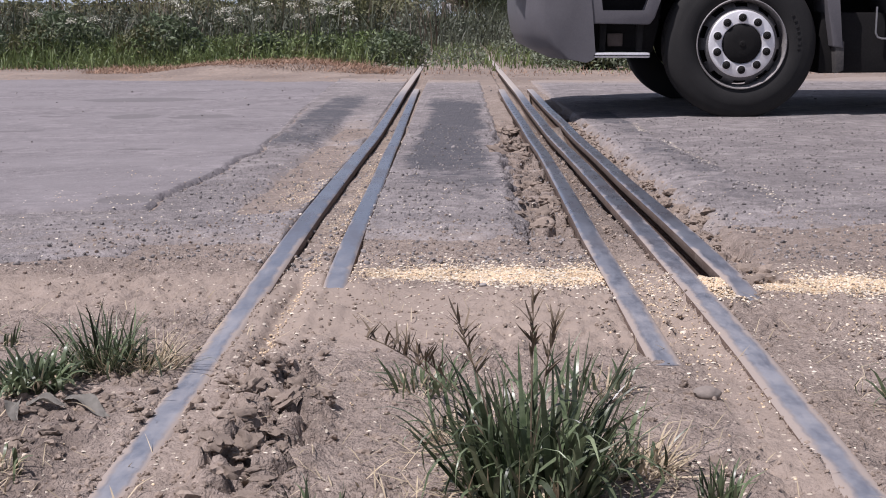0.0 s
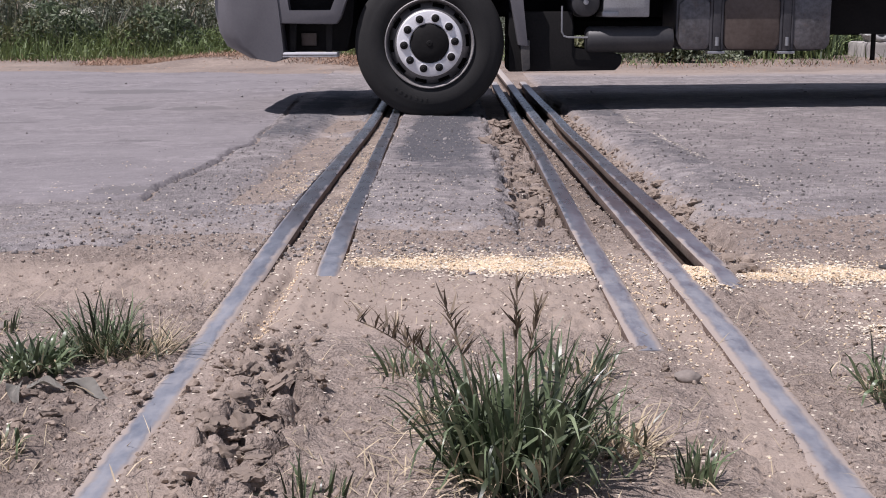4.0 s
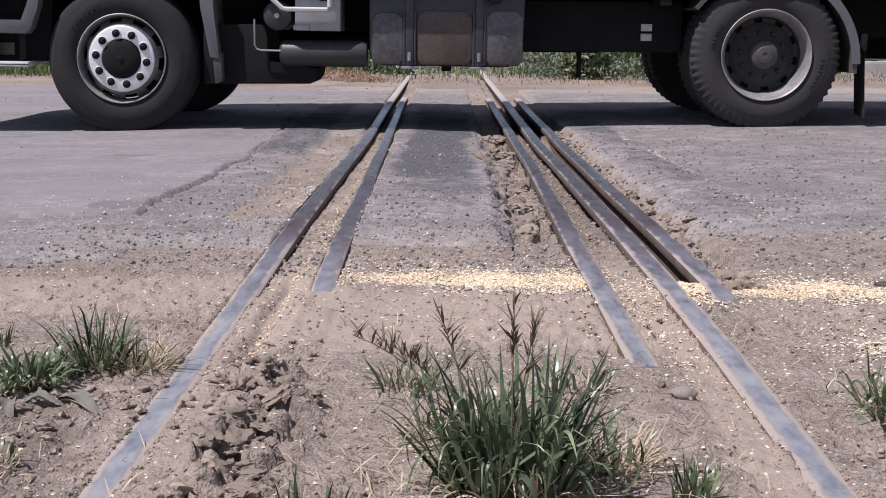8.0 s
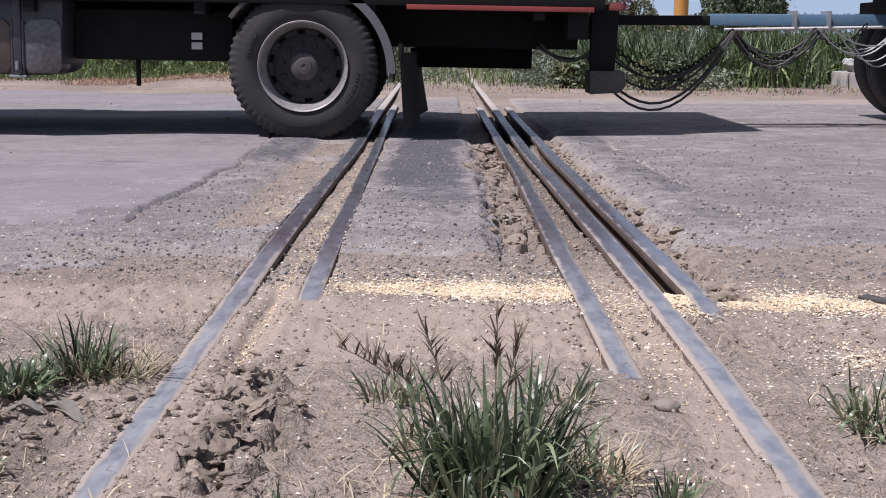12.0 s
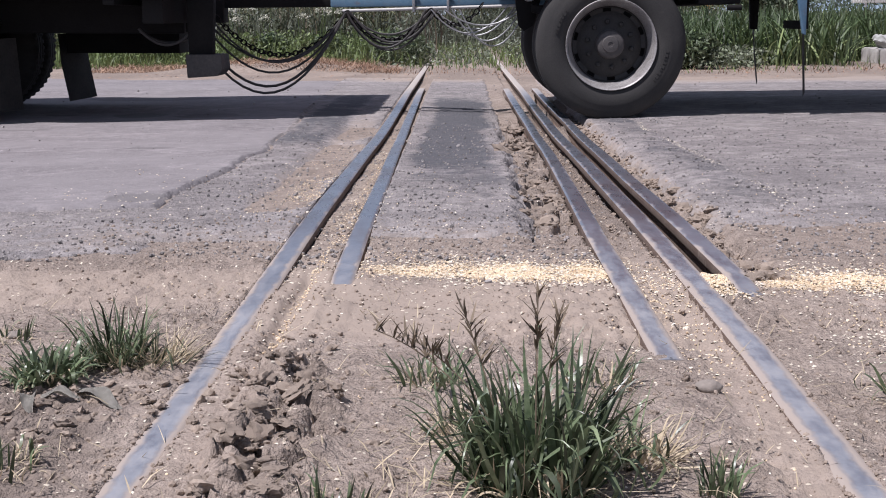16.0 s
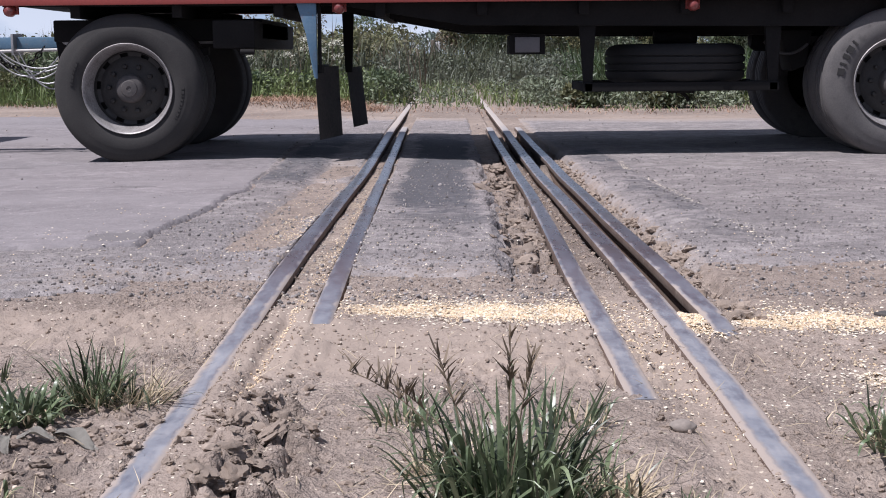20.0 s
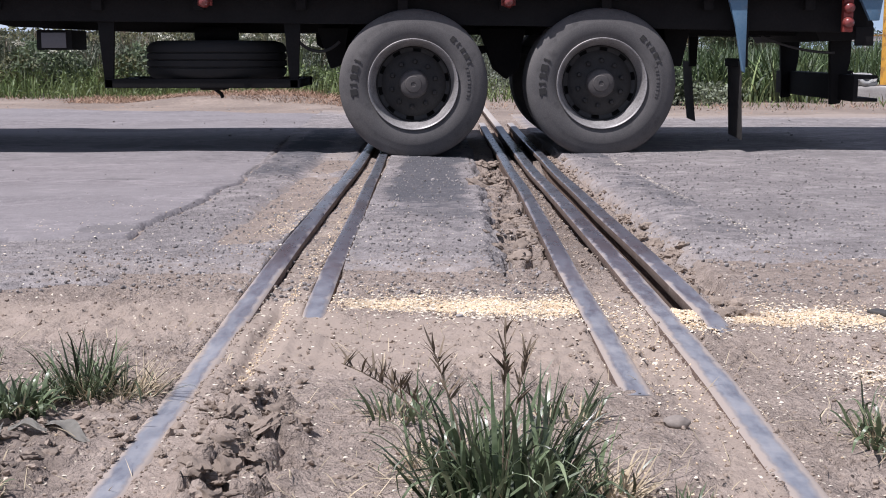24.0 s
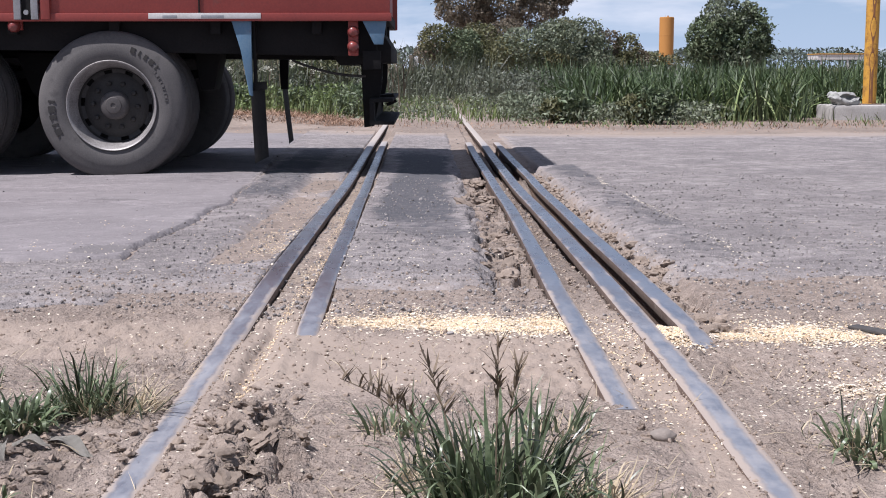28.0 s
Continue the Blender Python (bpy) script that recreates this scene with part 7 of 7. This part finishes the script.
# ---- bushes and trees ----
def tree(name, x, y, blobs, leaf, count, mats, label, category="tree", trunk=0.12, base=None, group="", limbs=7):
    """Trunk and limbs reaching into lobes of leaves; blobs: (dx, z, radius across, radius up)."""
    t = thing(name, label, category, group, pose(x, y, 0.0))
    bm = bmesh.new()
    low = min(z - ru for _, z, _, ru in blobs)
    mid = sum(z for _, z, _, _ in blobs) / len(blobs)
    tube(bm, [(0, 0, -0.2), (0.05, 0.02, low * 0.5), (0.0, 0.1, (low + mid) / 2), (0.1, 0, mid)], trunk, 8, 0.45)
    for k in range(limbs):
        dx, z, ra, ru = blobs[k % len(blobs)]
        e = Vector((dx + ra * random.uniform(-0.6, 0.6), ra * random.uniform(-0.6, 0.6), z + ru * random.uniform(-0.2, 0.7)))
        s = Vector((0.0, 0.05, low * 0.5 + (mid - low * 0.5) * random.uniform(0.1, 0.8)))
        m = s.lerp(e, 0.5) + Vector((random.uniform(-0.1, 0.1), random.uniform(-0.1, 0.1), 0.12 * (e - s).length))
        tube(bm, [s, m, e], trunk * 0.4, 6, 0.3)
    part("trunk", bm, BARK, t, "trunk and limbs")
    total = sum(ra * ra * ru for _, _, ra, ru in blobs)
    per = {}
    for k, (dx, z, ra, ru) in enumerate(blobs):
        n = int(count * ra * ra * ru / total)
        d = rng.normal(size=(n, 3))
        d /= np.linalg.norm(d, axis=1)[:, None]
        lump = 1 + 0.30 * vnoise(d[:, 0] * 2 + k, d[:, 2] * 2 + d[:, 1], 1.6, 3)
        r = (0.55 + 0.45 * rng.random(n) ** 0.5) * lump * np.where(rng.random(n) < 0.04, 1.12, 1.0)
        p = np.stack([dx + d[:, 0] * ra * r, d[:, 1] * ra * r, z + d[:, 2] * ru * r], 1)
        hole = vnoise(p[:, 0] * 1.3 + 7 * k, p[:, 2] * 1.3 + p[:, 1], 1.6 / max(ra, 0.6), 3) > -0.30
        per.setdefault(k % len(mats), []).append(p[hole])
    for k, ps in per.items():
        p = np.concatenate(ps)
        c = new("crown", leaf_cloud(p, leaf * rng.uniform(0.6, 1.4, len(p)), mats[k], "crown"))
        c.parent = t
    return t


random.seed(11)
# round tree standing free in the field
tree("round_tree", 12.95, 55, [(-0.6, 1.9, 1.25, 1.1), (0.5, 2.1, 1.3, 1.25), (0.0, 2.95, 1.15, 1.0), (1.1, 1.6, 0.8, 0.7), (-1.2, 1.4, 0.7, 0.6), (0.1, 1.2, 1.3, 0.7)],
     0.09, 19000, [TREE_LEAF, TREE_LEAF, BUSH_GREY], "round leafy dark green tree in the field", trunk=0.14)
# thicket
tree("thicket_bush", 1.0, 64, [(-0.2, 2.0, 1.1, 1.0), (0.7, 1.7, 1.2, 1.0), (-0.8, 1.5, 0.7, 0.7)], 0.085, 8000, [BUSH, TREE_LEAF, BROWN_LEAF], "dark rounded bush with a short trunk", "bush", 0.1, group="thicket by the track")
tree("thicket_bush", 3.2, 66, [(0, 2.0, 1.5, 1.1), (1.0, 2.3, 1.1, 1.0), (-0.9, 1.7, 1.2, 1.1), (0.2, 1.2, 1.8, 0.9)], 0.085, 13000, [BUSH, BROWN_LEAF, BUSH], "olive brown spreading bush", "bush", 0.1, group="thicket by the track")
tree("thicket_bush", 5.2, 63, [(0, 1.7, 1.6, 1.1), (-1.2, 1.5, 1.1, 0.9), (1.2, 1.9, 1.4, 1.2), (0, 1.1, 2.0, 0.8)], 0.085, 14000, [BUSH_GREY, BUSH], "broad grey green bush", "bush", 0.1, group="thicket by the track")
tree("thicket_bush", 7.6, 64, [(0, 2.2, 1.2, 1.1), (0.7, 1.5, 1.0, 1.0), (-0.8, 2.0, 1.2, 1.2), (0, 1.1, 1.8, 0.8)], 0.085, 13000, [BUSH_GREY, BUSH_GREY, BUSH], "tall grey green bush", "bush", 0.1, group="thicket by the track")
tree("thicket_bush", 9.6, 65, [(-0.5, 1.8, 0.9, 1.0), (0.5, 1.5, 0.8, 1.0), (1.1, 1.2, 0.6, 0.8), (0, 1.0, 1.2, 0.7)], 0.08, 9000, [BROWN_LEAF, BUSH], "reddish brown bush at the thicket edge", "bush", 0.1, group="thicket by the track")
tree("tall_tree", 4.3, 92, [(-1.6, 5.2, 2.0, 1.7), (1.6, 5.4, 2.2, 2.0), (0.3, 7.6, 2.8, 2.2), (-0.6, 4.2, 1.6, 1.2), (3.2, 4.6, 1.5, 1.3)], 0.12, 32000, [BROWN_LEAF, BROWN_LEAF, TREE_LEAF], "tall brownish green tree behind the thicket", trunk=0.22)
tree("tall_tree", 9.2, 94, [(0.1, 5.2, 1.1, 0.9), (-0.7, 5.6, 0.8, 0.9), (0.8, 6.4, 1.2, 1.2)], 0.11, 6500, [BROWN_LEAF, TREE_LEAF], "thin tall tree with an open crown", trunk=0.18)
tree("low_bush", 12.4, 68, [(-0.6, 1.0, 0.9, 0.7), (0.5, 0.9, 0.8, 0.6)], 0.08, 2400, [BUSH], "low olive bush in the field", "bush", 0.06)
# left side
tree("verge_bush", -1.9, 26, [(0, 0.75, 0.55, 0.5), (-0.5, 0.6, 0.4, 0.4)], 0.05, 2600, [BUSH, TREE_LEAF], "dark leafy bush by the track", "bush", 0.03)
tree("verge_bush", -0.95, 19.5, [(0, 0.28, 0.42, 0.28), (0.3, 0.2, 0.3, 0.2)], 0.035, 2000, [TREE_LEAF, BUSH_GREY], "low grey green bush beside the rail", "bush", 0.02)
for bx, by, bs in ((-4.7, 21.0, 0.8), (-6.5, 21.4, 0.9), (-3.0, 20.6, 0.5), (-8.2, 21.6, 0.9), (-2.1, 20.2, 0.45), (2.0, 17.6, 0.45), (3.1, 17.5, 0.5)):
    tree("verge_bush", bx, by, [(0, bs * 0.55, bs * 0.55, bs * 0.5), (-bs * 0.5, bs * 0.45, bs * 0.45, bs * 0.4), (bs * 0.5, bs * 0.4, bs * 0.4, bs * 0.4)], 0.045, int(2600 * bs + 400), [TREE_LEAF, BUSH], "dark leafy bush among the weeds", "bush", 0.02, group="bushes on the verge")
tree("field_bush", -4.2, 70, [(0, 1.9, 1.3, 1.0), (0.9, 1.6, 0.9, 0.8), (-1.0, 1.6, 0.9, 0.8)], 0.085, 3800, [TREE_LEAF, BUSH], "dark bush in the field", "bush", 0.1)
tree("field_bush", -7.4, 60, [(0, 1.7, 1.2, 1.0), (-1.3, 1.5, 1.0, 0.9), (1.2, 1.4, 1.0, 0.8)], 0.085, 3800, [BUSH, TREE_LEAF], "dark olive bush in the field", "bush", 0.1)
tree("field_bush", -11.5, 50, [(0, 1.4, 1.2, 1.0), (-1.2, 1.5, 1.1, 1.0), (1.4, 1.2, 1.0, 0.8)], 0.08, 3800, [BUSH, BROWN_LEAF], "olive bush in the field", "bush", 0.1)
tree("bare_tree", -9.0, 80, [(0, 4.0, 1.2, 1.3), (0.8, 3.0, 0.9, 0.9)], 0.09, 1100, [BROWN_LEAF], "thin half bare tree", trunk=0.14, limbs=12)
tree("bare_tree", -12.6, 78, [(0, 3.6, 1.4, 1.2), (-0.8, 3.2, 0.9, 0.9)], 0.09, 1000, [BROWN_LEAF], "thin half bare tree", trunk=0.12, limbs=12)

# far woods along the horizon
n = 26000
u = rng.uniform(-0.6, 0.6, n)
far = rng.uniform(380, 460, n)
x, y = u * far, far
top = 5.0 + 2.8 * (0.5 + 0.5 * vnoise(x, y * 0, 0.035, 4, 0.6)) + 1.2 * vnoise(x, y * 0 + 3, 0.14, 2)
p = np.stack([x, y, np.maximum(top, 2.5) * rng.random(n) ** 0.6], 1)
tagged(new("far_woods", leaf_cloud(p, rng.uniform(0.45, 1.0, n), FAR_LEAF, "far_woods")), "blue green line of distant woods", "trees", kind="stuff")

# ---- far things ----
tower = thing("water_tower", "tall ochre cylindrical tank above the bushes", "tower", at=pose(41.0, 220, 0))
part("tank_shell", lathe(bmesh.new(), [(0.02, 9.45), (1.1, 9.4), (1.22, 9.32), (1.22, 6.4), (1.235, 6.38), (1.235, 6.3), (1.22, 6.28), (1.22, 3.2), (1.235, 3.18), (1.235, 3.1), (1.22, 3.08), (1.22, 0.0)], 40, axis="z"), OCHRE, tower, smooth=12)
part("roof_rail", rod(bmesh.new(), (-0.3, 0, 9.4), (-0.3, 0, 9.75), 0.05), WHITE, tower)
part("vent", rod(bmesh.new(), (0.2, 0, 9.4), (0.2, 0, 9.65), 0.15), OCHRE, tower)

shed = thing("far_shed", "low pale yellow roof on posts, far off", "shed", at=pose(48.0, 150, 0))
part("roof_edge", box(bmesh.new(), -3.0, 3.3, -2, 2, 1.75, 2.35, 0.03), WHITE, shed, "pale roof edge")
part("roof_top", box(bmesh.new(), -3.1, 3.4, -2.1, 2.1, 2.35, 2.45, 0.02), YELLOW, shed)
for x in (-2.6, 0.4, 3.0):
    part("post", box(bmesh.new(), x, x + 0.2, -1.9, -1.7, 0, 1.75, 0.01), WHITE, shed)
for i in range(5):
    part("roof_truss", rod(bmesh.new(), (0.1 + i * 0.4, 0, 2.45), (0.35 + i * 0.4, 0, 2.75), 0.04, 6), BLACK, shed)
part("truss_top", rod(bmesh.new(), (0.2, 0, 2.75), (2.1, 0, 2.75), 0.04, 6), BLACK, shed)

old_post = thing("old_post", "dark wooden post with a white board beside the track", "post", at=pose(-0.42, 45, 0))
part("wooden_post", box(bmesh.new(), -0.09, 0.05, -0.07, 0.07, 0, 1.25, 0.015), BARK, old_post)
part("white_board", box(bmesh.new(), 0.07, 0.22, -0.02, 0.02, 0.85, 1.18, 0.01), WHITE, old_post, "small white board")

# ---- yellow pole on its block ----
pole = thing("yellow_pole", "tall rusting yellow steel pole on a concrete block", "pole", at=pose(6.56, 18.95, 0.23))
bm = bmesh.new()
lathe(bm, [(0.004, 0.0), (0.098, 0.0), (0.097, 1.2), (0.094, 3.0), (0.09, 5.0), (0.004, 5.02)], 28, axis="z")
part("shaft", bm, YELLOW, pole)
bm = bmesh.new()
edge_l, edge_r = [], []
for i in range(121):
    z = 0.03 + 4.85 * i / 120
    r0 = 0.1012 - 0.0016 * z
    mid, half = -0.15 + 0.14 * noise.noise(Vector((0, 0, z * 2.0))), 0.26 + 0.5 * noise.noise(Vector((3, 0, z * 4.0)))
    half = max(0.05, half)
    for a, side in ((mid - half, edge_l), (mid + half, edge_r)):
        side.append([bm.verts.new((q * math.sin(a), -q * math.cos(a), z)) for q in (r0 - 0.004, r0)])
for i in range(120):
    bm.faces.new((edge_l[i][1], edge_r[i][1], edge_r[i + 1][1], edge_l[i + 1][1]))
    bm.faces.new((edge_l[i][0], edge_l[i][1], edge_l[i + 1][1], edge_l[i + 1][0]))
    bm.faces.new((edge_r[i][1], edge_r[i][0], edge_r[i + 1][0], edge_r[i + 1][1]))
part("rust_seam", bm, POLE_RUST, pole, "ragged rusty seam up the pole")
part("base_plate", box(bmesh.new(), -0.14, 0.14, -0.14, 0.14, 0.0, 0.02, 0.004), RUST, pole)
bm = bmesh.new()
box(bm, -0.62, 0.62, -0.42, 0.42, -0.1, 0.235, 0.05)
bmesh.ops.subdivide_edges(bm, edges=bm.edges[:], cuts=2, use_grid_fill=True)
for v in bm.verts:
    v.co += Vector((1, 1, 0.5)) * 0.02 * noise.noise(v.co * 5)
block = lone("concrete_block", bm, BLOCK, "whitewashed weathered concrete block under a pole", "block")
block.matrix_world = pose(6.52, 18.95, 0)
bm = bmesh.new()
bmesh.ops.create_icosphere(bm, subdivisions=4, radius=1.0)
for v in bm.verts:
    q = v.co.copy()
    v.co = Vector((q.x * 0.25, q.y * 0.16, q.z * 0.10 + 0.04 * noise.noise(q * 2.5))) * (1 + 0.25 * noise.noise(q * 1.8 + Vector((3, 0, 0))))
    if q.x < -0.5:
        v.co.z += 0.03
    mouth = math.hypot((q.x - 0.15) / 0.62, (q.z - 0.35) / 0.42)
    if q.y < 0 and mouth < 1:
        v.co.y += 0.13 * (1 - mouth ** 3)
bag = lone("white_sack", bm, BAG, "crumpled white sack lying on a concrete block", "sack")
bag.matrix_world = pose(6.10, 18.72, 0.315, 0, 4, 6)


def motions():
    """The lorry and its trailer roll past towards the left, wheels turning."""
    rows = [(0, 2.016), (0.5, 1.528), (1, 1.122), (1.5, 0.825), (2, 0.610), (2.5, 0.425), (3, 0.236), (3.5, 0.042), (4, -0.123), (4.5, -0.258), (5, -0.408), (5.5, -0.615), (6, -0.934), (6.5, -1.260), (7, -1.580), (7.5, -1.911), (8, -2.277), (8.5, -2.672), (9, -3.096), (9.5, -3.529), (10, -3.945), (10.5, -4.354), (11, -4.746), (11.5, -5.120), (12, -5.496), (12.5, -5.873), (13, -6.254), (13.5, -6.643), (14, -7.044), (14.5, -7.458), (15, -7.880), (15.5, -8.298), (16, -8.720), (16.5, -9.157), (17, -9.608), (17.5, -10.059), (18, -10.483), (18.5, -10.873), (19, -11.252), (19.5, -11.637), (20, -12.026), (20.5, -12.416), (21, -12.823), (21.5, -13.255), (22, -13.695), (22.5, -14.142), (23, -14.584), (23.5, -15.010), (24, -15.423), (24.5, -15.828), (25, -16.256), (25.5, -16.679), (26, -17.081), (26.5, -17.497), (27, -17.930), (27.5, -18.365), (28, -18.825)]
    # the cab nods on its springs over the crossing, and the trailer settles towards the end
    nod = [(0, 0.046), (0.5, 0.062), (1, 0.050), (1.5, 0.018), (2, 0.034), (2.5, 0.034), (3, 0.004), (3.5, 0.014), (5.5, 0.060), (6, 0.052), (6.5, 0.070), (7, 0.078), (7.5, 0.075), (8, 0.064), (8.5, 0.073), (9, 0.068), (10, 0.05), (28, 0.04)]
    ride = [(0, 0.010), (24.5, 0.010), (25, 0.0), (25.5, 0.006), (26, 0.006), (26.5, -0.008), (28, -0.009)]
    span = 3.865
    body = {}
    for t, x in rows:
        f = float(np.interp(t, *zip(*nod)))
        body[truck, t] = pose(x, TRACK_Y, f * 4.565 / span, 0, math.degrees(f / span), 0)
        body[trailer, t] = pose(x + TR, TRACK_Y, float(np.interp(t, *zip(*ride))))
    for vehicle in (truck, trailer):
        walk(vehicle, [(t, body[vehicle, t]) for t, x in rows])
    for w, x, y, r, turn in WHEELS:
        way = -1.0 if turn else 1.0
        keys = []
        for t, u in rows:
            u = u + (TR if w.parent == trailer else 0.0)
            on_road = pose(u + x, TRACK_Y + y, r + float(road_roll(u + x)), 0, 0, turn)
            keys.append((t, body[w.parent, t].inverted() @ on_road @ pose(0, 0, 0, 0, way * math.degrees((u - (TR if w.parent == trailer else 0.0) - rows[0][1]) / 0.515), 0)))
        walk(w, keys)


motions()
